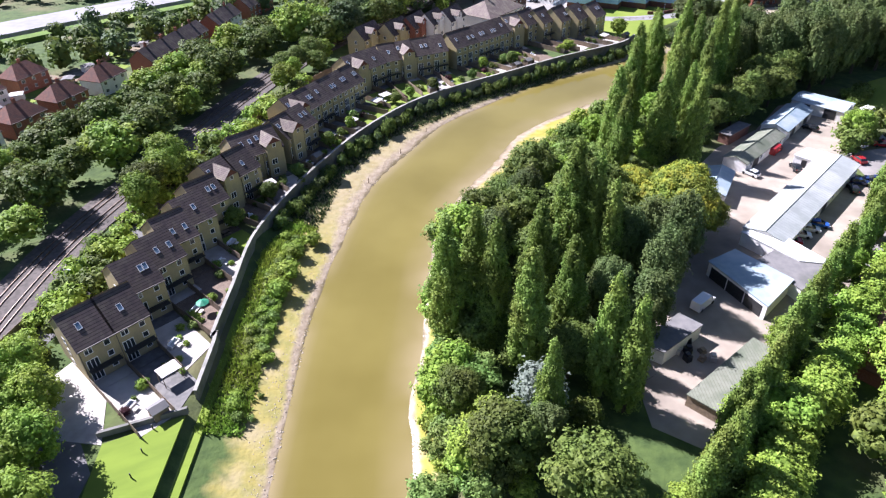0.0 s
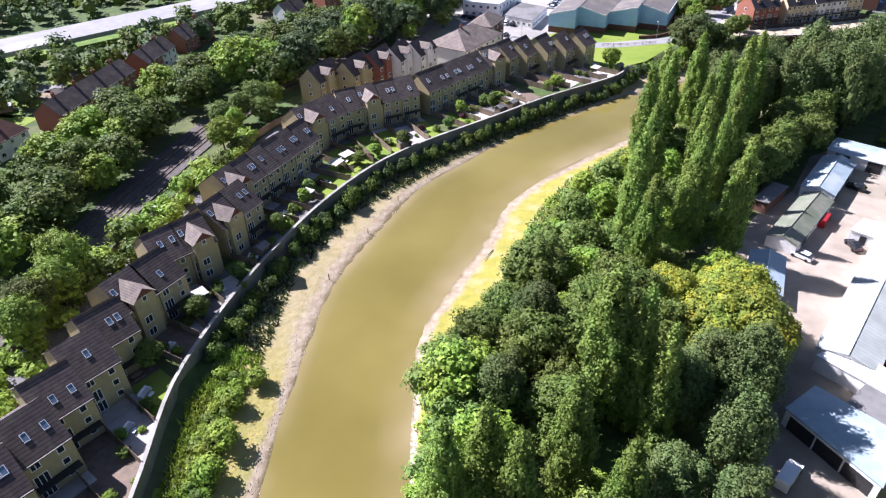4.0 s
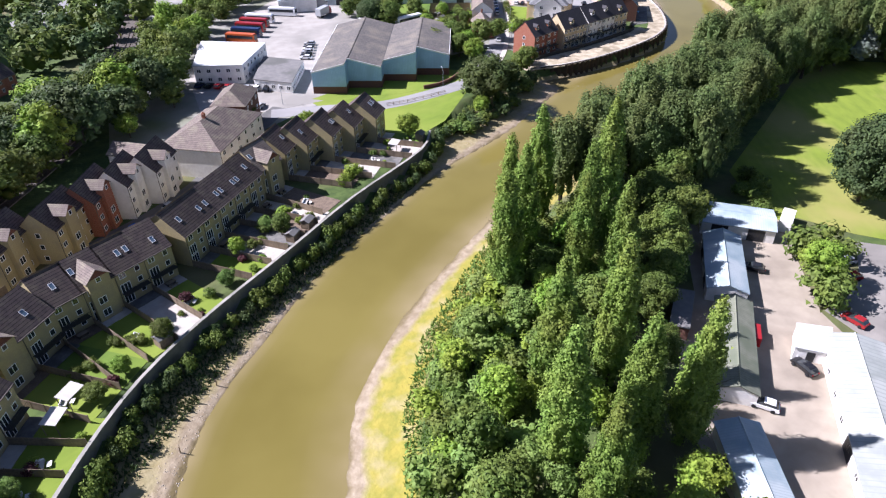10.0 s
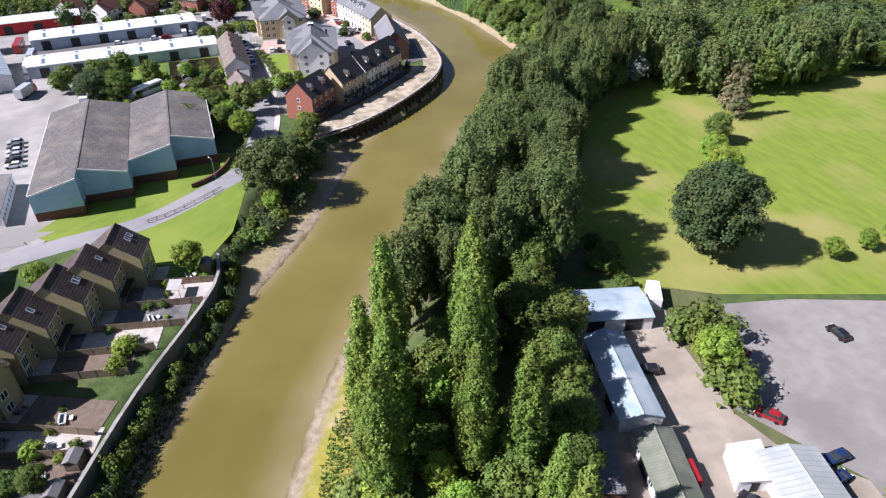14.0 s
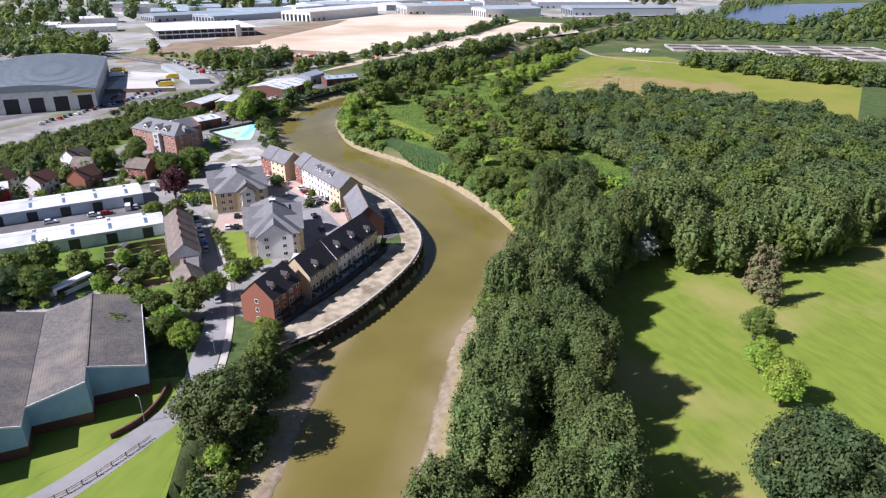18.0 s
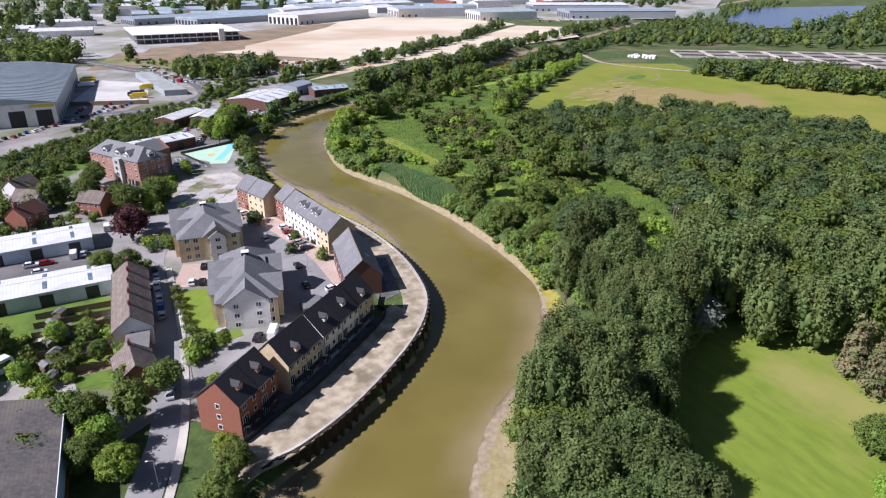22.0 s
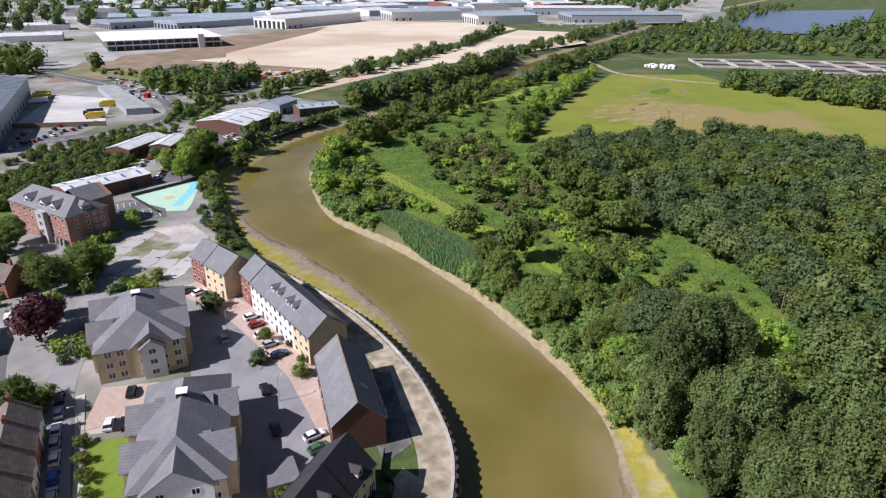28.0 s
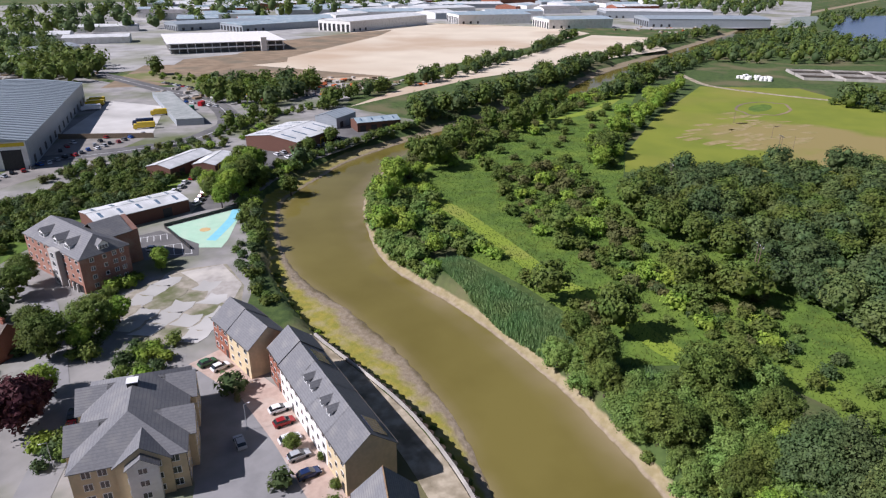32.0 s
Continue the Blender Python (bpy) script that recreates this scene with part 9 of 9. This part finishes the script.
for x, y, h, c in ((200.8, 354.6, 70, "silver"), (192.6, 331.0, 60, "black"), (185.0, 319.6, 60, "black"), (212.6, 379, -5, "white"), (211.6, 382.6, -5, "green"), (182.6, 302.0, 50, "silver"), (168.0, 347.0, 50, "white"), (169.8, 344.8, 50, "black"), (176.4, 353, 50, "black"), (164.4, 358.4, 58, "silver"), (161.4, 353.6, 58, "white"), (157.2, 346.0, 58, "white"), (159.4, 350.2, 58, "silver"), (154.6, 341.4, 58, "blue"), (152.2, 337.2, 58, "silver"), (166.8, 363.0, 58, "black"), (133.6, 306.4, 56, "white"), (184.6, 386.6, 60, "black"), (182.6, 383.0, 60, "red"), (135, 400.4, -25, "white"), (147.5, 395, -25, "white"), (151.0, 393.0, -25, "red"), (160.8, 390.9, 60, "silver"), (146.7, 388.2, -25, "white"), (236, 452, -35, "white"), (268, 480, 20, "white"), (271, 483, 20, "silver"), (274, 486, 20, "red"), (277, 489, 20, "white"), (281, 492, 20, "blue"), (155, 318, 35, "silver"), (159, 309, 35, "black")):
    car(x, y, h, c)
van(158.4, 391.8, 60, "white")
van(176.5, 405, 60, "white")
van(162.6, 307.6, 38, "white", L=6.4)
for k, c in enumerate(("white", "black", "silver", "white", "grey", "silver")):
    car(64 + 1.25 * k, 322.5 + 2.9 * k, 150, c)
for k, c in enumerate(("navy", "black", "red", "red", "black", "silver", "white", "black")):
    car(26 + 2.6 * k, 313.5 - 1.95 * k, 52, c)
for k, c in enumerate(("silver", "blue", "grey", "black", "silver")):
    car(29 + 2.4 * k, 295.5 - 2.1 * k, 52, c)
for x, y, h, c in ((-64.5, 150, 68, "silver"), (-60.5, 157, 66, "white"), (-68, 130, 78, "black"), (-66.5, 122, 80, "white"), (-2, 234, 30, "blue"), (6, 240, 35, "silver"), (26, 262, 50, "silver"), (22, 257, 50, "red"), (-30, 212, 40, "red")):
    car(x, y, h, c)
for x, y, c in ((49, 353, "orange"), (52.5, 359.5, "navy"), (55.5, 365.5, "red"), (58.5, 371, "red"), (62, 376, "white")):
    coach(x, y, -41, c)
for x, y, h, c in ((73, 381, -38, "white"), (104, 406, 60, "silver"), (107, 424, 60, "red"), (100, 398, 60, "white"), (114, 343, 10, "white")):
    coach(x, y, h, c)
lorry(97, 350, 60, "white")
lorry(88, 372, 40, "silver", "red")
for x, y, c, cb in ((333, 706, "yellow", "yellow"), (328, 697, "yellow", "yellow"), (321, 622, "navy", "navy"), (317, 613, "yellow", "yellow"), (341, 640, "yellow", "yellow"), (320, 684, "white", "white")):
    lorry(x, y, 150, c, cb, 11.0)
for k in range(26):
    car(205 + 4.2 * k, 560 + 1.6 * k + (k % 3), 70 + 10 * (k % 4), ("white", "silver", "black", "red", "grey", "blue")[k % 6])
for k in range(20):
    car(330 + 4.4 * (k % 10), 506 + 0.9 * (k % 10) + 8 * (k // 10), 80, ("white", "silver", "red", "black", "navy")[k % 5])


# ---- clutter ----
def container(x, y, heading, material, label, L=6.0):
    ob = thing("container", x, y, LZ + 0.05, heading, label, "container")
    s = Shape()
    n = int(L / 0.5)
    part("box", cached(("cont", L, material.name), lambda: Shape().box(-L / 2, -1.2, 0.1, L / 2, 1.2, 2.6).mesh("box", material)), ob)
    for k in range(0, n, 2):
        part("rib", cached(("rib", material.name), lambda: Shape().box(-0.12, -1.26, 0.2, 0.12, 1.26, 2.55).mesh("rib", material)), ob, pose(-L / 2 + 0.4 + k * 0.5, 0, 0))


container(112, 172, 40, GREENPAINT, "green metal storage container")
container(119, 169, 30, WHITE, "white metal site cabin")
for k in range(10):
    container(360 + 13 * k, 640 + 6 * (k % 3) + 2 * k, 20 + 15 * (k % 4), (GREENPAINT, REDPAINT, WHITE, GREENPAINT, YELLOWPAINT)[k % 5], "site cabin beside the bare ground")
for k in range(9):
    x, y = 38 + 1.5 * (k % 4) + k * 0.3, 86 - 1.8 * (k // 3)
    ob = tagged(new("pallet_stack", cached(("pal", k % 3), lambda: Shape().box(-0.6, -0.5, 0, 0.6, 0.5, 0.5 + 0.3 * (k % 3)).box(-0.5, -0.4, 0.5 + 0.3 * (k % 3), 0.3, 0.35, 0.9 + 0.3 * (k % 3)).mesh("pallet_stack", (WOOD, CLOTH, DARKMETAL)[k % 3]))), "stack of pallets and scrap in the yard", "pallets", "yard clutter")
    ob.matrix_basis = pose(x - 1.0, y - 7.0, LZ + 0.05, 0, 0, 37 * k)
# drift log and stakes on the mud
ob = tagged(new("drift_log", cached("log", lambda: Shape().tube(0, 0, 0, 4.4, 0.1, 0.05, 7).mesh("drift_log", BARK))), "dark drift log lying on the yellow mud", "log")
ob.matrix_basis = pose(15.6, 150.6, 0.5, 88, 0, -32)
for k, p in enumerate([q for q in LEFT_LINE if 140 < q.y < 240 and q.x < 90][::3]):
    ob = tagged(new("mooring_stake", cached("stake", lambda: Shape().tube(0, 0, -0.6, 1.5, 0.1, 0.08, 6).mesh("mooring_stake", WOOD))), "old wooden stake in the mud", "stake", "shore stakes")
    ob.matrix_basis = pose(p.x - 1.5, p.y + 0.9, 0.2, 4, 3, 0)


def power_pole(x, y, h=11.0, turn=0.0):
    ob = thing("power_pole", x, y, LZ, turn, "wooden twin power pole with cross arm", "power pole", "power line")
    for q in (-0.9, 0.9):
        part("pole", cached(("pole", h), lambda: Shape().tube(0, 0, -0.5, h, 0.16, 0.11, 7).mesh("pole", WOOD)), ob, pose(q, 0, 0))
    part("cross_arm", cached("arm", lambda: Shape().box(-2.2, -0.08, -0.1, 2.2, 0.08, 0.1).mesh("cross_arm", DARKMETAL)), ob, pose(0, 0, h - 0.4))
    for q in (-1.9, 0, 1.9):
        part("insulator", cached("ins", lambda: Shape().tube(0, 0, 0.1, 0.5, 0.07, 0.05, 6).mesh("insulator", FRAME)), ob, pose(q, 0, h - 0.4))


poles = ((262, 228), (274, 246), (330, 301), (392, 350), (470, 330))
for x, y in poles:
    power_pole(x, y, 13.0, 40)
s = Shape()
for (ax, ay), (bx, by) in zip(poles[:-2], poles[1:-1]):
    for off in (-1.9, 0.0, 1.9):
        for k in range(12):
            t0, t1 = k / 12, (k + 1) / 12
            z0, z1 = (LZ + 13 - 6 * t * (1 - t) for t in (t0, t1))
            x0, y0, x1, y1 = ax + (bx - ax) * t0 + off * 0.7, ay + (by - ay) * t0 - off * 0.7, ax + (bx - ax) * t1 + off * 0.7, ay + (by - ay) * t1 - off * 0.7
            s.slab((x0, y0, z0), (x1, y1, z1), (x1 + 0.05, y1 + 0.05, z1), (x0 + 0.05, y0 + 0.05, z0), 0.05)
tagged(new("power_cables", s.mesh("power_cables", DARKMETAL)), "thin power cables strung over the wood", "cables", "", "stuff")


def street_lamp(x, y, turn):
    ob = thing("street_lamp", x, y, LZ, turn, "slim grey street lamp", "street lamp", "street lamps")
    part("pole", cached("lpole", lambda: Shape().tube(0, 0, -0.3, 6.0, 0.08, 0.05, 6).mesh("pole", STEELWALL)), ob)
    part("arm", cached("larm", lambda: Shape().box(0, -0.03, 5.9, 0.9, 0.03, 5.97).mesh("arm", STEELWALL)), ob)
    part("lamp_head", cached("lhead", lambda: Shape().box(0.8, -0.1, 5.84, 1.3, 0.1, 5.96).mesh("lamp_head", FRAME)), ob)


for x, y, t in ((150.5, 325, 150), (139, 306, 150), (164, 350, 150), (192, 326, 0), (204, 357, 0), (176, 374, 150), (117, 285, 130), (94, 276, 90), (-70, 96, 0), (-66, 128, 0), (-56, 160, 0), (62, 292, 0), (45, 286, 90)):
    street_lamp(x, y, t)
# back gardens on the street
for k in range(7):
    x, y = 150 - 2.5 * k, 352 - 4.4 * k
    fence((x - 2, y + 1), (x - 17, y + 9.5))
    garden_shed(x - 14, y + 5, 30 + 60 * (k % 2))
for k in range(8):
    tree(("bush", "limebush")[k % 2], 141 - 2.4 * k, 352 - 3.4 * k, 0.7, LZ)
for x, y, k in ((155.6, 333, 0.6), (157.5, 337, 0.7), (159.6, 341.5, 0.7), (162, 346, 0.7), (153.6, 329, 0.7), (151.6, 324, 0.8), (174, 306, 0.7), (201, 329, 0.9), (205, 333, 0.5), (208, 340, 0.45)):
    tree("bush", x, y, k, LZ)
tree("palm", 209.5, 370, 0.9, LZ)
tree("palm", 199, 340, 0.7, LZ)
parasol(199, 305, POOLBLUE, "blue garden parasol beside the brick house")
# playground fence and equipment
fence((248.5, 468.2), (278, 465.4), 1.2, LZ, "dark green playground fence", DARKMETAL, 3.0, "playground fences")
fence((243.8, 444), (248, 467), 1.2, LZ, "dark green playground fence", DARKMETAL, 3.0, "playground fences")
for k in range(6):
    car(370.5 + 1.1 * k, 672 - 7.0 * k, 98, ("silver", "blue", "white", "grey", "white", "silver")[k])
# dry-meadow posts
for x, y in ((545, 372), (520, 345), (500, 330)):
    ob = tagged(new("field_post", cached("fieldpost", lambda: Shape().tube(0, 0, -0.3, 7, 0.12, 0.08, 6).mesh("field_post", WOOD))), "tall wooden pole in the meadow", "pole", "meadow poles")
    ob.matrix_basis = pose(x, y, LZ)


rail_f = smooth([(72, 270.0), (77.4, 269.2), (84.6, 269.6), (92, 270.4)])
for a, b in zip(rail_f[:-1:3], rail_f[3::3]):
    d = b - a
    ob = thing("rail_fence", a.x, a.y, LZ + 0.05, math.degrees(math.atan2(d.y, d.x)), "low timber rail fence beside the drive", "fence", "drive fence")
    for k in (0.0, d.length / 2):
        part("post", cached("rfp", lambda: Shape().box(-0.07, -0.07, -0.3, 0.07, 0.07, 1.0).mesh("post", WOOD)), ob, pose(k, 0, 0))
    for z in (0.45, 0.85):
        part("rail", Shape().box(0, -0.04, -0.05, d.length, 0.04, 0.05).mesh("rail", WOOD), ob, pose(0, 0, z))

# site clutter beside the road and the bare ground
site_rnd = random.Random(31)
for name, material, label in (("site_materials", CONCRETE, "pale stacked blocks and pipes on the site"), ("site_rubble", SOIL, "brown heaps of soil and timber on the site"), ("site_barriers", ORANGE, "orange barriers and bags on the site")):
    s = Shape()
    for k in range(170 if name != "site_barriers" else 60):
        u = site_rnd.random()
        x, y = 392 + 130 * u + site_rnd.uniform(-22, 22), 690 - 70 * u + site_rnd.uniform(-34, 34)
        if k % 3 == 0:
            x, y = 330 + site_rnd.uniform(-10, 60), 860 + site_rnd.uniform(-40, 90)
        if k % 7 == 0:
            x, y = 1120 + site_rnd.uniform(-60, 90), 640 + site_rnd.uniform(-50, 60)
        w_, d_, h_ = site_rnd.uniform(0.6, 3.0), site_rnd.uniform(0.6, 2.2), site_rnd.uniform(0.5, 1.8)
        s.box(x - w_, y - d_, LZ, x + w_, y + d_, LZ + h_)
    tagged(new(name, s.mesh(name, material)), label, "building materials", "", "stuff")
flat_building([(332, 606), (344, 598), (376, 690), (366, 696)], 3.6, STEELWALL, OLDROOF, "long grey site building inside the road bend", "building", "site_building")
for k in range(24):
    car(401 + 0.2 * k, 745 - 5.0 * k, 100, ("silver", "black", "grey", "white", "navy", "red")[k % 6])
for k in range(14):
    car(398 + 3.4 * k, 660 - 3.0 * k, 45, ("silver", "black", "grey", "white", "navy")[k % 5])
for k in range(12):
    car(236 + 5.2 * k, 600 + (k % 3) * 6 - 0.4 * k, 70 + 14 * (k % 3), ("white", "silver", "black", "red")[k % 4])
for x, y, c in ((270.5, 500, "white"), (275, 503, "silver"), (279, 507, "white"), (284, 510, "red"), (289, 499, "white"), (292, 503, "black"), (297, 507, "white")):
    car(x, y, 35, c)
for x, y, k in ((232, 440, 0.5), (230, 436, 0.4), (205, 398, 0.8), (214, 432, 0.7), (218, 434, 0.6), (197, 392, 0.9), (222, 437, 0.7)):
    tree("lime" if k < 0.6 else "bush", x, y, k, LZ)


grow_woods()
